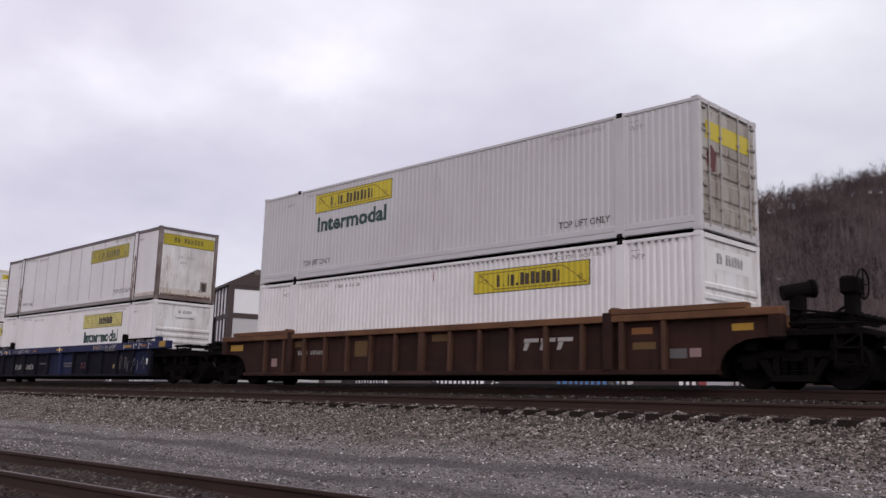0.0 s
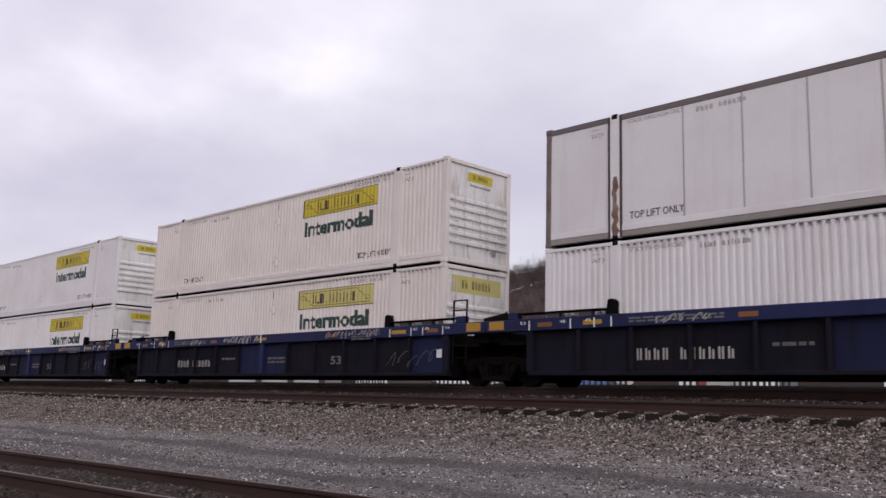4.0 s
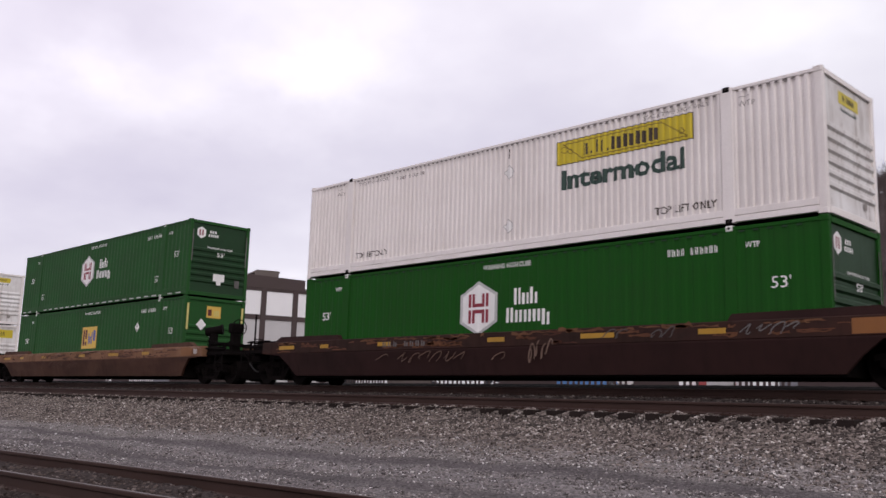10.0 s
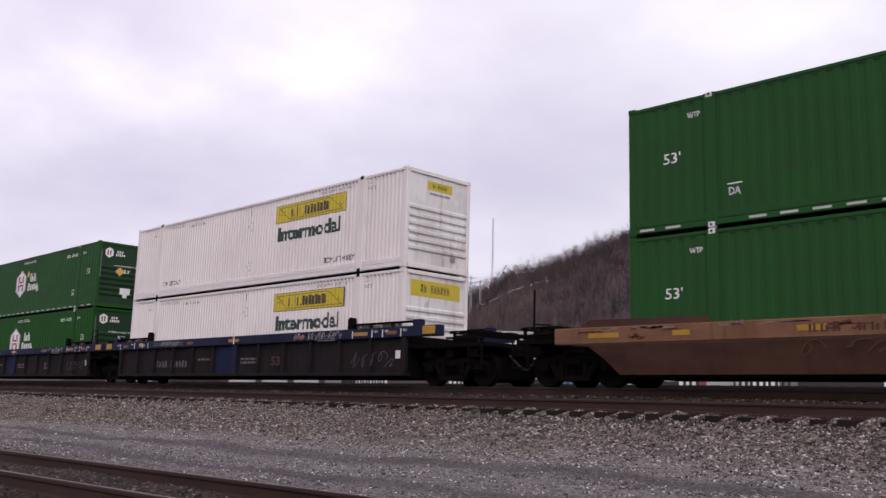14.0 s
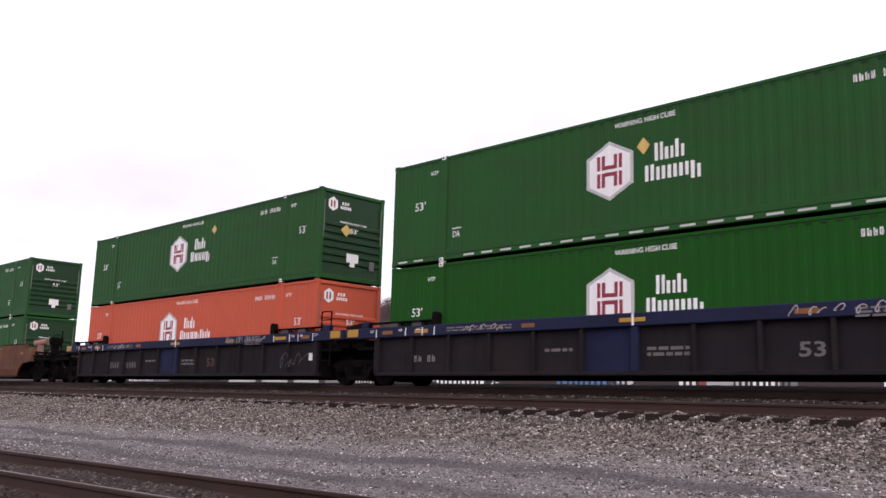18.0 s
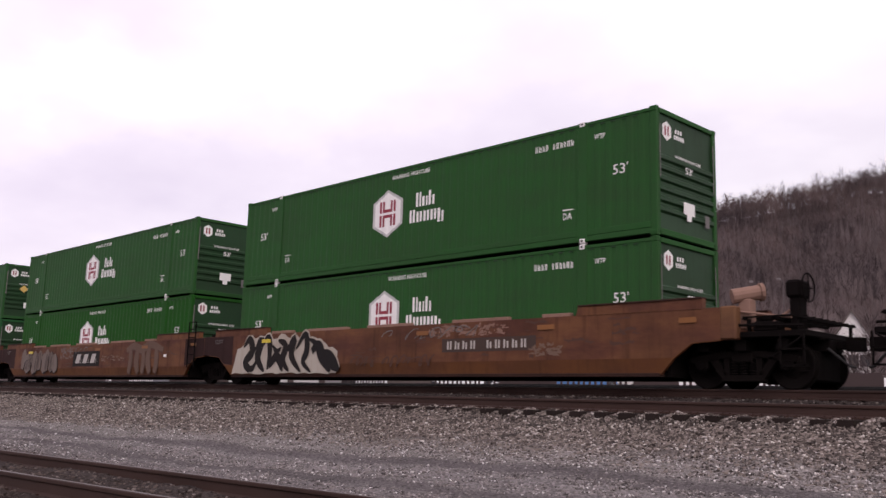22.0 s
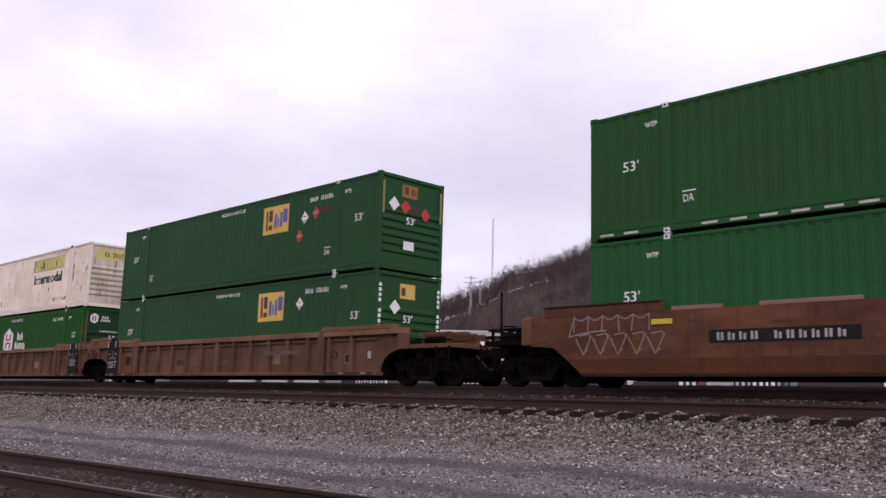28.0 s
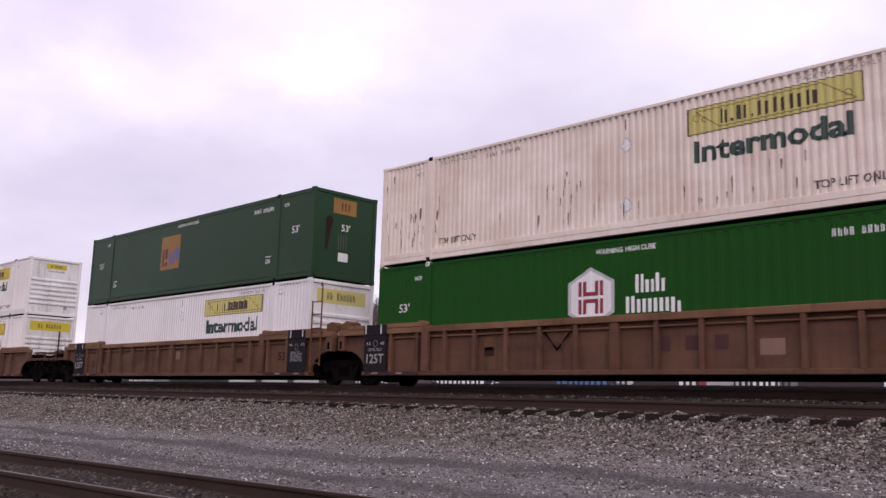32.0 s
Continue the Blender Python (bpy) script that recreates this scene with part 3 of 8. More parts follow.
def build_track(name, m, x0, x1, pitch, label, tie_top=0.0, seed=1, lift=0.0):
    """Track with its rail base at z = 0 in its own space, along x."""
    rng = random.Random(seed)
    t = empty_thing(name, m, label=label, category="railway track", kind="structure")
    for s in (-1, 1):
        y = s * 0.755
        def line():
            bm = prism(bmesh.new(), [(y + a, z) for a, z in RAIL], x0, x1, "x")
            return bm
        r = part("rail", line(), M["rail"], t, "rust-brown steel rail")
        part("rail_head", box(bmesh.new(), x0, x1, y - 0.024, y + 0.024, 0.1795, 0.1825), M["railhead"], r)
    kinds = []
    for k in range(6):
        bm = bmesh.new()
        box(bm, -0.115 + rng.uniform(-0.01, 0.01), 0.115, -1.30 + rng.uniform(-0.04, 0.04), 1.30 + rng.uniform(-0.04, 0.04), -0.19, tie_top - 0.012 - rng.uniform(0, 0.015), 0.012)
        for v in bm.verts:
            v.co.z += rng.uniform(-0.006, 0.006)
            v.co.y += rng.uniform(-0.01, 0.01)
        kinds.append(finish("tie", bm, M["tie"]))
    plate = finish("tie_plate", box(bmesh.new(), -0.09, 0.09, -0.16, 0.16, -0.014, 0.006, 0.003), M["rail"])
    spike = bmesh.new()
    for a in (-0.06, 0.06):
        for b in (-0.10, 0.10):
            box(spike, a - 0.012, a + 0.012, b - 0.012, b + 0.012, 0.0, 0.03)
    spike = finish("spike", spike, M["rail"])
    n = int((x1 - x0) / pitch)
    for i in range(n):
        x = x0 + (i + 0.5) * pitch + rng.uniform(-0.05, 0.05)
        o = hang("tie", kinds[rng.randrange(6)], t)
        o.matrix_basis = pose(x, 0, 0, 0, 0, rng.uniform(-2.2, 2.2))
        if -32 < x + m.translation.x < 2:
            for s in (-1, 1):
                p = hang("tie_plate", plate, o)
                p.matrix_basis = pose(0, s * 0.755, 0)
                if s < 0:
                    k = hang("spike", spike, o)
                    k.matrix_basis = pose(0, s * 0.755, 0)
    return t


build_track("main_track", pose(-40, NEAR, -0.49), -80, 100, 0.50, "empty main track on timber ties and ballast", seed=5)
build_track("main_track", pose(-40, MID, -0.182), -110, 100, 0.566, "main track that the train runs on", seed=6)
yard_turn = math.degrees(math.atan(YARD[1]))
build_track("yard_track", pose(-9, YARD[0], -1.485, 0, 0, yard_turn), -45, 60, 0.58, "low yard track half sunk in gravel", seed=7)

# ---- distance ----


def place(bearing, far):
    """A place so many degrees left of straight across the tracks, and so many metres away."""
    return Vector((-math.sin(radians(bearing)) * far, math.cos(radians(bearing)) * far, 0))


RIDGE = ((-20, 0.20), (0, 0.235), (10, 0.245), (18.6, 0.236), (23.2, 0.224), (27.5, 0.212), (29.9, 0.202), (33.3, 0.184), (36.2, 0.166), (38.8, 0.145), (41.2, 0.132), (43.4, 0.112), (45.5, 0.098), (48.2, 0.098), (50.4, 0.087), (52.8, 0.072), (58, 0.05), (66, 0.03), (90, 0.02))


def hill_z(bearing, share, far=760.0):
    """Height of the slope: share 0 at the foot, 1 on the ridge, 1.6 behind it."""
    top = (np.interp(bearing, [r[0] for r in RIDGE], [r[1] for r in RIDGE]) - 0.004) * far
    up = np.clip(share, 0, 1)
    up = up ** 1.25
    fold = 1 + 0.05 * np.sin(bearing * 0.9 + 3 * share) * np.sin(share * 3.14)
    back = np.where(share > 1, 1 - 0.55 * (share - 1), 1)
    return -0.3 + top * up * fold * back


def build_hill():
    far = 760.0
    bs = np.arange(-20, 90.1, 0.75)
    sh = np.concatenate([np.linspace(0, 1, 30), np.linspace(1.08, 1.7, 6)])
    gb, gs = np.meshgrid(bs, sh, indexing="ij")
    r = far * (0.30 + 0.70 * gs)
    co = np.stack([-np.sin(np.radians(gb)) * r, np.cos(np.radians(gb)) * r, hill_z(gb, gs)], -1)
    rng = np.random.default_rng(5)
    co[..., 2] += rng.normal(0, 1.2, gb.shape) * np.clip(gs, 0, 1) - 4.5 * np.clip(gs * 8 - 7, 0, 1)
    n = len(sh)
    i = np.arange((len(bs) - 1) * n).reshape(-1, n)[:, :-1].ravel()
    me = bpy.data.meshes.new("hill")
    me.from_pydata(co.reshape(-1, 3).tolist(), [], np.stack([i, i + n, i + n + 1, i + 1], -1).tolist())
    me.polygons.foreach_set("use_smooth", np.ones(len(me.polygons), bool))
    me.materials.append(M["hill"])
    tagged(new("hill", me), "long wooded hillside in brown winter colour", "hill", kind="structure")


build_hill()


def tree_spikes(rng, n, height, twigs, width, stem=1.0, lift=1.0):
    """Bare trees as thin tapered spikes: trunks, limbs and fine twigs, in arrays of triangles about the origin of each tree."""
    h = height * np.exp(rng.normal(0, 0.18, n))
    tri = np.zeros((n, twigs + 2, 3, 3))
    for k in range(2):
        d = np.array([math.cos(k * 1.57), math.sin(k * 1.57), 0]) * width * 1.4 * stem
        tri[:, k, 0], tri[:, k, 1] = -d, d
        tri[:, k, 2, 2] = h
    start = rng.uniform(0.25, 0.9, (n, twigs))
    spread = (0.20 * (1.15 - start)) + 0.07
    ang = rng.uniform(0, 6.283, (n, twigs))
    length = h[:, None] * spread * rng.uniform(0.7, 1.3, (n, twigs))
    rise = rng.uniform(0.6, 1.7, (n, twigs)) * length * lift
    base = np.zeros((n, twigs, 3))
    base[..., 2] = start * h[:, None]
    off = rng.uniform(0, 0.5, (n, twigs))
    base[..., 0] += np.cos(ang) * length * off * 0.6
    base[..., 1] += np.sin(ang) * length * off * 0.6
    tip = base + np.stack([np.cos(ang) * length, np.sin(ang) * length, rise], -1)
    side = np.stack([-np.sin(ang), np.cos(ang), 0 * ang], -1) * width * rng.uniform(0.4, 1.0, (n, twigs, 1))
    side2 = np.zeros_like(side)
    side2[..., 2] = width * 0.7
    flip = rng.random((n, twigs, 1)) < 0.5
    sd = np.where(flip, side, side2)
    tri[:, 2:, 0], tri[:, 2:, 1], tri[:, 2:, 2] = base - sd, base + sd, tip
    return tri


def spikes_to_mesh(name, tri, material):
    co = tri.reshape(-1, 3)
    n = len(co) // 3
    me = bpy.data.meshes.new(name)
    me.vertices.add(n * 3), me.loops.add(n * 3), me.polygons.add(n)
    me.vertices.foreach_set("co", co.ravel())
    me.loops.foreach_set("vertex_index", np.arange(n * 3, dtype=np.int32))
    me.polygons.foreach_set("loop_start", np.arange(0, n * 3, 3, dtype=np.int32))
    me.update(calc_edges=True)
    me.materials.append(material)
    return me


def hill_point(b, s, far=760.0):
    r = far * (0.30 + 0.70 * s)
    return np.stack([-np.sin(np.radians(b)) * r, np.cos(np.radians(b)) * r, hill_z(b, s)], -1)


def build_woods():
    rng = np.random.default_rng(21)
    n = 9000
    b, s = rng.uniform(8, 60, n), rng.uniform(0.05, 1.0, n) ** 0.6
    tri = tree_spikes(rng, n, 9.0, 30, 0.16, 0.4, 1.2) + hill_point(b, s)[:, None, None, :]
    tagged(new("woods", spikes_to_mesh("woods", tri, M["twig"])), "bare brown winter woods covering the hillside", "woods", kind="stuff")
    n = 3000
    b = rng.uniform(8, 60, n)
    s = 1.02 - 0.20 * rng.random(n) ** 1.3
    tri = tree_spikes(rng, n, 16.0, 66, 0.10, 0.8, 0.85) + hill_point(b, s)[:, None, None, :]
    tagged(new("ridge_woods", spikes_to_mesh("ridge_woods", tri, M["twig"])), "bare trees standing along the ridge against the sky", "woods", kind="stuff")
    n = 3200
    b, s = rng.uniform(8, 60, n), rng.uniform(0.90, 1.0, n)
    tri = tree_spikes(rng, n, 8.5, 30, 0.14, 0.35, 0.6) + hill_point(b, s)[:, None, None, :]
    tagged(new("brush", spikes_to_mesh("brush", tri, M["twig"])), "low bare brush under the ridge trees", "brush", kind="stuff")
    n = 2600
    b, s = rng.uniform(8, 60, n), 1.0 - 0.42 * rng.random(n) ** 2.2
    tri = tree_spikes(rng, n, 11.0, 9, 0.15, 0.95, 0.9) + hill_point(b, s)[:, None, None, :]
    tagged(new("pale_trees", spikes_to_mesh("pale_trees", tri, M["pale_trunk"])), "pale-barked bare trees among the darker woods", "woods", kind="stuff")
    # single taller trees on the skyline
    one = tree_spikes(rng, 1, 19.0, 260, 0.13)[0]
    crown = spikes_to_mesh("crown", one[2:], M["twig"])
    stem = rod(bmesh.new(), (0, 0, -2), (0, 0, 16.5), 0.36, 0.07, 7)
    stem = finish("trunk", stem, M["bark"])
    for i, (bb, k) in enumerate(((27.6, 1.0), (27.2, 0.85), (38.0, 0.8), (36.9, 0.95), (41.0, 0.9), (42.0, 0.85), (31.5, 0.8), (23.6, 0.85), (21.4, 0.8), (44.4, 0.7), (46.9, 0.6), (34.0, 0.75), (19.8, 0.9))):
        p = hill_point(np.array([bb]), np.array([0.99]))[0]
        t = empty_thing("bare_tree", pose(*p, 0, 0, 67 * i), label="tall bare grey-brown tree on the ridge", category="tree", group="ridge trees")
        t.scale = (k, k, k)
        hang("trunk", stem, t)
        hang("crown", crown, t, "leafless twiggy crown")


build_woods()


def build_shed():
    """A tall gabled shed: dark brown frame, white panels between its posts."""
    corner = place(58.6, 62.0)
    t = empty_thing("panelled_shed", Matrix.Translation((corner.x, corner.y, -0.3)) @ pose(0, 0, 0, 0, 0, 72), label="tall gabled shed with white panels between dark brown posts", category="building")
    # own space: the gable end runs along -y ... x is along the gable, y along the long side
    wide, long_, eave, band0, band1, ridge = 6.7, 24.5, 7.42, 5.45, 5.12, 8.15
    part("wall", box(bmesh.new(), 0.12, wide - 0.12, 0.12, long_ - 0.12, 0, eave - 0.1), M["low_cladding"], t)
    # a raised middle over the gable end, stepped down at one side
    top = [(-0.25, eave - 0.1), (-0.25, eave + 0.08), (1.1, ridge), (5.1, ridge - 0.12), (5.1, eave), (wide + 0.2, eave - 0.03), (wide + 0.2, eave - 0.2), (4.9, eave - 0.2)]
    part("roof", prism(bmesh.new(), top, -0.10, long_ + 0.3), M["frame_brown"], t)
    vent = prism(bmesh.new(), [(2.4 + a, ridge + z) for a, z in ((-0.85, -0.3), (-0.85, 0.14), (-1.0, 0.16), (-0.7, 0.40), (0.8, 0.40), (1.0, 0.30), (0.85, 0.26), (0.85, -0.3))], 0.2, long_ - 1)
    part("roof_vent", vent, M["roof"], t)
    part("fascia", box(bmesh.new(), -0.02, wide + 0.02, -0.06, 0.10, eave - 0.35, eave - 0.06), M["frame_brown"], t)
    for i in range(4):
        x = i * wide / 3
        part("post", box(bmesh.new(), x - 0.19, x + 0.19, -0.09, 0.14, 0, eave, 0.02), M["frame_brown"], t)
    part("rail_band", box(bmesh.new(), 0, wide, -0.07, 0.12, band1, band0), M["frame_brown"], t)
    for i in range(3):
        a, b = i * wide / 3 + 0.19, (i + 1) * wide / 3 - 0.19
        part("panel", box(bmesh.new(), a, b, -0.02, 0.1, band0, eave - 0.3), M["cladding"], t)
        part("lower_panel", box(bmesh.new(), a, b, -0.02, 0.1, 2.6, band1), M["low_cladding"], t)
    n = 26
    for i in range(n + 1):
        y = i * long_ / n
        part("post", box(bmesh.new(), -0.09, 0.14, y - 0.11, y + 0.11, 0, eave), M["frame_brown"], t)
        if i < n:
            part("panel", box(bmesh.new(), -0.02, 0.1, y + 0.11, y + long_ / n - 0.11, band0, eave - 0.12), M["cladding"], t)
            part("lower_panel", box(bmesh.new(), -0.02, 0.1, y + 0.11, y + long_ / n - 0.11, 2.6, band1), M["cladding"], t)
    part("rail_band", box(bmesh.new(), -0.07, 0.12, 0, long_, band1, band0), M["frame_brown"], t)


build_shed()


def building(name, b0, b1, far, height, wall, roof, label, category, gable=0.0, windows=(0, 0), storeys=1, deep=12.0, front=False):
    """A building that runs between two bearings at a distance, with a row of windows."""
    a, b = place(b0, far), place(b1, far)
    run = b - a
    w = run.length
    turn = math.degrees(math.atan2(run.y, run.x))
    z = -0.3
    t = empty_thing(name, pose(a.x, a.y, z, 0, 0, turn), label=label, category=category)
    h = height
    if front:
        part("wall", prism(bmesh.new(), [(0, 0), (w, 0), (w, h), (w / 2, h + gable), (0, h)], 0, deep), M[wall], t)
        part("roof", prism(bmesh.new(), [(-0.3, h - 0.2), (-0.3, h + 0.02), (w / 2, h + gable + 0.25), (w + 0.3, h + 0.02), (w + 0.3, h - 0.2), (w / 2, h + gable + 0.02)], -0.35, deep + 0.3), M[roof], t)
    else:
        part("wall", box(bmesh.new(), 0, w, 0, deep, 0, h), M[wall], t)
    if front:
        pass
    elif gable:
        part("roof", prism(bmesh.new(), [(-0.4, h - 0.05), (-0.4, h + 0.1), (deep / 2, h + gable), (deep + 0.4, h + 0.1), (deep + 0.4, h - 0.05)], -0.3, w + 0.3, "x"), M[roof], t)
    else:
        part("roof", box(bmesh.new(), -0.2, w + 0.2, -0.25, deep + 0.2, h, h + 0.22), M[roof], t)
    n, _ = windows
    for s in range(storeys):
        for i in range(n):
            x = (i + 0.5) * w / n
            z0 = 1.0 + s * h / storeys
            f = part("window", box(bmesh.new(), x - 0.55, x + 0.55, -0.05, 0.03, z0, z0 + 1.35), M["siding" if wall == "brick" else "frame_brown"], t)
            part("pane", box(bmesh.new(), x - 0.46, x + 0.46, -0.065, -0.045, z0 + 0.09, z0 + 1.26), M["glass"], f)
    return t


building("warehouse", 65.5, 60.2, 108, 6.6, "cladding", "roof", "long low white warehouse beyond the tracks", "building", windows=(0, 0))
building("warehouse", 52.6, 48.0, 96, 6.9, "cladding", "roof", "long low white warehouse beyond the tracks", "building", windows=(8, 0))
building("warehouse", 45.5, 35.5, 92, 7.0, "cladding", "low_cladding", "long white shed with dark doors beyond the tracks", "building", windows=(9, 0))
for b0, b1, far, h, wall, gable, lab in ((34.5, 31.8, 95, 6.2, "siding", 2.3, "pale sided house with a pitched roof"), (31.2, 28.8, 100, 6.5, "brick", 2.6, "red brick house with a pitched roof"), (28.2, 25.9, 98, 6.4, "siding", 2.4, "pale sided house with a pitched roof"), (25.2, 22.4, 104, 6.6, "brick", 2.5, "red brick house with a pitched roof"), (21.8, 19.9, 112, 8.4, "siding_white", 3.0, "white house with a steep front gable"), (18.8, 15.5, 100, 6.4, "brick", 2.4, "red brick house with a pitched roof")):
    building("house", b0, b1, far, h, wall, "roof", lab, "house", gable, (3, 0), 2, 9.0, wall == "siding_white")


# bare garden trees before the houses
for i, (bb, far, k) in enumerate(((22.1, 92, 0.46), (20.9, 96, 0.40), (19.9, 90, 0.50), (23.4, 96, 0.42), (27.2, 90, 0.40), (30.2, 92, 0.42))):
    p = place(bb, far)
    t = empty_thing("bare_tree", pose(p.x, p.y, -0.3, 0, 0, 83 * i), label="small bare garden tree before the houses", category="tree", group="garden trees")
    t.scale = (k, k, k)
    hang("trunk", bpy.data.meshes["trunk"], t)
    hang("crown", bpy.data.meshes["crown"], t, "leafless twiggy crown")


def parked_car(bearing, far, body, turn, van=False):
    p = place(bearing, far)
    t = empty_thing("parked_van" if van else "parked_car", pose(p.x, p.y, -0.25, 0, 0, turn), label=("white" if body == "car_white" else body[4:]) + (" parked delivery van beyond the tracks" if van else " parked car beyond the tracks"), category="van" if van else "car", group="parked vehicles")
    if van:
        o = [(-2.6, 0.35), (2.6, 0.35), (2.7, 0.9), (2.2, 1.2), (1.7, 2.15), (-2.6, 2.25)]
        glass = [(1.25, 1.25), (2.05, 1.25), (1.62, 2.0), (1.25, 2.0)]
    else:
        o = [(-2.2, 0.32), (2.25, 0.32), (2.3, 0.70), (1.2, 0.92), (0.55, 1.44), (-1.0, 1.48), (-1.75, 1.0), (-2.2, 0.92)]
        glass = [(-1.45, 0.98), (1.0, 0.98), (0.48, 1.38), (-0.95, 1.41)]
    part("body", prism(bmesh.new(), o, -0.85, 0.85), M[body], t)
    for s in (-1, 1):
        part("window", prism(bmesh.new(), glass, s * 0.852, s * 0.862), M["glass"], t)
        for x in (-1.35, 1.4):
            part("wheel", wheel_ring(bmesh.new(), x, 0.32, s * 0.70, s * 0.88, [(0, 0.1), (0, 0.32), (1, 0.32), (1, 0.19), (0.8, 0.17)], 14), M["tyre"], t)


for i, (b, far, body, turn, van) in enumerate(((48.5, 72, "car_white", 40, True), (46.0, 70, "car_grey", 42, False), (43.6, 70, "car_white", 44, True), (41.2, 69, "car_white", 47, False), (38.9, 68, "car_white", 50, True), (36.2, 66, "car_blue", 52, True), (33.9, 66, "car_grey", 54, False), (31.8, 66, "car_red", 56, False), (29.6, 65, "car_white", 58, True), (27.4, 65, "car_red", 60, True), (25.0, 64, "car_white", 62, True), (22.6, 64, "car_grey", 64, True), (20.2, 64, "car_white", 66, True), (53.6, 74, "car_white", 36, True), (57.0, 78, "car_white", 34, True), (61.0, 82, "car_grey", 30, True))):
    parked_car(b, far, body, turn, van)


def build_fence():
    """A long fence of upright bars beyond the tracks."""
    t = empty_thing("fence", pose(0, 44, -0.2), label="long dark fence of upright bars beyond the tracks", category="fence", kind="structure")
    bar = finish("slat", box(bmesh.new(), -0.075, 0.075, -0.02, 0.02, 0, 1.95), M["frame_brown"])
    rng = random.Random(8)
    panels = (M["frame_brown"], M["roof"], M["low_cladding"], M["frame_brown"])
    x, k = -108.0, 0
    while x < 1.0:
        run = rng.uniform(1.2, 6.5)
        if k % 2:
            # a stretch of close boards
            h = rng.uniform(1.1, 1.9)
            part("fence_board", box(bmesh.new(), x, min(x + run, 1.2), -0.03, 0.02, 0, h), panels[rng.randrange(4)], t)
        else:
            step = rng.choice((0.24, 0.33, 0.42))
            for i in range(int(run / step)):
                o = hang("slat", bar, t)
                o.matrix_basis = pose(x + i * step + rng.uniform(-0.05, 0.05), 0, rng.uniform(-0.4, 0))
        x, k = x + run, k + 1
    for z in (0.4, 1.6):
        part("fence_rail", box(bmesh.new(), -108.2, 1.2, 0.02, 0.08, z, z + 0.09), M["frame_brown"], t)


build_fence()


def lattice_mast(name, base, top, half, steps, label, arms=()):
    t = empty_thing(name, pose(*base), label=label, category="mast")
    h = top - base[2]
    legs = [Vector((half * math.cos(a), half * math.sin(a), 0)) for a in (0.4, 2.49, 4.59)]
    for p in legs:
        part("leg", rod(bmesh.new(), p, p * 0.55 + Vector((0, 0, h)), half * 0.16, half * 0.10, 5), M["galvanised"], t)
    bm = bmesh.new()
    for i in range(steps):
        z0, z1 = h * i / steps, h * (i + 1) / steps
        k0, k1 = 1 - 0.45 * i / steps, 1 - 0.45 * (i + 1) / steps
        for j in range(3):
            rod(bm, legs[j] * k0 + Vector((0, 0, z0)), legs[(j + 1) % 3] * k1 + Vector((0, 0, z1)), half * 0.07, sides=3)
            rod(bm, legs[j] * k1 + Vector((0, 0, z1)), legs[(j + 1) % 3] * k1 + Vector((0, 0, z1)), half * 0.06, sides=3)
    part("bracing", bm, M["galvanised"], t)
    for z, reach in arms:
        d = Vector((math.cos(radians(45)), math.sin(radians(45)), 0)) * reach
        part("crossarm", rod(bmesh.new(), -d + Vector((0, 0, z)), d + Vector((0, 0, z)), 0.22, sides=4), M["frame_brown"], t)
    return t


def light_pole(bearing, far, top):
    """A slim street light with a short arm and a lamp head."""
    p = place(bearing, far)
    t = empty_thing("light_pole", pose(p.x, p.y, -0.3, 0, 0, 200), label="slim grey light pole beyond the tracks", category="street lamp", group="light poles")
    part("pole", rod(bmesh.new(), (0, 0, 0), (0, 0, top), 0.05, 0.035, 8), M["pole_grey"], t)
    part("arm", rod(bmesh.new(), (0, 0, top - 0.1), (0.35, 0, top + 0.1), 0.03, sides=6), M["pole_grey"], t)
    part("lamp_head", block(0.2, 0.55, -0.1, 0.1, top + 0.04, top + 0.22, 0.03), M["siding_grey"], t)


for b, far, top in ((26.05, 85, 11.3), (24.5, 85, 11.5)):
    light_pole(b, far, top)

p = place(42.2, 880)
lattice_mast("radio_mast", (p.x, p.y, 60), 182, 1.25, 34, "tall slender lattice radio mast behind the ridge")
for b, far, top in ((43.55, 640, 90), (42.95, 660, 90)):
    p = place(b, far)
    lattice_mast("power_pylon", (p.x, p.y, 45), top, 1.1, 12, "power line pylon with four crossarms", [(43.5, 4.5), (40.0, 5.0), (36.5, 5.0), (33.0, 4.0)])

# ---- the train ----
L, W, H = 16.154, 2.591, 2.896      # a 53 ft container
POST = 6.096
PITCH = 0.293


def wave(kind):
    """Depth of the side sheet behind its outer plane, as a function of x, and the places where it kinks."""
    if kind == "flat":
        return (lambda x: 0.0), []
    deep = {"corrugated": 0.042, "mild": 0.014}.get(kind, 0.016)
    pitch = {"corrugated": 0.168, "fine": 0.168}.get(kind, PITCH)
    def f(x):
        u = (x / pitch) % 1.0
        return deep * (0 if u < 0.36 else (u - 0.36) / 0.14 if u < 0.5 else 1 if u < 0.86 else (1 - u) / 0.14)
    kinks = [(n + k) * pitch for n in range(-50, 50) for k in (0.0, 0.36, 0.5, 0.86)]
    return f, kinks


FACE = -W / 2 + 0.012               # the outer plane of the near side sheet


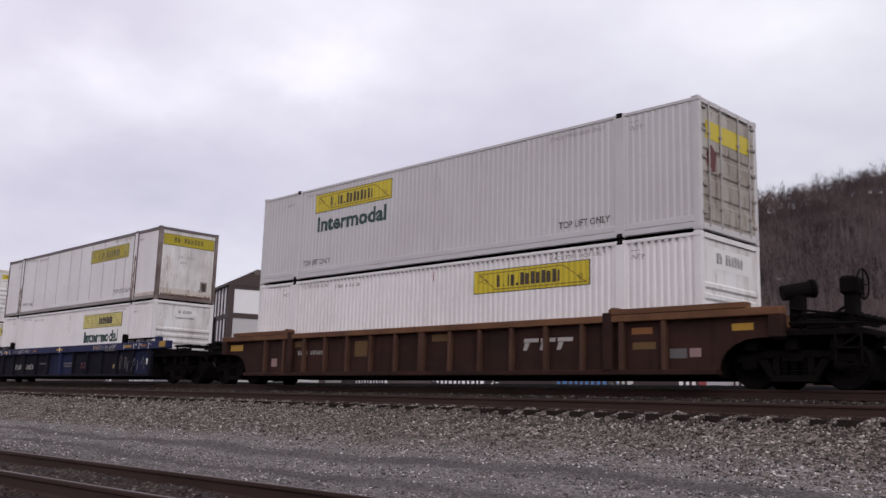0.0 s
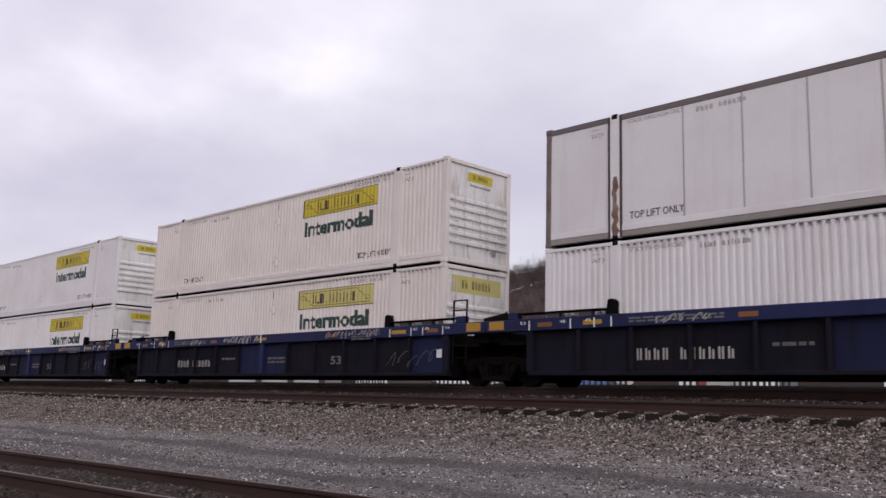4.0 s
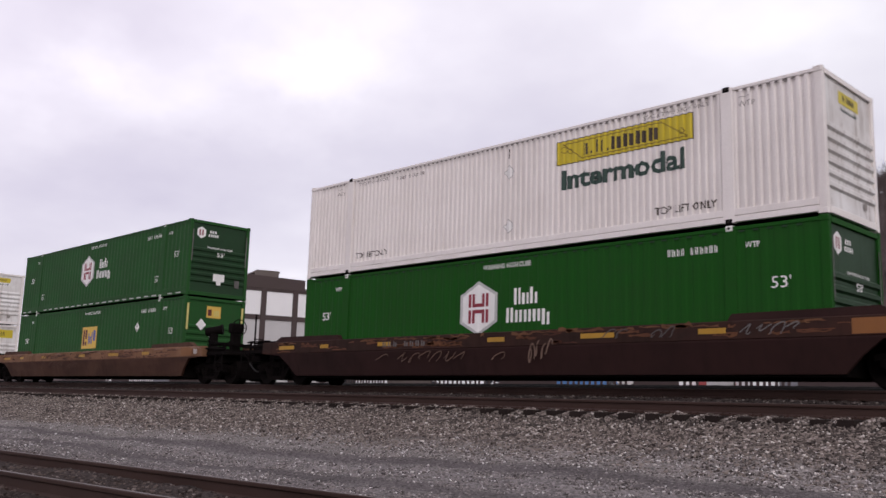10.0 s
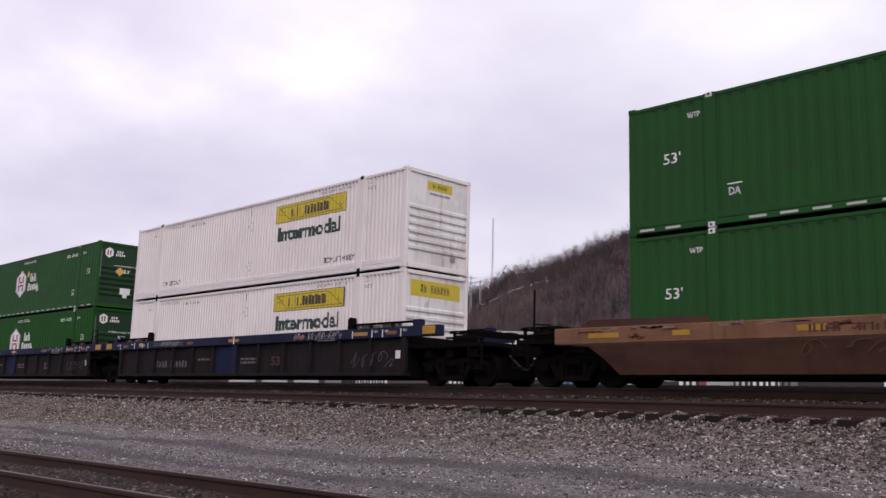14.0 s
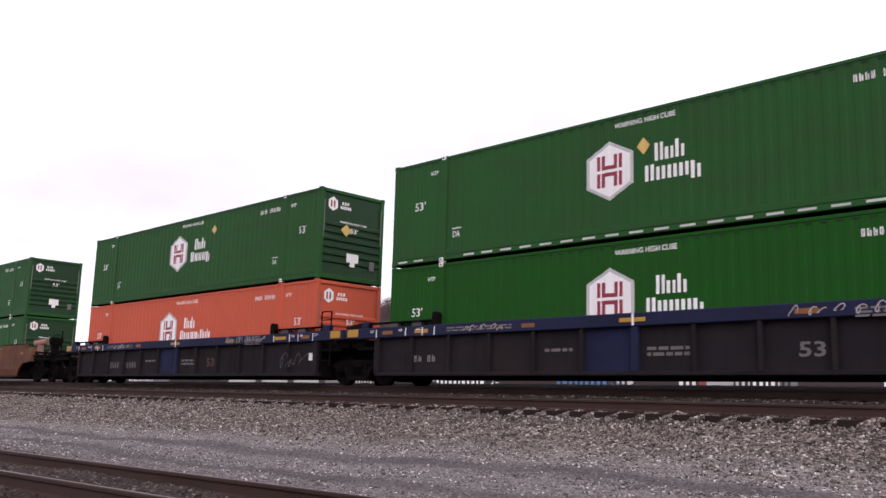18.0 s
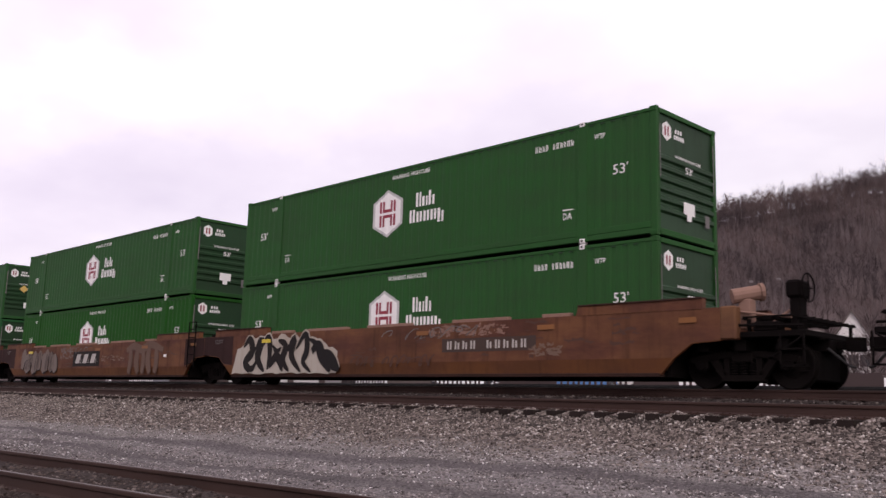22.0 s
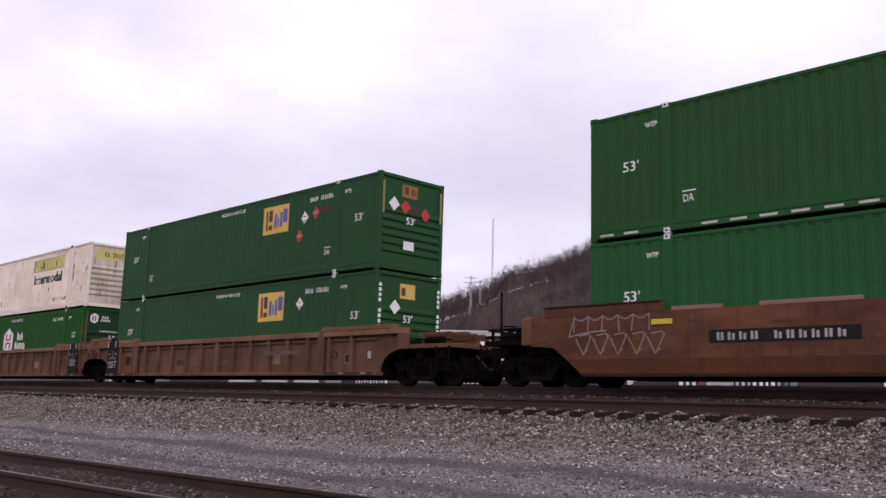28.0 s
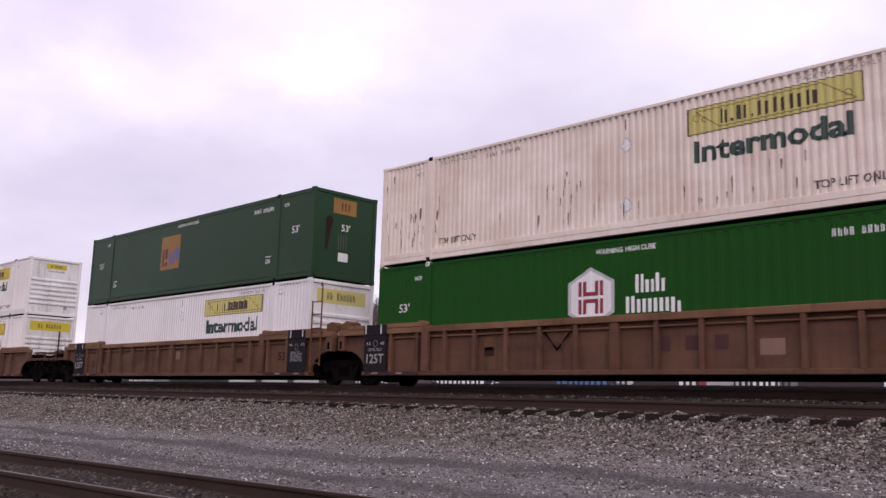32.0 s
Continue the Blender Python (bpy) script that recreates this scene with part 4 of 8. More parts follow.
def side_sheet(kind, x0, x1, z0, z1, sign=-1):
    bm = bmesh.new()
    f, kinks = wave(kind)
    xs = sorted({x0, x1, *[k for k in kinks if x0 < k < x1]})
    rings = []
    for z in (z0, z1):
        rings.append([bm.verts.new((x, -sign * (FACE + f(x)), z)) for x in xs])
    for i in range(len(xs) - 1):
        bm.faces.new((rings[0][i], rings[0][i + 1], rings[1][i + 1], rings[1][i]))
    back = [bm.verts.new((x, -sign * (FACE + 0.07), z)) for x, z in ((x0, z0), (x1, z0), (x1, z1), (x0, z1))]
    bm.faces.new(back)
    return bm


def flat_shape(points):
    bm = bmesh.new()
    bm.faces.new([bm.verts.new((x, 0, z)) for x, z in points])
    return bm


def rect(x0, x1, z0, z1):
    return flat_shape([(x0, z0), (x1, z0), (x1, z1), (x0, z1)])


def add_rect(bm, x0, x1, z0, z1):
    bm.faces.new([bm.verts.new((x, 0, z)) for x, z in ((x0, z0), (x1, z0), (x1, z1), (x0, z1))])
    return bm


def add_shape(bm, pts):
    bm.faces.new([bm.verts.new((x, 0, z)) for x, z in pts])
    return bm


def stroke(bm, pts, w):
    """A painted line of width w along the points (x, z)."""
    for (ax, az), (bx, bz) in zip(pts, pts[1:]):
        d = math.hypot(bx - ax, bz - az) or 1
        nx, nz = -(bz - az) / d * w / 2, (bx - ax) / d * w / 2
        ex, ez = (bx - ax) / d * w * 0.3, (bz - az) / d * w * 0.3
        add_shape(bm, [(ax - ex + nx, az - ez + nz), (ax - ex - nx, az - ez - nz), (bx + ex - nx, bz + ez - nz), (bx + ex + nx, bz + ez + nz)])
    return bm


def lettering(text, x, z, height, width=None, weight=0.0, middle=False):
    """Words in the built-in font, as a flat mesh: x, z is the lower left corner (or the middle of the base line)."""
    cu = bpy.data.curves.new("lettering", "FONT")
    cu.body, cu.size, cu.offset, cu.resolution_u = text, 1.0, weight, 2
    ob = bpy.data.objects.new("lettering", cu)
    scene.collection.objects.link(ob)
    me = bpy.data.meshes.new_from_object(ob.evaluated_get(bpy.context.evaluated_depsgraph_get()))
    bpy.data.objects.remove(ob)
    bpy.data.curves.remove(cu)
    bm = bmesh.new()
    bm.from_mesh(me)
    bpy.data.meshes.remove(me)
    lo, hi = min(v.co.x for v in bm.verts), max(v.co.x for v in bm.verts)
    kz = height / 0.73
    kx = kz if width is None else width / (hi - lo)
    left = x - (hi - lo) * kx / 2 if middle else x
    for v in bm.verts:
        v.co = (left + (v.co.x - lo) * kx, 0, z + v.co.y * kz)
    return bm


def bars(x, z, height, width, count, gap_at=None, fill=0.62):
    """Plain upright bars in the place of marks that are not lettered; long rows are drawn as pairs of thin bars."""
    bm = bmesh.new()
    step = width / count
    for i in range(count):
        if gap_at is not None and i == gap_at:
            continue
        if count < 5:
            add_rect(bm, x + i * step, x + (i + fill) * step, z, z + height)
        else:
            thin_pair(bm, x + i * step, z, height, height * (0.8 if i % 3 else 1.0), step * max(fill, 0.6))
    return bm


def thin_pair(bm, x, z, tall, short, w):
    """Two thin upright bars side by side."""
    add_rect(bm, x, x + w * 0.36, z, z + tall)
    add_rect(bm, x + w * 0.62, x + w * 0.98, z, z + short)


def press(bm, kind, off=0.005, sign=-1):
    """Lays a flat shape onto the side sheet, into its folds."""
    f, kinks = wave(kind)
    lo, hi = min(v.co.x for v in bm.verts), max(v.co.x for v in bm.verts)
    for k in kinks:
        if lo < k < hi:
            bmesh.ops.bisect_plane(bm, geom=bm.verts[:] + bm.edges[:] + bm.faces[:], plane_co=(k, 0, 0), plane_no=(1, 0, 0), dist=1e-5)
    for v in bm.verts:
        v.co.y = FACE + f(v.co.x) - off
    return bm


def at_y(bm, y):
    for v in bm.verts:
        v.co.y = y
    return bm


def to_end(bm, x):
    """Turns a flat shape (drawn with its x across) onto the leading end, at x."""
    for v in bm.verts:
        v.co = (x, v.co.x, v.co.z)
    return bm


FLAT_SETS = ("small_word", "word", "number_lettering", "sign_lettering", "sign_scroll", "badge_device", "badge_lettering", "size_mark", "end_lettering", "end_word", "spray_paint", "spray_scrawl", "small_print", "axle_load", "length_number")


def mark(thing, name, make, key, material, kind, off=0.005, label=""):
    k = ("mark", key, kind, off)
    me = shared(k, lambda: press(make(), kind, off), name, M[material])
    ob = hang(name, me, thing, label)
    return tagged(ob, kind="stuff") if name in FLAT_SETS else ob


def end_mark(thing, name, make, key, material, off=0.004, label="", depth=0.0):
    x = L / 2 - 0.05 - depth + off
    me = shared(("end", key, off, depth), lambda: to_end(make(), x), name, M[material])
    ob = hang(name, me, thing, label)
    return tagged(ob, kind="stuff") if name in FLAT_SETS else ob


def ribbed_end():
    """The leading end sheet: flat above, five pressed ribs that run across below."""
    bm = bmesh.new()
    y0, y1 = -W / 2 + 0.14, W / 2 - 0.14
    line = [(0.03, 0.16)]
    for i in range(6):
        z = 0.52 + i * 0.235
        line += [(0.05, z), (0.0, z + 0.045), (0.0, z + 0.12), (0.05, z + 0.165)]
    line += [(0.05, 2.02), (0.05, H - 0.12)]
    rows = [[bm.verts.new((L / 2 - 0.0 - d, y, z)) for d, z in line] for y in (y0, y1)]
    for i in range(len(line) - 1):
        bm.faces.new((rows[0][i], rows[1][i], rows[1][i + 1], rows[0][i + 1]))
    back = [bm.verts.new((L / 2 - 0.12, y, z)) for y, z in ((y0, 0.16), (y1, 0.16), (y1, H - 0.12), (y0, H - 0.12))]
    bm.faces.new(back)
    return bm


def container(name, spec, m):
    """spec: paint, side, end, and a list of marking functions."""
    col = M[spec["paint"]]
    trim = M[spec.get("trim", spec["paint"])]
    corner = M[spec["corner"]] if "corner" in spec else trim if spec.get("post") else col
    kind = spec["side"]
    c = empty_thing(name, m, label=spec["label"], category="container", group="containers of the train")
    def piece(nm, key, make, mat=col, label=""):
        return hang(nm, shared(key, make, nm, mat), c, label)
    # sheets between the posts, on both sides
    z0, z1 = 0.30, H - 0.10
    for sgn in (-1, 1):
        k = kind if sgn < 0 else ("flat" if kind == "flat" else "fine")
        for a, b in ((-L / 2 + 0.15, -POST - 0.13), (-POST + 0.13, POST - 0.13), (POST + 0.13, L / 2 - 0.15)):
            piece("side_panel", ("sheet", k, a, sgn), lambda: side_sheet(k, a, b, z0, z1, sgn))
        y = sgn * (W / 2 - 0.05)
        piece("top_rail", ("top", sgn, kind == "flat"), lambda: block(-L / 2 + 0.16, L / 2 - 0.16, y - 0.05, y + 0.05, H - (0.17 if kind == "flat" else 0.105), H - 0.03, 0.008), trim)
        piece("bottom_rail", ("bottom", sgn), lambda: block(-L / 2 + 0.16, L / 2 - 0.16, y - 0.05, y + 0.05, 0.045, 0.17, 0.008), M[spec.get("sill", spec["paint"])])
        piece("bottom_rail", ("skirt", sgn), lambda: block(-L / 2 + 0.16, L / 2 - 0.16, y - 0.052, y + 0.034, 0.176, 0.31, 0.006))
        for px in (-POST, POST):
            piece("lift_post", ("lift", sgn, px), lambda: block(px - 0.13, px + 0.13, y - 0.06, y + 0.053, 0.03, H - 0.02, 0.01), trim if spec.get("post") else col)
            for z in (0.0, H - 0.118):
                cm = M[spec.get("cast", "dark")]
                cast = piece("corner_casting", ("mid_cast", sgn, px, z), lambda: casting(px, y + 0.004 * sgn, z, 0.078), cm)
                # Flat dark disc: the shade inside the hole is put into its colour.
                if sgn < 0:
                    hang("casting_hole", shared(("hole", px, z), lambda: at_y(flat_shape([(px + 0.034 * math.cos(k * math.pi / 5), z + 0.059 + 0.027 * math.sin(k * math.pi / 5)) for k in range(10)]), -W / 2 - 0.027), "casting_hole", M["hole"]), cast)
        for ex in (-1, 1):
            x = ex * (L / 2 - 0.08)
            piece("corner_post", ("post", sgn, ex), lambda: block(x - 0.08, x + 0.08, y - 0.09 if sgn > 0 else y - 0.05, y + 0.05 if sgn > 0 else y + 0.09, 0.11, H - 0.11, 0.012), corner)
            for z in (0.0, H - 0.118):
                piece("corner_casting", ("cast", sgn, ex, z), lambda: casting(ex * (L / 2 - 0.086), y - 0.004 * sgn, z, 0.09), corner)
    piece("roof", ("roof",), lambda: block(-L / 2 + 0.05, L / 2 - 0.05, -W / 2 + 0.10, W / 2 - 0.10, H - 0.09, H - 0.045, 0.004))
    piece("floor", ("floor",), lambda: block(-L / 2 + 0.05, L / 2 - 0.05, -W / 2 + 0.10, W / 2 - 0.10, 0.06, 0.16, 0.004), M["dark"])
    for ex in (-1, 1):
        x = ex * (L / 2 - 0.05)
        piece("end_header", ("header", ex), lambda: block(x - 0.05, x + 0.05, -W / 2 + 0.14, W / 2 - 0.14, H - 0.13, H - 0.02, 0.008), M[spec.get("header", spec["paint"])])
        piece("end_sill", ("sill", ex), lambda: block(x - 0.05, x + 0.05, -W / 2 + 0.14, W / 2 - 0.14, 0.03, 0.17, 0.008), corner)
    piece("rear_panel", ("rear",), lambda: block(-L / 2 + 0.03, -L / 2 + 0.07, -W / 2 + 0.13, W / 2 - 0.13, 0.16, H - 0.12, 0.004))
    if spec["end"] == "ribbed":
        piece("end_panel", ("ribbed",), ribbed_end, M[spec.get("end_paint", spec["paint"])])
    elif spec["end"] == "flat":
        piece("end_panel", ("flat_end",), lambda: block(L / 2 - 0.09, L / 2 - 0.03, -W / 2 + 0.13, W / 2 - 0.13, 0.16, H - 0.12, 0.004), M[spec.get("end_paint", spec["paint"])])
    else:
        for s in (-1, 1):
            door = piece("door", ("door", s), lambda: door_leaf(s), M["door"])
            for k in (0.30, 0.80):
                y = s * (0.10 + k)
                bar = hang("lock_rod", shared(("rod", s, k), lambda: rod(bmesh.new(), (L / 2 + 0.012, y, 0.12), (L / 2 + 0.012, y, H - 0.08), 0.018), "lock_rod", M["seam"]), door)
                for z in (0.5, 1.3, 2.1):
                    hang("rod_bracket", shared(("brk", s, k, z), lambda: block(L / 2 - 0.03, L / 2 + 0.03, y - 0.045, y + 0.045, z, z + 0.06, 0.005), "rod_bracket", M["faint_ink"]), door)
            for z in (0.35, 0.95, 1.55, 2.15, 2.65):
                hang("hinge", shared(("hinge", s, z), lambda: block(L / 2 - 0.01, L / 2 + 0.02, s * 1.10 - 0.09, s * 1.10 + 0.09, z, z + 0.07, 0.005), "hinge", M["faint_ink"]), door)
    if kind in ("corrugated", "mild"):
        # Flat dashes under the top rail: the notches' shade is put into their colour.
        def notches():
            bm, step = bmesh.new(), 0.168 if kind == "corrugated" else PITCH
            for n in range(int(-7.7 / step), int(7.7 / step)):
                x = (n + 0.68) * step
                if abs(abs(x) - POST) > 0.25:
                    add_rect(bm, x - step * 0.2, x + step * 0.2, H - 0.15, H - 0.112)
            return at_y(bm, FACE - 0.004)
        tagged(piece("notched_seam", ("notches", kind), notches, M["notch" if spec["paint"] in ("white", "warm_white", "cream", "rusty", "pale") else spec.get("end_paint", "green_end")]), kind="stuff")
    for make_marks in spec["marks"]:
        make_marks(c, kind)
    return c


def casting(x, y, z, half=0.09):
    """A corner casting with its oval hole in the outer face."""
    bm = bmesh.new()
    box(bm, x - half, x + half, y - 0.062, y + 0.062, z, z + 0.118, 0.01)
    s = -1 if y < 0 else 1
    bm2 = [(x + 0.045 * math.cos(a), y + s * 0.0635, z + 0.059 + 0.03 * math.sin(a)) for a in [i * math.pi / 4 for i in range(8)]]
    ring = [bm.verts.new(p) for p in bm2]
    deep = [bm.verts.new((p[0], p[1] + s * 0.004, p[2])) for p in bm2]
    for i in range(8):
        bm.faces.new((ring[i], ring[(i + 1) % 8], deep[(i + 1) % 8], deep[i]))
    return bm


def door_leaf(s):
    """One of two doors, with pressed horizontal panels."""
    bm = bmesh.new()
    y0, y1 = (0.012, W / 2 - 0.13) if s > 0 else (-W / 2 + 0.13, -0.012)
    line = [(0.05, 0.16)]
    for i in range(5):
        z = 0.24 + i * 0.51
        line += [(0.05, z), (0.02, z + 0.04), (0.02, z + 0.38), (0.05, z + 0.42)]
    line += [(0.05, H - 0.12)]
    rows = [[bm.verts.new((L / 2 - d, y, z)) for d, z in line] for y in (y0, y1)]
    for i in range(len(line) - 1):
        bm.faces.new((rows[0][i], rows[1][i], rows[1][i + 1], rows[0][i + 1]))
    bm.faces.new([bm.verts.new((L / 2 - 0.12, y, z)) for y, z in ((y0, 0.16), (y1, 0.16), (y1, H - 0.12), (y0, H - 0.12))])
    return bm


# -- markings --


def sign_marks(x0, z0=1.98, w=3.58, h=0.55, plate="yellow", word=True, ink="green_ink", dark="ink"):
    """A yellow sign with dark bars and, under it, a word."""
    def put(c, kind):
        mark(c, "sign_border", lambda: rect(x0 - 0.02, x0 + w + 0.02, z0 - 0.02, z0 + h + 0.02), ("sb", x0, z0, w, h), dark, kind, 0.004)
        mark(c, "sign", lambda: rect(x0, x0 + w, z0, z0 + h), ("sp", x0, z0, w, h), plate, kind, 0.007, "yellow sign with dark bars")
        def strokes():
            bm = bmesh.new()
            a, b = x0 + 0.21 * w, x0 + 0.79 * w
            widths = [0.06, 0.025, 0.10, 0.025, 0.115, 0.115, 0.115, 0.10]
            k = (b - a) / (sum(widths) + 0.04 * len(widths))
            u = a
            for wd in widths:
                ww = wd * k
                if wd < 0.05:
                    add_rect(bm, u, u + ww, z0 + 0.22 * h, z0 + 0.34 * h)
                else:
                    thin_pair(bm, u, z0 + 0.22 * h, 0.56 * h, 0.50 * h, ww)
                u += ww + 0.04 * k
            return bm
        mark(c, "sign_lettering", strokes, ("sl", x0, z0, w, h), dark, kind, 0.010)
        def scroll():
            bm = bmesh.new()
            stroke(bm, [(x0 + 0.05 * w, z0 + 0.86 * h), (x0 + 0.20 * w, z0 + 0.12 * h), (x0 + 0.97 * w, z0 + 0.12 * h)], 0.022)
            stroke(bm, [(x0 + 0.05 * w, z0 + 0.86 * h), (x0 + 0.79 * w, z0 + 0.90 * h), (x0 + 0.97 * w, z0 + 0.12 * h)], 0.022)
            for cx, cz, r in ((0.055, 0.62, 0.075), (0.105, 0.52, 0.055), (0.93, 0.36, 0.065)):
                ring = [(x0 + cx * w + r * math.cos(k * math.pi / 4), z0 + cz * h + r * math.sin(k * math.pi / 4)) for k in range(9)]
                stroke(bm, ring, 0.018)
            return bm
        mark(c, "sign_scroll", scroll, ("ss", x0, z0, w, h), "dull_yellow" if plate == "faded_yellow" else "dark_yellow", kind, 0.010)
        if word:
            mark(c, "word", lambda: lettering("Intermodal", x0 + 0.13, z0 - 0.61, 0.46, 3.26, 0.034), ("w", x0, z0), ink, kind, 0.006, "large dark green word")
    return put


def lift_marks(ink="ink", low=0.42, faint="faint_ink", left=True):
    def put(c, kind):
        mark(c, "small_word", lambda: lettering("TOP LIFT ONLY", 4.38, low, 0.17, 1.45, 0.01), ("tl", 4.38, low), ink, kind)
        if left:
            mark(c, "small_word", lambda: lettering("TOP LIFT ONLY", -5.72, low, 0.17, 1.35, 0.01), ("tl", -5.72, low), ink, kind)
        mark(c, "small_word", lambda: lettering("STACK TWO HIGH ONLY", 4.1, 2.60, 0.10, 1.6), ("st", 4.1), faint, kind)
        mark(c, "small_word", lambda: lettering("STACK TWO HIGH ONLY", -5.75, 2.60, 0.10, 1.4), ("st", -5.75), faint, kind)
        mark(c, "number_lettering", lambda: bars(-4.05, 2.52, 0.11, 1.15, 11, 4, 0.45), ("nb", -4.05), faint, kind)
        for x in (6.35, -6.75):
            mark(c, "small_word", lambda: lettering("WTP", x, 2.42, 0.12), ("wtp", x), faint, kind)
            mark(c, "number_lettering", lambda: bars(x, 2.62, 0.012, 0.25, 1, None, 1.0), ("ov", x), faint, kind)
    return put


def diamonds(x=0.2, zs=(2.06, 0.68), slot="ink"):
    def put(c, kind):
        for z in zs:
            if kind == "corrugated":
                mark(c, "placard", lambda: flat_shape([(x - 0.16, z), (x, z - 0.18), (x + 0.16, z), (x, z + 0.18)]), ("df", x, z), "placard", kind, 0.006)
            mark(c, "placard_holder", lambda: stroke(bmesh.new(), [(x - 0.16, z), (x, z - 0.18), (x + 0.16, z), (x, z + 0.18), (x - 0.16, z)], 0.022), ("dh", x, z), "faint_holder", kind, 0.008)
        mark(c, "vent_slot", lambda: rect(x - 0.015, x + 0.015, 2.42, 2.66), ("slot", x), slot if kind == "corrugated" else "faint_holder", kind, 0.006)
    return put


def hex_marks(zc=1.60, xc=-0.76, inc=False, gold=False):
    """A white six-sided badge with dark red bars, and white bars in two rows beside it."""
    def put(c, kind):
        hexagon = [(xc, zc - 0.69), (xc + 0.63, zc - 0.36), (xc + 0.63, zc + 0.36), (xc, zc + 0.69), (xc - 0.63, zc + 0.36), (xc - 0.63, zc - 0.36)]
        mark(c, "badge_border", lambda: flat_shape(hexagon), ("hexb", xc, zc), "grey_mark", kind, 0.004)
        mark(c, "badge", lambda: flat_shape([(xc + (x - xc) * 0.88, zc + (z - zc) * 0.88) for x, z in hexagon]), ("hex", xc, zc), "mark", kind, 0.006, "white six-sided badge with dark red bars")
        def reds():
            bm = bmesh.new()
            for v in (-1, 1):
                for e in (-1, 1):
                    add_rect(bm, xc + e * 0.295 - 0.038, xc + e * 0.295 + 0.038, *sorted((zc + v * 0.035, zc + v * 0.37)))
                    add_rect(bm, xc + e * 0.165 - 0.05, xc + e * 0.165 + 0.05, *sorted((zc + v * 0.035, zc + v * 0.37)))
                add_rect(bm, xc - 0.115, xc + 0.115, *sorted((zc + v * 0.035, zc + v * 0.125)))
            return bm
        mark(c, "badge_device", reds, ("red", xc, zc), "red_mark", kind, 0.009)
        def words():
            bm = bmesh.new()
            def row(x, z, h, tall, cols, w):
                for i in range(cols):
                    u = x + i * w
                    thin_pair(bm, u, z - (0.09 if i == 4 else 0), (tall if i == 0 or (cols == 3 and i == 2) else h) + (0.09 if i == 4 else 0), h if i else tall, w * 0.84)
            row(xc + 1.18, zc + 0.03, 0.27, 0.40, 3, 0.255)
            row(xc + 0.93, zc - 0.40, 0.29, 0.36, 5, 0.28)
            if inc:
                row(xc + 2.36, zc - 0.40, 0.27, 0.36, 3, 0.23)
            return bm
        mark(c, "badge_lettering", words, ("hub", xc, zc, inc), "mark", kind, 0.006)
    return put


def green_marks(numbers=(4.68, 2.38), dashes=False, size_z=1.50, gold=None):
    def put(c, kind):
        mark(c, "small_word", lambda: lettering("WARNING HIGH CUBE", -0.62, 2.56, 0.12, 1.56, 0.012), ("wh",), "mark", kind)
        nx, nz = numbers
        mark(c, "number_lettering", lambda: bars(nx, nz + 0.01, 0.15, 1.18, 11, 4, 0.45), ("num", nx, nz), "mark", kind)
        for x in (6.93, -7.20):
            mark(c, "size_mark", lambda: lettering("53'", x, size_z, 0.24, 0.40, 0.002), ("53", x, size_z), "mark", kind)
        for x in (5.52, -5.71):
            mark(c, "small_word", lambda: lettering("DA", x, 0.62, 0.17, 0.26, 0.004), ("DA", x), "mark", kind)
            mark(c, "overline", lambda: rect(x - 0.02, x + 0.30, 0.84, 0.865), ("dao", x), "mark", kind)
        for x in (6.42, -6.62):
            mark(c, "small_word", lambda: lettering("WTP", x, 2.42, 0.12, 0.30, 0.012), ("gw", x), "mark", kind)
        if dashes:
            x = -7.8
            while x < 7.8:
                if abs(abs(x) - POST) > 0.45:
                    o = hang("reflective_strip", shared(("dash",), lambda: at_y(rect(0, 0.36, 0.085, 0.135), -W / 2 - 0.004), "reflective_strip", M["strip"]), c)
                    o.matrix_basis = pose(x, 0, 0)
                x += 0.63
        if gold:
            x, z = gold
            mark(c, "placard", lambda: flat_shape([(x - 0.17, z), (x, z - 0.19), (x + 0.17, z), (x, z + 0.19)]), ("gold", x, z), "yellow_placard", kind, 0.008)
    return put


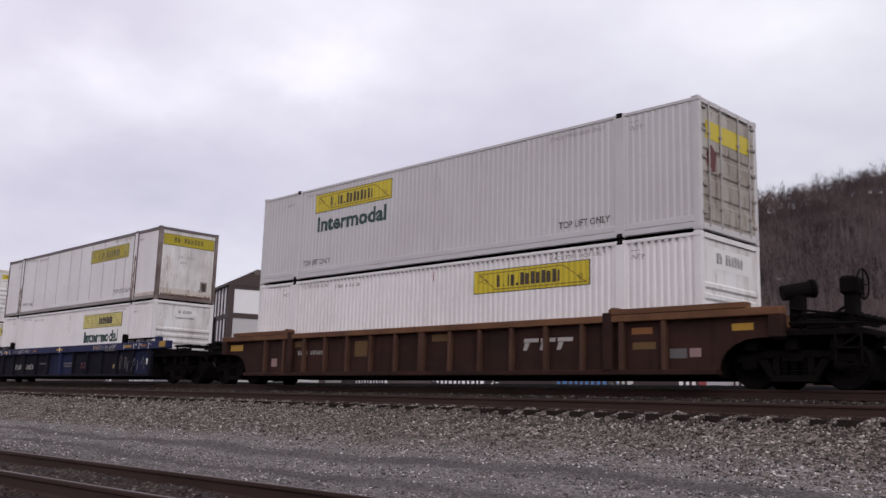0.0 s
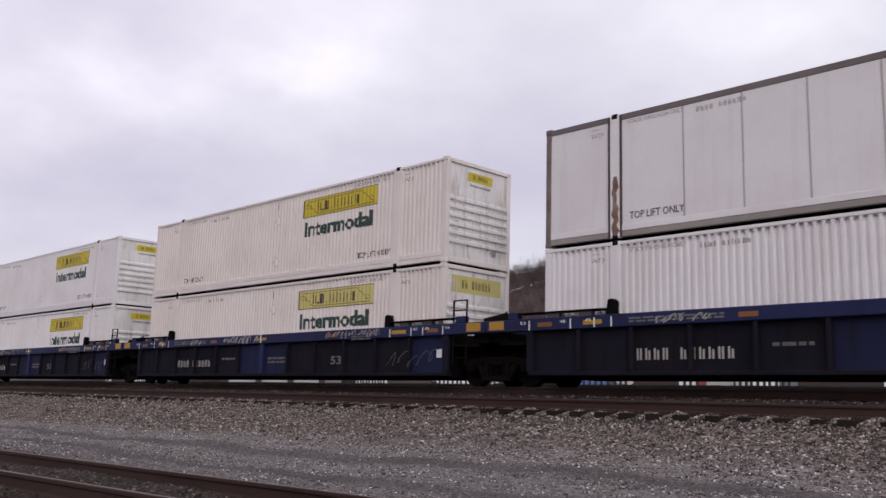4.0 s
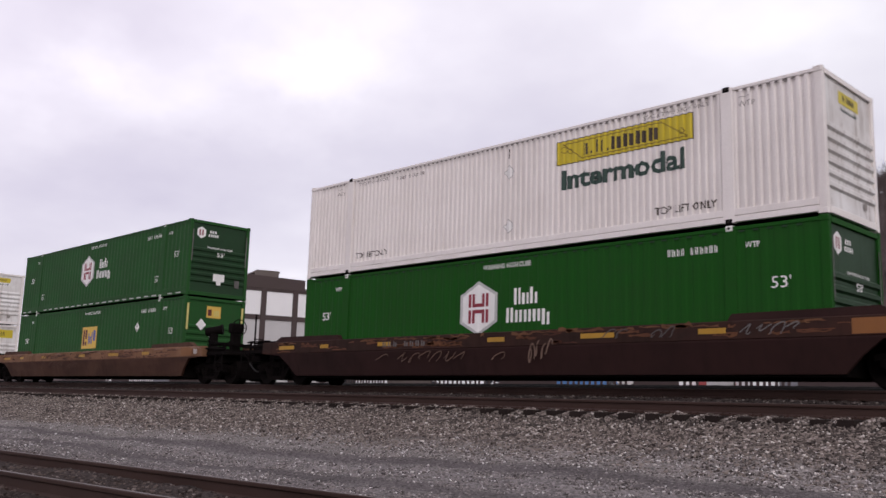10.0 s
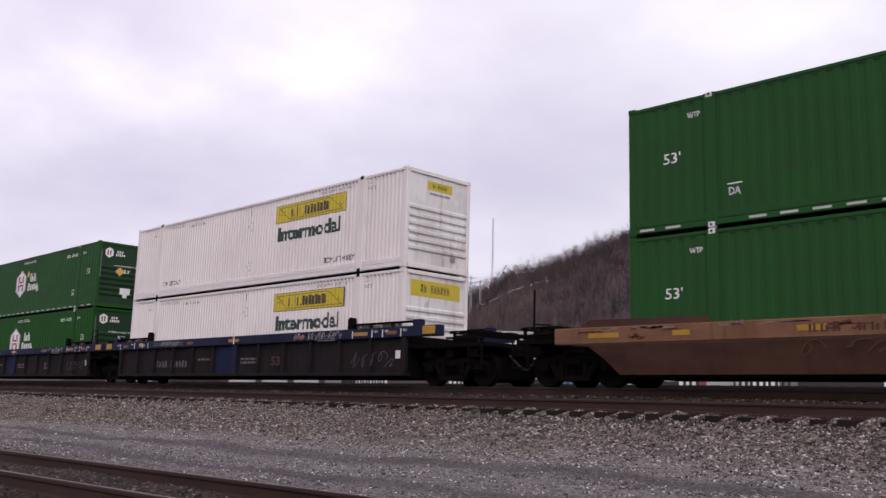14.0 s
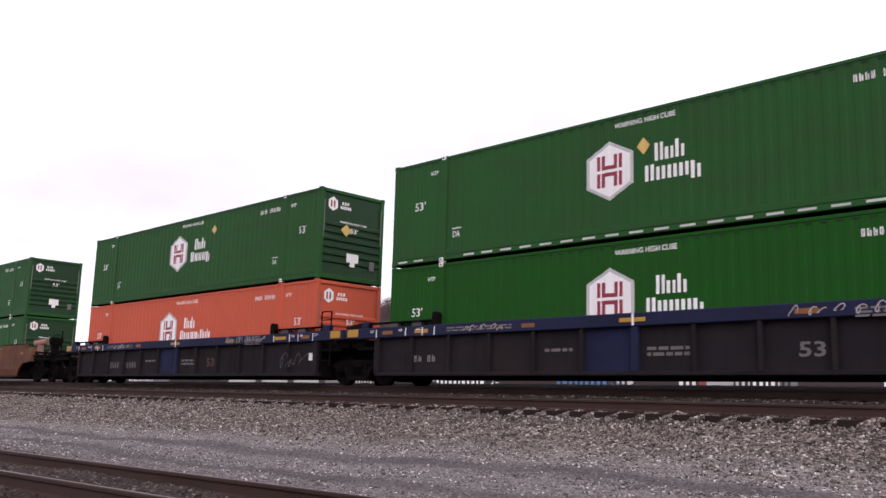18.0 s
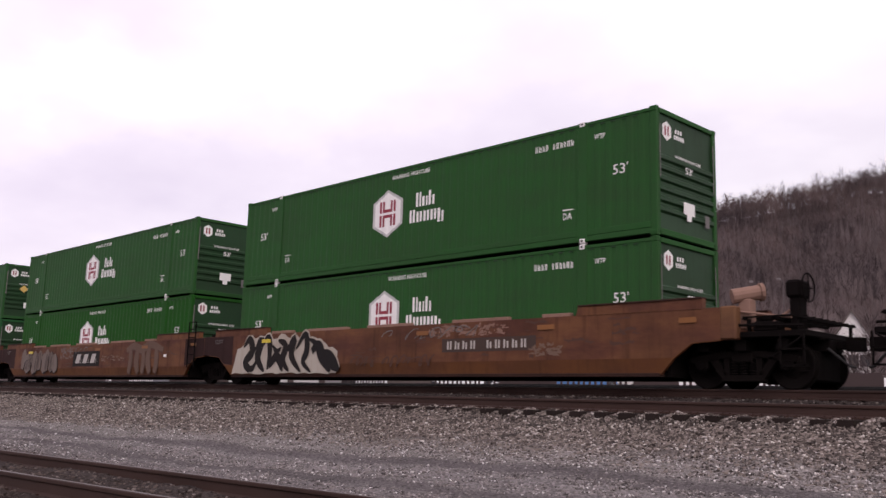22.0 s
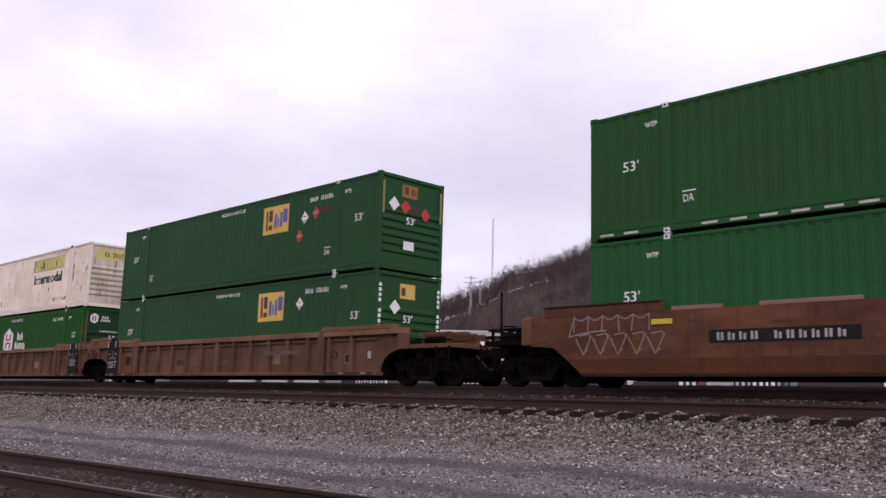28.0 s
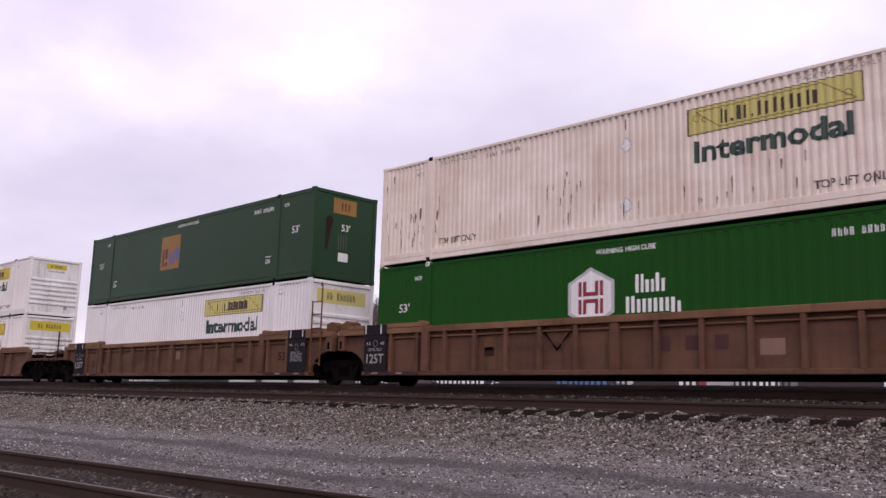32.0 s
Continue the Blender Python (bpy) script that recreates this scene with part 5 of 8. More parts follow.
def square_marks(x0, z0, s=1.45, h=0.93, placards=(), plate="gold", tall=1.0):
    """A gold square with a maroon and blue device of bars."""
    def put(c, kind):
        high = h * tall
        mark(c, "gold_sign", lambda: rect(x0, x0 + s, z0, z0 + high), ("gs", x0, z0), plate, kind, 0.005, "gold sign with maroon and blue bars")
        def left():
            bm = add_rect(bmesh.new(), x0 + 0.14, x0 + 0.27, z0 + 0.14, z0 + h - 0.12)
            add_rect(bm, x0 + 0.33, x0 + 0.53, z0 + 0.14, z0 + 0.30)
            return add_rect(bm, x0 + 0.33, x0 + 0.53, z0 + 0.42, z0 + h - 0.12)
        def right():
            bm = add_rect(bmesh.new(), x0 + 0.64, x0 + 0.76, z0 + 0.18, z0 + h - 0.28)
            add_rect(bm, x0 + 0.81, x0 + 0.90, z0 + 0.22, z0 + h - 0.40)
            add_rect(bm, x0 + 0.95, x0 + 1.07, z0 + 0.18, z0 + h - 0.24)
            return add_rect(bm, x0 + 1.13, x0 + 1.36, z0 + 0.32, z0 + h - 0.16)
        mark(c, "sign_lettering", left, ("gl", x0, z0), "maroon", kind, 0.009)
        mark(c, "sign_lettering", right, ("gr", x0, z0), "blue_mark", kind, 0.009)
        for x, z, col in placards:
            mark(c, "placard", lambda: flat_shape([(x - 0.19, z), (x, z - 0.21), (x + 0.19, z), (x, z + 0.21)]), ("pl", x, z), col, kind, 0.008)
            if col == "red_placard":
                mark(c, "placard_band", lambda: rect(x - 0.11, x + 0.11, z - 0.03, z + 0.03), ("plb", x, z), "faint_ink", kind, 0.012)
            else:
                mark(c, "placard_band", lambda: flat_shape([(x - 0.085, z - 0.085), (x, z - 0.17), (x + 0.085, z - 0.085)]), ("plb", x, z), "faint_ink", kind, 0.012)
                mark(c, "placard_band", lambda: rect(x - 0.075, x + 0.075, z + 0.01, z + 0.06), ("plc", x, z), "red_placard" if len(placards) > 1 else "faint_ink", kind, 0.012)
        if len(placards) > 1:
            mark(c, "placard_back", lambda: rect(5.26, 5.74, 1.98, 2.16), ("plr", x0), "red_ink", kind, 0.008)
    return put


def end_yellow(wide=True, plate="yellow"):
    """The yellow sign on the leading end, wide and high or small."""
    def put(c, kind):
        a, b, z0, z1 = (-1.10, 1.10, 2.20, 2.60) if wide == "full" else (-0.98, 0.98, 2.16, 2.62) if wide else (-0.45, 0.55, 2.36, 2.62)
        out = -0.024 if kind == "flat" else 0.0
        if wide == "full":
            end_mark(c, "sign_border", lambda: rect(a - 0.025, b + 0.025, z0 - 0.025, z1 + 0.025), ("eyb",), "dark_yellow", 0.003, depth=out)
        end_mark(c, "end_sign", lambda: rect(a, b, z0, z1), ("ey", wide), plate, 0.006, depth=out)
        end_mark(c, "end_lettering", lambda: bars(a + 0.2 * (b - a), z0 + 0.12 * (1 if wide else 0.6), (z1 - z0) * 0.5, 0.6 * (b - a), 9, 2, 0.55), ("eb", wide), "ink", 0.010, depth=out)
        if not wide:
            end_mark(c, "end_word", lambda: lettering("Intermodal", -0.35, 2.22, 0.09, 0.8, 0.015), ("ew",), "green_ink", 0.006)
        end_mark(c, "end_plate", lambda: rect(0.55, 0.72, 0.36, 0.52), ("ep",), "faint_ink", 0.01, depth=-0.02)
    return put


def end_green(gold=False, emp=False):
    def put(c, kind):
        if emp == "wide":
            end_mark(c, "gold_sign", lambda: rect(-0.52, 0.42, 2.16, 2.66), ("ew1",), "amber_sign", 0.012, depth=-0.02)
            end_mark(c, "sign_lettering", lambda: bars(-0.2, 2.28, 0.25, 0.42, 3, None, 0.45), ("ew2",), "maroon", 0.016, depth=-0.02)
            end_mark(c, "small_print", lambda: bars(-0.28, 1.0, 0.5, 0.42, 4, None, 0.25), ("ew3",), "faint_mark", 0.012, depth=-0.02)
            end_mark(c, "data_plate", lambda: rect(-0.26, 0.14, 0.62, 0.90), ("ew4",), "placard", 0.012, depth=-0.02)
            end_mark(c, "size_mark", lambda: lettering("53'", -0.16, 1.62, 0.22, 0.34, 0.012), ("ew5",), "mark", 0.012, depth=-0.02)
            end_mark(c, "smear", lambda: flat_shape([(-0.80, 1.0), (-0.72, 0.9), (-0.60, 1.5), (-0.50, 1.95), (-0.62, 2.08), (-0.78, 1.98)]), ("ew6",), "dark_brown", 0.012, depth=-0.02)
            return
        if emp:
            high = emp == "placards"
            end_mark(c, "gold_sign", lambda: rect(-0.40, 0.22, 2.26, 2.64) if high else rect(-0.35, 0.25, 2.14, 2.58), ("eg1", emp), "amber_sign" if high else "gold", 0.005)
            end_mark(c, "sign_lettering", lambda: bars(-0.30, 2.34 if high else 2.22, 0.24, 0.20, 1, None, 0.8), ("eg2", emp), "maroon", 0.009)
            end_mark(c, "sign_lettering", lambda: bars(-0.04, 2.34 if high else 2.22, 0.20, 0.24, 3, None, 0.6), ("eg3", emp), "maroon" if high else "faded_yellow", 0.009)
            d = ((-0.75, 1.98, "placard"), (-0.30, 1.94, "red_placard"), (0.52, 1.82, "red_placard")) if high else ((-0.58, 1.86, "placard"),)
            for y, z, m in d:
                end_mark(c, "placard", lambda: flat_shape([(y - 0.21, z), (y, z - 0.22), (y + 0.21, z), (y, z + 0.22)]), ("eg4", y, z), m, 0.012, depth=-0.05)
            if high:
                end_mark(c, "placard_back", lambda: rect(-0.12, 0.34, 1.80, 1.96), ("eg6",), "red_ink", 0.012, depth=-0.05)
            if emp != "plain":
                for y in (-1.16, 1.16):
                    end_mark(c, "yellow_strip", lambda: rect(y - 0.04, y + 0.04, 1.65, 2.62), ("eg5", y), "dull_yellow" if high else "faded_yellow", 0.012, depth=-0.05)
            else:
                for y in (-1.16, 1.16):
                    def upright():
                        bm = bmesh.new()
                        for k in range(10):
                            if k != 4:
                                add_rect(bm, y - 0.05, y + 0.05, 2.42 - k * 0.15, 2.52 - k * 0.15)
                        return bm
                    end_mark(c, "number_lettering", upright, ("eg7", y), "mark", 0.012, depth=-0.05)
            end_mark(c, "size_mark", lambda: lettering("53'", -0.25, 1.44, 0.22, 0.36, 0.012), ("eg8",), "mark", 0.012, depth=-0.05)
            end_mark(c, "data_plate", lambda: rect(-0.34, 0.08, 0.66, 0.92), ("eg9",), "placard", 0.012, depth=-0.05)
            return
        zc, yc = 2.42, -0.80
        end_mark(c, "badge", lambda: flat_shape([(yc + 0.21 * math.sin(k * math.pi / 3), zc + 0.23 * math.cos(k * math.pi / 3)) for k in range(6)]), ("eh1",), "mark", 0.005)
        end_mark(c, "badge_device", lambda: bars(yc - 0.1, zc - 0.11, 0.22, 0.24, 2, None, 0.5), ("eh2",), "red_mark", 0.009)
        def rows():
            bm = bars(-0.45, 2.44, 0.10, 0.32, 3, None, 0.6)
            for i in range(5):
                add_rect(bm, -0.5 + i * 0.09, -0.44 + i * 0.09, 2.30, 2.40)
            return bm
        end_mark(c, "badge_lettering", rows, ("eh3",), "mark", 0.006)
        for y in (-1.16, 1.16):
            end_mark(c, "number_lettering", lambda: bars(y - 0.03, 1.3, 1.2, 0.06, 1, None, 0.7), ("eh4", y), "faint_mark", 0.012, depth=-0.05)
        end_mark(c, "size_mark", lambda: lettering("53'", -0.12, 1.56, 0.16, 0.32, 0.012), ("eh5",), "mark", 0.012, depth=-0.05)
        end_mark(c, "small_word", lambda: lettering("WARNING HIGH CUBE", -0.55, 1.84, 0.07, 1.1, 0.01), ("eh6",), "mark", 0.012, depth=-0.05)
        end_mark(c, "data_plate", lambda: flat_shape([(-0.22, 0.62), (-0.22, 0.90), (0.26, 0.90), (0.26, 0.62), (0.12, 0.62), (0.12, 0.48), (-0.08, 0.48), (-0.08, 0.62)]), ("eh7",), "placard", 0.012, depth=-0.05)
        end_mark(c, "door_plate", lambda: rect(0.72, 0.92, 0.45, 0.74), ("eh8",), "faint_mark", 0.012, depth=-0.05)
        if gold:
            end_mark(c, "placard", lambda: flat_shape([(-0.5, 1.62), (-0.28, 1.42), (-0.06, 1.62), (-0.28, 1.82)]), ("eh9",), "yellow_placard", 0.012, depth=-0.05)
    return put


def seams(c, kind):
    for x in (-4.37, -3.03, -1.68, -0.31, 0.79, 1.96, 3.16, 4.36, 5.2):
        hang("seam", shared(("seam", x), lambda: block(x - 0.018, x + 0.018, FACE - 0.008, FACE + 0.01, 0.32, H - 0.11, 0.003), "seam", M["seam"]), c)


def old_stains(c, kind):
    """Rust along the lifting posts, brown edges of the end frame, a hatch and smears."""
    rng = random.Random(77)
    for px in (-POST, POST):
        for dx in (-0.155, 0.155):
            hang("rust_line", shared(("rl", px, dx), lambda: block(px + dx - 0.028, px + dx + 0.028, -W / 2 - 0.012, -W / 2 + 0.02, 0.05, H - 0.05, 0.003), "rust_line", M["frame_brown"]), c)
        def patch():
            n = 12
            top = 2.0 if px > 0 else 1.5
            left = [(px - 0.06 + rng.uniform(-0.05, 0.05), 0.06 + k * top / n) for k in range(n)]
            right = [(px + 0.11 + rng.uniform(-0.08, 0.02), 0.06 + k * top / n) for k in range(n)]
            bm = bmesh.new()
            for i in range(n - 1):
                add_shape(bm, [left[i], right[i], right[i + 1], left[i + 1]])
            return at_y(bm, -W / 2 - 0.016)
        hang("rust_patch", shared(("rp", px), patch, "rust_patch", M["post_rust"]), c, "brown rust on the lifting post")
    end_mark(c, "rust_edge", lambda: rect(-1.12, 1.12, 0.24, 0.46), ("foot_e",), "rust_end", 0.024, "rust-stained foot of the end panel")
    hang("rust_edge", shared(("foot_s",), lambda: at_y(rect(6.28, 7.95, 0.17, 0.30), -W / 2 - 0.006), "rust_edge", M["rust_end"]), c)
    for y in (-W / 2 + 0.13, W / 2 - 0.13):
        end_mark(c, "rust_line", lambda: rect(y - 0.025, y + 0.025, 0.15, H - 0.12), ("rle", y), "frame_brown", 0.022)
    end_mark(c, "rust_line", lambda: rect(-1.1, 1.1, 0.17, 0.24), ("rlb",), "frame_brown", 0.022)
    end_mark(c, "hatch", lambda: rect(0.60, 0.92, 0.40, 0.86), ("hatch",), "faint_ink", 0.022)
    end_mark(c, "hatch", lambda: rect(0.66, 0.86, 0.46, 0.80), ("hatch2",), "frame_brown", 0.026)
    for i, (y, z, w, h) in enumerate(((-1.02, 0.35, 0.10, 1.2), (-0.86, 0.9, 0.05, 1.0), (0.82, 1.0, 0.08, 1.1), (0.98, 0.5, 0.06, 1.6), (-0.4, 0.25, 0.5, 0.10))):
        end_mark(c, "smear", lambda: flat_shape([(y, z), (y + w * 0.7, z + 0.02), (y + w, z + h * 0.6), (y + w * 0.6, z + h), (y + w * 0.2, z + h * 0.7)]), ("sm", i), "grime", 0.022)


def rust_runs(seed, groups):
    """Short dark rust runs on the ridges of the side: (x, width of the group, lowest, highest, how many)."""
    def put(c, kind):
        rng = random.Random(seed)
        def runs():
            bm = bmesh.new()
            for x, w, z0, z1, n in groups:
                for _ in range(n):
                    u, z = x + rng.uniform(0, w), rng.uniform(z0, z1)
                    h, k = rng.uniform(0.08, 0.40), rng.uniform(0.010, 0.024)
                    add_shape(bm, [(u - k * 0.3, z), (u + k * 0.4, z + 0.02), (u + k, z + h * 0.7), (u + k * 0.5, z + h), (u - k * 0.6, z + h * 0.85)])
            return bm
        ob = mark(c, "rust_run", runs, ("runs", seed), "rust_dark", kind, 0.006, "dark brown rust runs")
        tagged(ob, kind="stuff")
    return put


def end_runs(seed, groups, ink="grime", depth=-0.024):
    """Grime and rust runs on the leading end: (y, width of the group, lowest, highest, how many, longest)."""
    def put(c, kind):
        rng = random.Random(seed)
        def runs():
            bm = bmesh.new()
            for y, w, z0, z1, n, long in groups:
                for _ in range(n):
                    u, z = y + rng.uniform(0, w), rng.uniform(z0, z1)
                    h, k = rng.uniform(0.3, 1.0) * long, rng.uniform(0.010, 0.030)
                    add_shape(bm, [(u - k * 0.4, z), (u + k * 0.5, z + 0.02), (u + k, z + h * 0.6), (u + k * 0.4, z + h), (u - k * 0.7, z + h * 0.8)])
            return bm
        ob = end_mark(c, "rust_run", runs, ("eruns", seed), ink, 0.012, depth=depth)
        tagged(ob, kind="stuff")
    return put


def white_box(sign_x=1.86, side="corrugated", col="white", wide=False, word=True, plate="yellow", end="ribbed", extra=(), label="", end_plate=None, holders=(2.06, 0.68)):
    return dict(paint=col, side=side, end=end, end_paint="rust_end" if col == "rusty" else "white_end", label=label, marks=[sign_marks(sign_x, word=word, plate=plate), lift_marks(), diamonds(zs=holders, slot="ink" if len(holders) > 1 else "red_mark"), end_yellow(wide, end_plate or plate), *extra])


def green_box(label="", dashes=False, gold=None, end_gold=False, size_z=1.50, inc=False, col="green", badge=1.60):
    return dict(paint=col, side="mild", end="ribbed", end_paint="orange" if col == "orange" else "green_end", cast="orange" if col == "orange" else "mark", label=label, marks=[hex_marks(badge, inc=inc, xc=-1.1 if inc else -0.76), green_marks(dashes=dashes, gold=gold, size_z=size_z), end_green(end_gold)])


def gold_box(x0, z0, label, placards=(), dashes=False, col="green", side="mild", end="ribbed", face="plain"):
    return dict(paint=col, side=side, end=end, cast="mark" if end == "ribbed" else "dark", label=label, marks=[square_marks(x0, z0, placards=placards, plate="amber_sign" if face == "wide" else "gold", tall=1.4 if face == "wide" else 1.0), green_marks(dashes=dashes), end_green(emp=face)])


LOWER, UPPER = "resting in a well car", "stacked on another"
WHITE_ON = "white corrugated container with yellow sign, "
GREEN_ON = "dark green container with white badge, "
B = {
    "w1t": dict(paint="pale", side="fine", end="doors", label="grey-white container with rusty double doors, " + UPPER, marks=[sign_marks(-5.22, 2.06), lift_marks(left=True), diamonds(zs=(2.2, 0.5)), lambda c, k: end_mark(c, "end_sign", lambda: rect(-1.0, 1.0, 2.02, 2.42), ("ds",), "yellow", 0.006, depth=-0.032), lambda c, k: end_mark(c, "rust_stain", lambda: flat_shape([(-1.02, 1.62), (-0.9, 1.28), (-0.62, 1.34), (-0.55, 1.75), (-0.78, 1.92)]), ("stain",), "maroon", 0.008, depth=-0.032)]),
    "w1b": white_box(1.68, word=False, wide=True, end_plate="placard", holders=(), label="white corrugated container with a yellow sign, " + LOWER),
    "w2t": dict(paint="white", side="flat", end="flat", corner="rail_rust", end_paint="white_end", trim="rail_grey", header="rail_grey", sill="faint_ink", label="white flat-panelled container with rusty brown edges, " + UPPER, marks=[seams, old_stains, sign_marks(1.86, 1.90, word=False, plate="olive_yellow"), lift_marks(), diamonds(-0.06, (0.85,)), end_yellow("full", "olive_yellow"), end_runs(5, ((-1.08, 2.1, 0.22, 0.34, 70, 0.24), (-0.88, 0.12, 1.05, 1.5, 10, 0.5), (0.82, 0.12, 1.15, 1.6, 9, 0.5), (-1.08, 0.10, 0.3, 1.4, 12, 0.6), (1.0, 0.10, 0.3, 1.5, 12, 0.6), (-0.62, 0.36, 0.72, 0.95, 16, 0.2))), end_runs(6, ((-1.09, 2.18, 0.18, 0.22, 150, 0.08), (0.45, 0.64, 0.2, 0.30, 20, 0.07)), "post_rust"), lambda c, k: end_mark(c, "small_print", lambda: bars(-0.42, 1.70, 0.10, 0.75, 9, 3, 0.5), ("w2p",), "seam", 0.008, depth=-0.024), lambda c, k: end_mark(c, "small_print", lambda: bars(-0.34, 1.48, 0.09, 0.32, 3, None, 0.5), ("w2q",), "seam", 0.008, depth=-0.024)]),
    "w2b": white_box(1.70, plate="faded_yellow", end_plate="placard", extra=(end_runs(7, ((-1.1, 0.5, 0.5, 1.35, 60, 0.35), (0.3, 0.8, 0.4, 1.2, 40, 0.3), (-1.1, 2.2, 1.5, 1.9, 20, 0.2))), end_runs(8, ((-0.95, 0.2, 0.5, 1.2, 22, 0.2),), "post_rust")), label=WHITE_ON + LOWER),
    "w3t": white_box(1.60, col="cream", extra=(end_runs(21, ((-1.1, 2.2, 0.35, 1.9, 90, 0.35), (-1.1, 0.3, 0.3, 2.2, 30, 0.5), (0.8, 0.3, 0.3, 2.0, 30, 0.5))), end_runs(22, ((-0.9, 1.8, 0.4, 1.8, 40, 0.10),), "post_rust")), label="cream corrugated container with a yellow sign, " + UPPER, wide=False),
    "w3b": white_box(1.60, col="cream", extra=(end_runs(23, ((-1.1, 2.2, 0.35, 1.9, 90, 0.35), (-1.1, 0.3, 0.3, 2.2, 30, 0.5), (0.8, 0.3, 0.3, 2.0, 30, 0.5))), end_runs(24, ((-0.9, 1.8, 0.4, 1.8, 40, 0.10),), "post_rust")), plate="faded_yellow", wide=True, label="cream corrugated container with a faded sign, " + LOWER),
    "w4t": white_box(1.64, side="fine", label="white fine-ribbed container with a yellow sign, " + UPPER),
    "w4b": white_box(1.64, holders=(2.06,), label=WHITE_ON + LOWER),
    "w5t": white_box(1.72, col="warm_white", label=WHITE_ON + UPPER),
    "w7b": white_box(wide=True, col="warm_white", label=WHITE_ON + LOWER),
    "w14t": white_box(1.76, col="rusty", plate="faded_yellow", wide=True, extra=(rust_runs(3, ((-7.6, 1.3, 0.4, 1.2, 20), (-7.9, 0.3, 0.5, 2.4, 4), (-2.4, 1.4, 0.9, 1.6, 12), (-3.6, 7.0, 0.34, 0.7, 16), (3.0, 3.0, 0.34, 1.0, 8), (6.25, 1.6, 0.4, 2.0, 34), (6.3, 0.2, 0.4, 2.3, 8), (7.2, 0.7, 0.9, 1.7, 14), (7.84, 0.1, 0.4, 2.3, 10), (-5.9, 0.15, 0.5, 1.5, 5))),), label="white corrugated container streaked with rust, " + UPPER),
    "w15b": white_box(wide=True, plate="faded_yellow", label=WHITE_ON + LOWER),
    "g5b": green_box(GREEN_ON + LOWER, size_z=1.58, col="fresh_green"),
    "g6t": green_box(GREEN_ON + UPPER, dashes=True),
    "e6b": gold_box(-0.71, 1.10, "dark green container with gold square sign, " + LOWER, placards=[(4.4, 1.85, "placard")], face="strips"),
    "g8t": green_box("green container with badge and dashed strip, " + UPPER, dashes=True, gold=(0.14, 2.02), end_gold=True),
    "g8b": green_box(GREEN_ON + LOWER, size_z=1.50, col="fresh_green"),
    "g9t": green_box(GREEN_ON + UPPER, gold=(1.74, 2.25), end_gold=True),
    "o9b": green_box("orange corrugated container with a white badge, " + LOWER, col="orange", inc=True, badge=1.62),
    "g10t": green_box(GREEN_ON + UPPER),
    "g10b": green_box(GREEN_ON + LOWER),
    "g12t": green_box("weathered green container with a dashed strip, " + UPPER, dashes=True, gold=(0.14, 2.02), end_gold=True, col="pale_green"),
    "g12b": green_box("bluish green container with white badge, " + LOWER, col="teal_green"),
    "e13t": gold_box(2.10, 1.60, "green container with a gold sign and placards, " + UPPER, placards=[(4.42, 1.93, "placard"), (5.0, 2.02, "red_placard"), (4.18, 1.36, "red_placard")], face="placards", col="sea_green"),
    "e13b": gold_box(2.10, 1.62, "green container with a gold square sign, " + LOWER, placards=[(4.4, 2.1, "placard")], col="sea_green"),
    "e15t": gold_box(-1.75, 1.00, "dark green flat-sided container with a gold sign, " + UPPER, col="deep_green", side="flat", end="flat", face="wide"),
}

# -- running gear --
WHEEL_R, AXLE = 0.457, 0.89
ROLLING = []                        # wheelsets and their place on the truck


def wheelset_mesh():
    bm = bmesh.new()
    rod(bm, (0, -0.95, 0), (0, 0.95, 0), 0.075, sides=10)
    for s in (-1, 1):
        y = s * 0.72
        wheel_ring(bm, 0, 0, y - s * 0.06, y + s * 0.08, [(0.0, 0.20), (0.0, WHEEL_R + 0.025), (0.2, WHEEL_R + 0.025), (0.25, WHEEL_R), (0.95, WHEEL_R - 0.008), (1.0, WHEEL_R - 0.03), (0.9, WHEEL_R - 0.07), (0.6, 0.25), (0.95, 0.14), (1.05, 0.10)], 28)
    # bolts of the bearing caps, off centre, so that the turning can be seen
    for s in (-1, 1):
        for k in range(3):
            a = k * 2.094
            rod(bm, (0.06 * math.cos(a), s * 0.93, 0.06 * math.sin(a)), (0.06 * math.cos(a), s * 0.985, 0.06 * math.sin(a)), 0.016, sides=6)
    return bm


def side_frame(s):
    """Cast side frame of a truck: two pedestals, a top member, and diagonals down to the spring seat."""
    bm = bmesh.new()
    y0, y1 = s * 0.98 - 0.06, s * 0.98 + 0.06
    top = [(-1.13, 0.52), (-1.13, 0.62), (-0.75, 0.70), (-0.45, 0.74), (0.45, 0.74), (0.75, 0.70), (1.13, 0.62), (1.13, 0.52), (0.72, 0.55), (0.45, 0.60), (-0.45, 0.60), (-0.72, 0.55)]
    prism(bm, top, y0, y1)
    prism(bm, [(-0.72, 0.57), (-0.42, 0.16), (-0.34, 0.28), (-0.56, 0.62)], y0, y1)
    prism(bm, [(0.72, 0.57), (0.56, 0.62), (0.34, 0.28), (0.42, 0.16)], y0, y1)
    prism(bm, [(-0.46, 0.15), (0.46, 0.15), (0.42, 0.27), (-0.42, 0.27)], y0 - 0.02, y1 + 0.02)
    for x in (-0.34, 0.34):
        box(bm, x - 0.06, x + 0.06, y0, y1, 0.26, 0.62)
    for x in (-AXLE, AXLE):
        box(bm, x - 0.14, x + 0.14, y0 + 0.01, y1 - 0.01, 0.40, 0.56)
    return bm


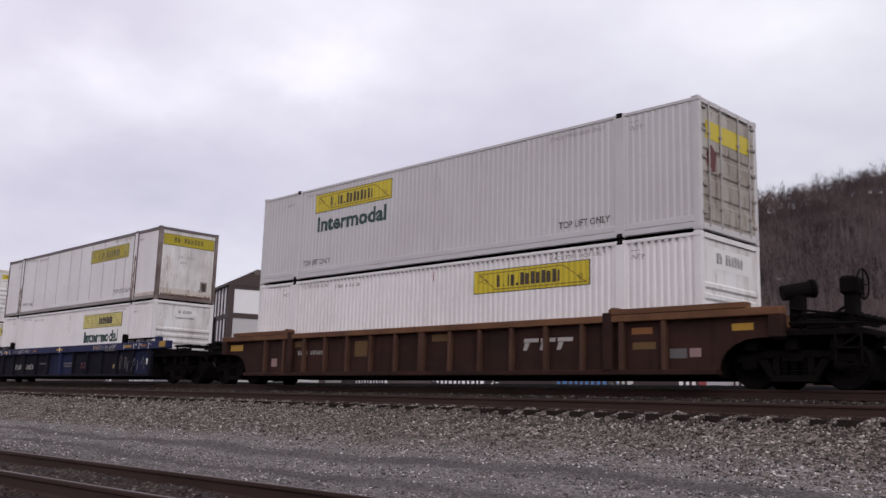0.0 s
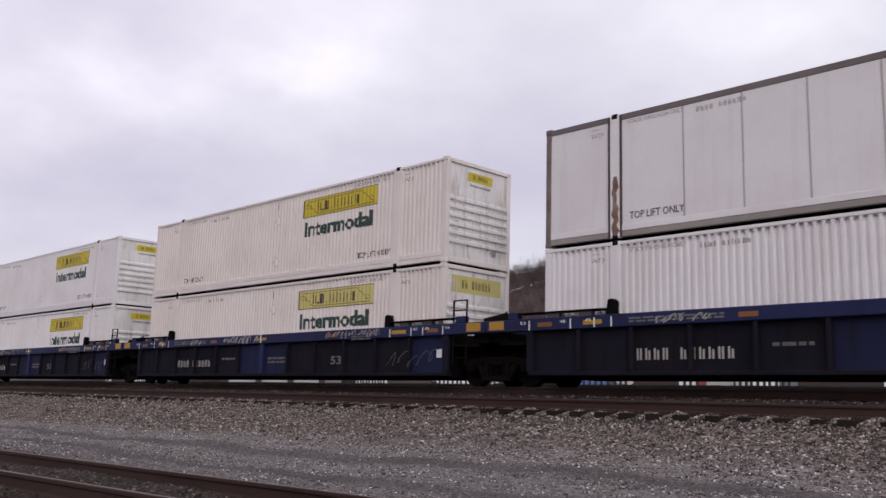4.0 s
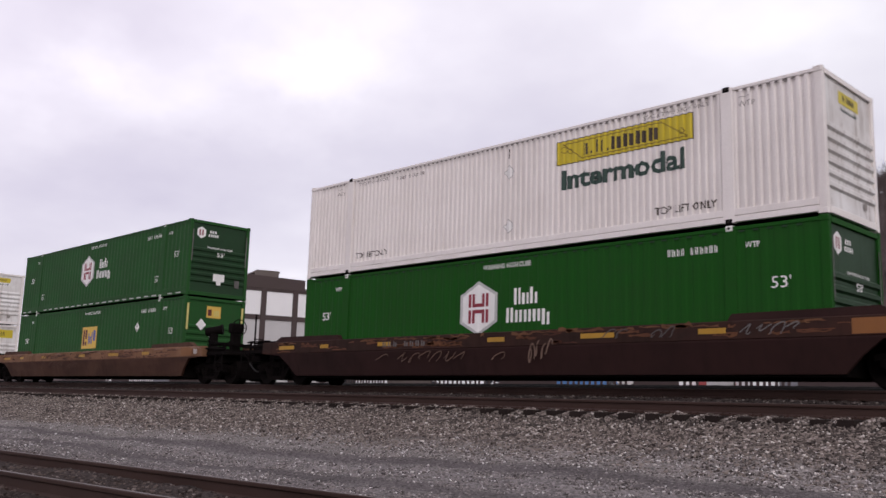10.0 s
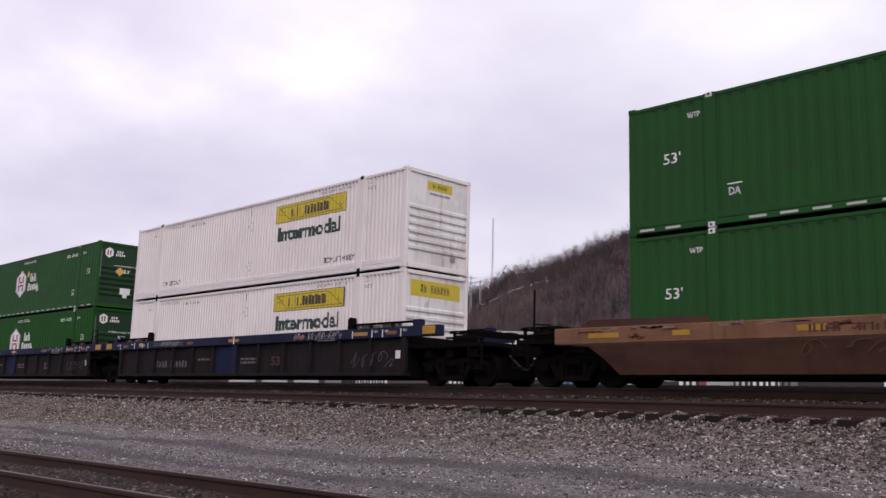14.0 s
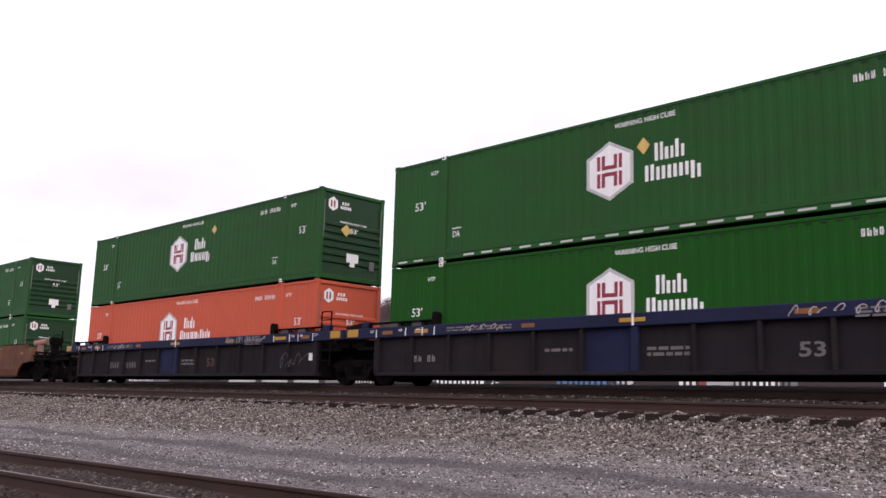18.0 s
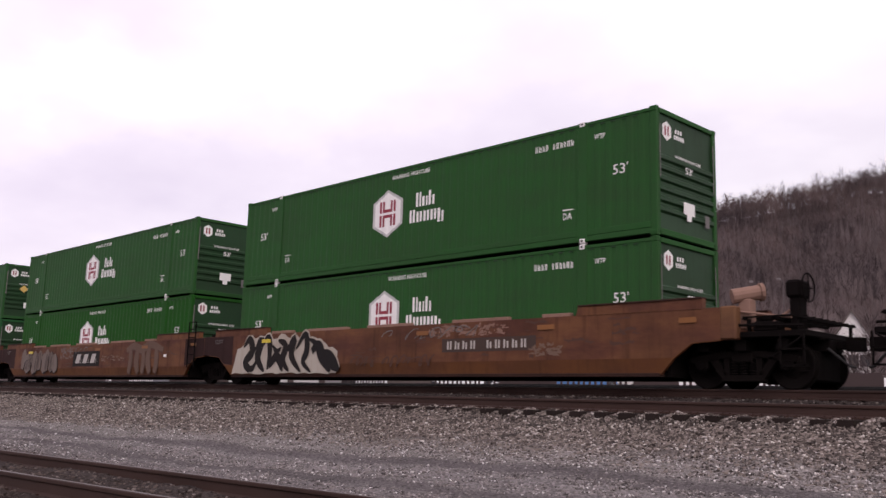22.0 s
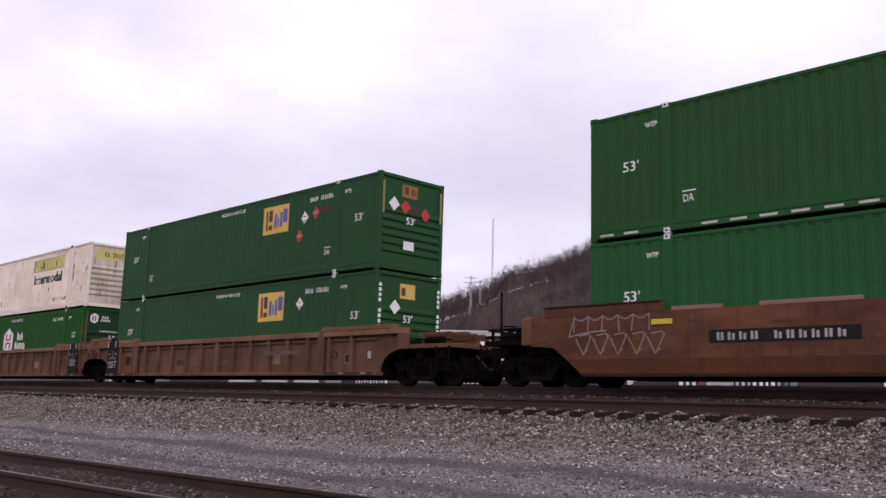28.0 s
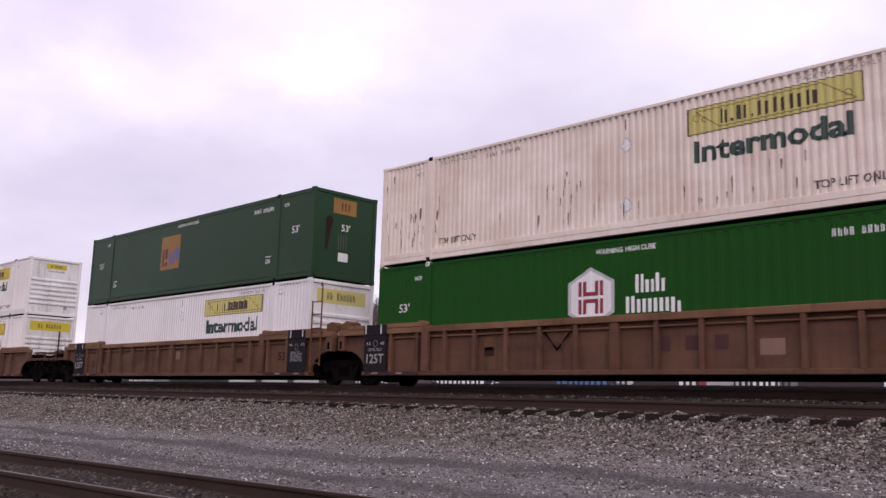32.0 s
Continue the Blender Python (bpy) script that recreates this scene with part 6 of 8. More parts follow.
def springs(s):
    bm = bmesh.new()
    for x in (-0.2, 0.0, 0.2):
        for k in range(5):
            z = 0.28 + k * 0.052
            wheel = [[(x + r * math.cos(a), s * 0.98 + r * math.sin(a), zz) for a in [i * math.pi / 4 for i in range(8)]] for r, zz in ((0.07, z), (0.085, z + 0.018), (0.07, z + 0.036))]
            loft(bm, wheel)
    return bm


def truck(car, x):
    def bolster():
        bm = box(bmesh.new(), -0.22, 0.22, -1.06, 1.06, 0.52, 0.72, 0.02)
        wheel = [[(r * math.cos(a), r * math.sin(a), z) for a in [i * math.pi / 8 for i in range(16)]] for r, z in ((0.36, 0.70), (0.36, 0.80))]
        loft(bm, wheel)
        return bm
    t = hang("truck", shared(("bolster",), bolster, "truck", M["truck"]), car, "grimy cast steel four-wheel truck with undercar shade painted in")
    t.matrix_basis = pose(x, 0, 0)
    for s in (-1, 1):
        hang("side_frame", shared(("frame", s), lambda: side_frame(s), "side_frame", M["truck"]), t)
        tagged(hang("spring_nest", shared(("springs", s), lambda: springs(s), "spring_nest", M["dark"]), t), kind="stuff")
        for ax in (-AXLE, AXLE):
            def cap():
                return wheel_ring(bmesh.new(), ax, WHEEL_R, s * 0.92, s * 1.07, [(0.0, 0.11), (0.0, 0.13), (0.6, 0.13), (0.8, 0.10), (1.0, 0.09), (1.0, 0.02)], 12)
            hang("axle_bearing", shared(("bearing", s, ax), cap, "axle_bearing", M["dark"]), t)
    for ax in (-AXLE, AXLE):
        w = hang("wheelset", shared(("wheelset",), wheelset_mesh, "wheelset", M["wheel"]), t, "worn steel wheelset with undercar shade painted in")
        w.matrix_basis = pose(ax, 0, WHEEL_R)
        ROLLING.append((w, ax))
    return t


def coupled_end(car, s, mat, brake=False, base=9.85, deck=None, dusty=False):
    """Deck, coupler, hoses and hand rails at an end that is coupled to the next car."""
    far = 11.25
    def add(name, key, make, m=mat, label=""):
        return hang(name, shared((key, s, base), make, name, m), car, label)
    lo, hi = sorted((s * (base - 0.1), s * far))
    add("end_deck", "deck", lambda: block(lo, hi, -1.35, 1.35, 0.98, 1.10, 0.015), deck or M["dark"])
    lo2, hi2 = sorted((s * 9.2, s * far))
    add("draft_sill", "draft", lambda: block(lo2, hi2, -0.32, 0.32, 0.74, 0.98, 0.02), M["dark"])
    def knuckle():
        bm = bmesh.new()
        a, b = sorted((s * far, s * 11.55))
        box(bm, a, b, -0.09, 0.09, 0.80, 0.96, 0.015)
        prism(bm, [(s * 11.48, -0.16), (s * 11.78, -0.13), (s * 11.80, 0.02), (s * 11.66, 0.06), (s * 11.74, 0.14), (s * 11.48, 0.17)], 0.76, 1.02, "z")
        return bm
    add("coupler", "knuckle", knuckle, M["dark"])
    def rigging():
        """Brake beams, levers and pipes over the truck, round a solid dark block that fills the space."""
        # Added plain block: stands for the dark mass between deck and axles.
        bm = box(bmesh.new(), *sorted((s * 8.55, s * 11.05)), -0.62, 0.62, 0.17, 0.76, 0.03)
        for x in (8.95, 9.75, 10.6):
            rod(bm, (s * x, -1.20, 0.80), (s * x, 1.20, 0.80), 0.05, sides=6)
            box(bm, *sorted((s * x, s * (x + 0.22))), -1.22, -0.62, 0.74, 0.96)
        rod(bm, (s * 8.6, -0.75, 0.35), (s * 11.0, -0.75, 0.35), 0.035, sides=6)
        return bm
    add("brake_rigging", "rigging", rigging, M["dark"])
    def hose():
        bm = bmesh.new()
        pts = [(s * 11.25, -0.45, 0.80), (s * 11.45, -0.43, 0.62), (s * 11.62, -0.38, 0.46), (s * 11.72, -0.33, 0.44)]
        for p, q in zip(pts, pts[1:]):
            rod(bm, p, q, 0.028, sides=6)
        return bm
    add("air_hose", "hose", hose, M["tyre"])
    def stanchion():
        x = s * (far - 0.55)
        bm = rod(bmesh.new(), (x, -1.34, 1.0), (x, -1.34, 2.28), 0.028, sides=6)
        rod(bm, (x, -1.34, 1.45), (x - s * 0.5, -1.34, 1.42), 0.02, sides=6)
        return bm
    if s < 0:
        add("stanchion", "stanchion", stanchion, M["dark"])
    def walkway():
        bm = bmesh.new()
        for i in range(9):
            y = -1.3 + i * 0.32
            box(bm, *sorted((s * 9.95, s * 11.1)), y, y + 0.07, 1.37, 1.40)
        for x in (9.98, 10.5, 11.05):
            box(bm, *sorted((s * x, s * (x + 0.06))), -1.36, 1.36, 1.33, 1.375)
        for x in (10.05, 11.0):
            for y in (-1.30, 1.24):
                box(bm, *sorted((s * x, s * (x + 0.06))), y, y + 0.06, 1.08, 1.34)
        return bm
    add("walkway_grating", "grating", walkway, deck or M["dark"])
    def pipes():
        bm = bmesh.new()
        rod(bm, (s * 9.9, -1.38, 1.22), (s * 11.2, -1.36, 1.18), 0.03, sides=6)
        rod(bm, (s * 10.1, -1.2, 1.26), (s * 11.3, -0.7, 0.95), 0.025, sides=6)
        rod(bm, (s * 10.6, -1.42, 0.60), (s * 11.2, -1.42, 0.98), 0.02, sides=6)
        box(bm, *sorted((s * 10.2, s * 10.7)), -1.36, -1.05, 1.10, 1.28, 0.02)
        return bm
    add("brake_piping", "pipes", pipes, M["dark"])
    def steps():
        bm = bmesh.new()
        x0, x1 = sorted((s * (far - 0.48), s * far))
        for z in (0.42, 0.72):
            box(bm, x0, x1, -1.50, -1.30, z, z + 0.03)
        for x in (x0, x1 - 0.03):
            box(bm, x, x + 0.03, -1.50, -1.46, 0.42, 1.02)
        return bm
    add("step_ladder", "steps", steps, M["dark"])
    if brake:
        def drum():
            bm = bmesh.new()
            rod(bm, (s * 9.75, -1.30, 1.80), (s * 10.15, -0.95, 1.90), 0.15, sides=12)
            rod(bm, (s * 10.15, -0.95, 1.90), (s * 10.2, -0.9, 1.91), 0.18, sides=12)
            box(bm, *sorted((s * 9.85, s * 10.1)), -1.25, -1.0, 1.15, 1.75, 0.02)
            rod(bm, (s * 10.2, -1.1, 1.1), (s * 10.9, -0.7, 1.7), 0.03, sides=6)
            rod(bm, (s * 9.9, -1.3, 1.5), (s * 10.9, -1.2, 1.35), 0.025, sides=6)
            return bm
        add("brake_cylinder", "end_drum", drum, M["dusty_lip" if dusty else "dark"])
        def stand():
            bm = bmesh.new()
            box(bm, *sorted((s * 10.75, s * 10.95)), -0.95, -0.60, 1.10, 2.05, 0.03)
            box(bm, *sorted((s * 10.70, s * 11.0)), -1.02, -0.52, 1.75, 2.10, 0.05)
            return bm
        add("brake_stand", "stand", stand, M["dark"])
        def hand_wheel():
            bm = bmesh.new()
            x, c, n = s * 11.06, Vector((0, -0.78, 1.95)), 16
            pts = [Vector((x, c.y + 0.28 * math.cos(2 * math.pi * i / n), c.z + 0.28 * math.sin(2 * math.pi * i / n))) for i in range(n)]
            for i in range(n):
                rod(bm, pts[i], pts[(i + 1) % n], 0.018, sides=5)
            for i in range(0, n, 4):
                rod(bm, (x, c.y, c.z), pts[i], 0.014, sides=5)
            return bm
        add("brake_wheel", "hand_wheel", hand_wheel, M["dark"])


def joined_end(car, s, mat, brace=False, out=1.46, tall=False):
    """The end over a truck that two units share."""
    def cap():
        bm = bmesh.new()
        box(bm, *sorted((s * 9.0, s * 9.76)), -0.55, 0.55, 0.74, 1.25, 0.04)
        box(bm, *sorted((s * 9.15, s * 9.7)), -1.30, 1.30, 1.05, 1.30, 0.03)
        return bm
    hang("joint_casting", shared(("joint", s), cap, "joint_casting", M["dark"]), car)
    # Added plain block that keeps the space over the shared truck dark.
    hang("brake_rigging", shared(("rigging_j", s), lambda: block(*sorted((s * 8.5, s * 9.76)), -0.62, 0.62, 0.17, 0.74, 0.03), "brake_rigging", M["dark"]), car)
    def drum():
        bm = bmesh.new()
        rod(bm, (s * 9.35, -1.05, 1.55), (s * 9.72, -0.62, 1.72), 0.16, sides=12)
        rod(bm, (s * 9.72, -0.62, 1.72), (s * 9.74, -0.60, 1.73), 0.19, sides=12)
        box(bm, *sorted((s * 9.3, s * 9.6)), -1.15, -0.7, 1.28, 1.48, 0.02)
        return bm
    if brace:
        hang("brake_cylinder", shared(("drum", s), drum, "brake_cylinder", M["truck"]), car)
    def ladder():
        bm = bmesh.new()
        a, b = s * 8.62, s * 9.08
        tops = (2.50, 2.95) if tall else (2.15, 2.15)
        for x, top in zip((a, b), tops):
            rod(bm, (x, -out, 0.55), (x, -out, top), 0.024, sides=6)
        if tall:
            # the outer stile hooks over at its head
            rod(bm, (b, -out, 2.95), (b - s * 0.07, -out + 0.02, 3.02), 0.024, sides=6)
            rod(bm, (b - s * 0.07, -out + 0.02, 3.02), (b - s * 0.14, -out + 0.04, 2.95), 0.024, sides=6)
        for z in (0.62, 1.18, 1.66, 2.08, 2.46) if tall else (0.7, 1.0, 1.3, 1.6, 1.9, 2.15):
            rod(bm, (a, -out, z), (b, -out, z), 0.018, sides=6)
        return bm
    if brace:
        hang("ladder", shared(("ladder", s, out, tall), ladder, "ladder", M["tan"] if tall else M["dark"]), car)
    if tall:
        for y in (-1.38, 1.02):
            def hood():
                o = [(9.14, 1.54), (9.14, 1.78), (9.36, 1.84), (9.60, 1.74), (9.60, 1.54)]
                return prism(bmesh.new(), [(s * x, z) for x, z in o], y, y + 0.36)
            hang("end_hood", shared(("hood", s, y), hood, "end_hood", M["tan"]), car)
        hang("post_slot", shared(("slot_e", s), lambda: block(*sorted((s * 9.37, s * 9.47)), -1.518, -1.49, 1.02, 1.24, 0.008), "post_slot", M["dark"]), car)


def interior(car):
    hang("well_floor", shared(("wellfloor",), lambda: block(-8.3, 8.3, -1.28, 1.28, 0.22, 0.31, 0.01), "well_floor", M["dark"]), car)
    for s in (-1, 1):
        def wall():
            bm = bmesh.new()
            lo, hi = sorted((s * 8.28, s * 8.36))
            box(bm, lo, hi, -1.30, 1.30, 0.22, 1.34)
            lo, hi = sorted((s * 8.36, s * 9.4))
            box(bm, lo, hi, -1.34, 1.34, 0.98, 1.06)
            return bm
        hang("bulkhead", shared(("bulkhead", s), wall, "bulkhead", M["dark"]), car)


def on_side(car, name, make, key, material, y=-1.525, label=""):
    ob = hang(name, shared(("cs", key, y), lambda: at_y(make(), y), name, M[material]), car, label)
    return tagged(ob, kind="stuff") if name in FLAT_SETS else ob


def arch_outline(top, low, x_low, x_arch, z_arch, x_end, z_mid=None):
    """Outline in (x, z) of a car side whose lower corners are cut away over the trucks."""
    pts = []
    for s in (1, -1):
        half = [(x_low, low)]
        for k in range(1, 6):
            a = k / 5 * math.pi / 2
            half.append((x_low + (x_arch - x_low) * (1 - math.cos(a)), low + (z_arch - low) * math.sin(a)))
        half += [(x_end, z_arch), (x_end, top)]
        pts += [(s * x, z) for x, z in (half if s > 0 else half[::-1])]
    return pts


def ribbed_car(name, m, label, mat, ends, pitch=1.02, chord=None, pipe=False):
    """Brown well car whose sides carry upright ribs."""
    c = empty_thing(name, m, label=label, category="well car", group="well cars of the train")
    P, C = M[mat], M[chord or mat]
    tip = 9.56 if pipe else 9.82         # half the length of the sides
    for s in (-1, 1):
        hang("side_wall", shared(("a_side", s, tip), lambda: prism(bmesh.new(), arch_outline(1.40, 0.34, 8.45, 9.30, 0.97, tip - 0.02), s * 1.32, s * 1.38), "side_wall", P), c)
        hang("top_chord", shared(("a_chord", s, tip), lambda: block(-tip, tip, *sorted((s * 1.28, s * 1.52)), 1.385, 1.545, 0.015), "top_chord", C), c)
        hang("bottom_sill", shared(("a_sill", s), lambda: block(-8.45, 8.45, *sorted((s * 1.24, s * 1.50)), 0.26, 0.37, 0.012), "bottom_sill", P), c)
        if pipe:
            hang("brake_pipe", shared(("a_pipe", s), lambda: rod(bmesh.new(), (-8.3, s * 1.43, 1.275), (8.3, s * 1.43, 1.275), 0.022, sides=6), "brake_pipe", C), c)
        n = int(8.2 / pitch)
        for i in range(-n, n + 1):
            x = i * pitch
            w = 0.11 if i == 0 else 0.055
            # Old cars get ribs in a lighter brown than the wall.
            hang("rib", shared(("a_rib", s, round(x, 2)), lambda: block(x - w, x + w, *sorted((s * 1.38, s * 1.505)), 0.36, 1.39, 0.01), "rib", P if pipe else M["rib_brown"]), c)
        for e in (-1, 1):
            def plate():
                o = [(5.95, 1.55), (5.95, 1.66), (6.02, 1.70), (6.14, 1.70), (6.16, 1.66), (9.12, 1.66), (9.12, 1.55)]
                return prism(bmesh.new(), [(e * x, z) for x, z in o], s * 1.30, s * 1.53)
            hang("guide_plate", shared(("a_plate", s, e), plate, "guide_plate", C), c)
            hang("end_post", shared(("a_post", s, e, tip), lambda: block(*sorted((e * (tip - 0.28), e * (tip + 0.01))), *sorted((s * 1.30, s * 1.51)), 0.96, 1.40, 0.02), "end_post", P), c)
            hang("stake_pocket", shared(("a_stake", s, e), lambda: block(*sorted((e * 5.78, e * 6.02)), *sorted((s * 1.42, s * 1.535)), 0.36, 1.60, 0.015), "stake_pocket", P), c)
    interior(c)
    for e, how in zip((-1, 1), ends):
        if how == "coupled":
            coupled_end(c, e, P, brake=e > 0 and not pipe, deck=P if pipe else None, base=tip)
        else:
            joined_end(c, e, P, brace=e > 0, out=1.56, tall=pipe)
    return c


def blue_car(name, m, label, ends):
    """Blue well car with a deep top band over grimy panels."""
    c = empty_thing(name, m, label=label, category="well car", group="well cars of the train")
    late = m.translation.x < -100
    P, D_ = M["navy" if late else "blue"], M["black_panel" if late else "panel"]
    for s in (-1, 1):
        hang("top_band", shared(("b_band", s), lambda: block(-9.75, 9.75, *sorted((s * 1.30, s * 1.52)), 1.285, 1.575, 0.02), "top_band", P), c)
        for i in range(-6, 6):
            a, b = i * 1.395 + 0.05, (i + 1) * 1.395 - 0.05
            mm = M["blue_panel"] if i in ((-1,) if late else (-1, 0, 5)) else D_
            hang("side_panel", shared(("b_panel", s, i), lambda: block(a - 0.06, b + 0.06, *sorted((s * 1.32, s * 1.38)), 0.32, 1.29, 0.006), "side_panel", mm), c)
        for i in range(-6, 7):
            x = i * 1.395
            w = 0.09 if i in (0, -6, 6) else 0.045
            hang("rib", shared(("b_rib", s, i), lambda: block(x - w, x + w, *sorted((s * 1.38, s * 1.50)), 0.33, 1.29, 0.01), "rib", P if i == 0 else D_), c)
        hang("bottom_sill", shared(("b_sill", s), lambda: block(-8.42, 8.42, *sorted((s * 1.24, s * 1.49)), 0.25, 0.34, 0.012), "bottom_sill", D_), c)
        for e in (-1, 1):
            def hook():
                o = [(5.98, 1.57), (5.98, 1.86), (6.06, 1.92), (6.16, 1.90), (6.22, 1.57)]
                return prism(bmesh.new(), [(e * x, z) for x, z in o], s * 1.34, s * 1.50)
            hang("guide_hook", shared(("b_hook", s, e), hook, "guide_hook", M["dark"]), c)
            hang("walkway", shared(("b_walk", s, e), lambda: block(*sorted((e * 6.22, e * 8.70)), *sorted((s * 1.30, s * 1.55)), 1.68, 1.715, 0.006), "walkway", M["dark"]), c)
            hang("guide_block", shared(("b_guide", s, e), lambda: block(*sorted((e * 8.72, e * 9.04)), *sorted((s * 1.32, s * 1.51)), 1.57, 1.745, 0.02), "guide_block", P), c)
            for x in (6.6, 7.5):
                hang("walkway_bracket", shared(("b_brk", s, e, x), lambda: block(*sorted((e * x, e * (x + 0.35))), *sorted((s * 1.36, s * 1.5)), 1.57, 1.685, 0.006), "walkway_bracket", M["chassis_grey"]), c)
    interior(c)
    for x, w, col in ((-8.1, 0.42, "amber"), (7.7, 0.42, "amber"), (-6.8, 0.5, "reflector"), (6.3, 0.6, "reflector"), (-3.1, 0.4, "amber"), (3.5, 0.45, "amber")):
        on_side(c, "reflector", lambda: rect(x, x + w, 1.37, 1.47), ("b_refl", x), col)
    on_side(c, "reflector", lambda: rect(-0.035, 0.02, 1.30, 1.56), ("b_mid",), "placard", -1.534)
    on_side(c, "reflector", lambda: rect(-0.35, 0.30, 1.38, 1.47), ("b_mid2",), "reflector", -1.53)
    for e in (-1, 1):
        on_side(c, "reflector", lambda: rect(*sorted((e * 9.14, e * 9.62)), 1.34, 1.55), ("b_end", e), "reflector", -1.53)
    for x in (-8.35, -7.15, -6.5, -6.05, 6.25, 7.1, 7.55, 8.3):
        on_side(c, "length_mark", lambda: rect(x - 0.018, x + 0.018, 1.30, 1.52), ("b_len", x), "mark", -1.53)
    for t, x in (("53", -8.62), ("48", -7.45), ("45", -6.75), ("45", 7.18), ("48", 7.62), ("53", 8.38)):
        on_side(c, "length_number", lambda: lettering(t, x, 1.44, 0.07, 0.16), ("b_ln", t, x), "mark", -1.53)
    on_side(c, "small_print", lambda: stacked_bars(-5.6, 1.44, 2.2, 2), ("b_print1",), "faint_mark", -1.53)
    on_side(c, "small_print", lambda: stacked_bars(4.6, 1.40, 0.9, 3), ("b_print2",), "faint_mark", -1.53)
    on_side(c, "size_mark", lambda: lettering("53", 3.50 if ends == ("joined", "joined") else 2.02, 0.60, 0.28 if m.translation.x < -100 else 0.24, 0.5, 0.02), ("b_53", round(m.translation.x)), "red_number" if m.translation.x > -50 else "stain" if late and ends[0] == "coupled" else "faint_mark" if ends == ("joined", "joined") or not late else "red_ink", -1.386)
    if late and ends == ("joined", "joined"):
        on_side(c, "number_lettering", lambda: bars(-6.93, 0.62, 0.17, 0.85, 5, 2, 0.5), ("b_num2",), "dim_mark", -1.386)
    else:
        on_side(c, "number_lettering", lambda: bars(-5.5, 0.58, 0.24, 2.3, 11, 4, 0.5), ("b_num",), "faint_mark" if late else "spray", -1.386)
    on_side(c, "small_print", lambda: stacked_bars(0.25, 0.78, 1.0, 2, 0.07), ("b_print3",), "faint_mark", -1.386)
    on_side(c, "small_print", lambda: stacked_bars(-2.5, 0.80, 0.8, 1, 0.07), ("b_print4",), "faint_mark", -1.386)
    on_side(c, "small_plate", lambda: rect(7.95, 8.15, 0.72, 0.94), ("b_plate",), "placard", -1.386)
    for e, how in zip((-1, 1), ends):
        if how == "coupled":
            coupled_end(c, e, M["dark"])
        else:
            joined_end(c, e, P, brace=e > 0)
    return c


def stacked_bars(x, z, w, rows, h=0.04):
    bm = bmesh.new()
    rng = random.Random(int(x * 100) + rows)
    for r in range(rows):
        u = x
        while u < x + w - 0.05:
            k = rng.uniform(0.08, 0.3)
            add_rect(bm, u, min(u + k, x + w), z - r * h * 1.7, z - r * h * 1.7 + h)
            u += k + 0.05
    return bm


def smooth_rings(top, fold_z, low, fold_in, x_low, x_end, z_end, s, y_out=1.52):
    """Rings along a plain car side that folds inward below and is cut away over the trucks."""
    rings = []
    for x, zl in ((-x_end, z_end), (-(x_low + (x_end - x_low) * 0.55), z_end - 0.04), (-(x_low + (x_end - x_low) * 0.25), (low + z_end) / 2), (-x_low, low), (0, low), (x_low, low), (x_low + (x_end - x_low) * 0.25, (low + z_end) / 2), (x_low + (x_end - x_low) * 0.55, z_end - 0.04), (x_end, z_end)):
        fz = max(fold_z, zl + 0.02)
        k = (fz - zl) / max(fold_z - low, 0.01)
        yl = y_out - fold_in * min(1, k)
        rings.append([(x, s * y_out, top), (x, s * y_out, fz), (x, s * yl, zl), (x, s * (yl - 0.08), zl), (x, s * (y_out - 0.12), fz), (x, s * (y_out - 0.14), top)])
    return rings


def low_car(name, m, label, upper, lower, marks):
    """Low well car: a pale upper band, and a plain darker sheet that folds inward under it."""
    c = empty_thing(name, m, label=label, category="well car", group="well cars of the train")
    for s in (-1, 1):
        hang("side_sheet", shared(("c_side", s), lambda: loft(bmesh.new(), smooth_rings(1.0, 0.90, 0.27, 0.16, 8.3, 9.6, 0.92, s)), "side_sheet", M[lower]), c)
        hang("top_band", shared(("c_band", s), lambda: block(-9.95, 9.95, *sorted((s * 1.30, s * 1.535)), 0.93, 1.30, 0.02), "top_band", M[upper]), c)
        for e in (-1, 1):
            def plate():
                o = [(6.1, 1.30), (6.2, 1.44), (9.0, 1.46), (9.3, 1.30)]
                return prism(bmesh.new(), [(e * x, z) for x, z in o], s * 1.32, s * 1.50)
            hang("guide_plate", shared(("c_plate", s, e), plate, "guide_plate", M[lower]), c)
    interior(c)
    for x, w in ((-9.0, 0.8), (-6.9, 0.4), (-4.3, 0.55), (-0.2, 0.55), (2.6, 0.9), (5.5, 0.6), (8.5, 0.75)):
        on_side(c, "reflector", lambda: rect(x, x + w, 1.06 if x < 8 else 0.97, 1.17 if x < 8 else 1.25), ("c_refl", x), "reflector" if x < 8 else "amber", -1.541)
    on_side(c, "small_plate", lambda: rect(9.38, 9.62, 1.03, 1.20), ("c_plate2",), "silver", -1.541)
    for mk in marks:
        mk(c)
    for e in (-1, 1):
        coupled_end(c, e, M["dark_brown"], brake=e > 0)
    return c


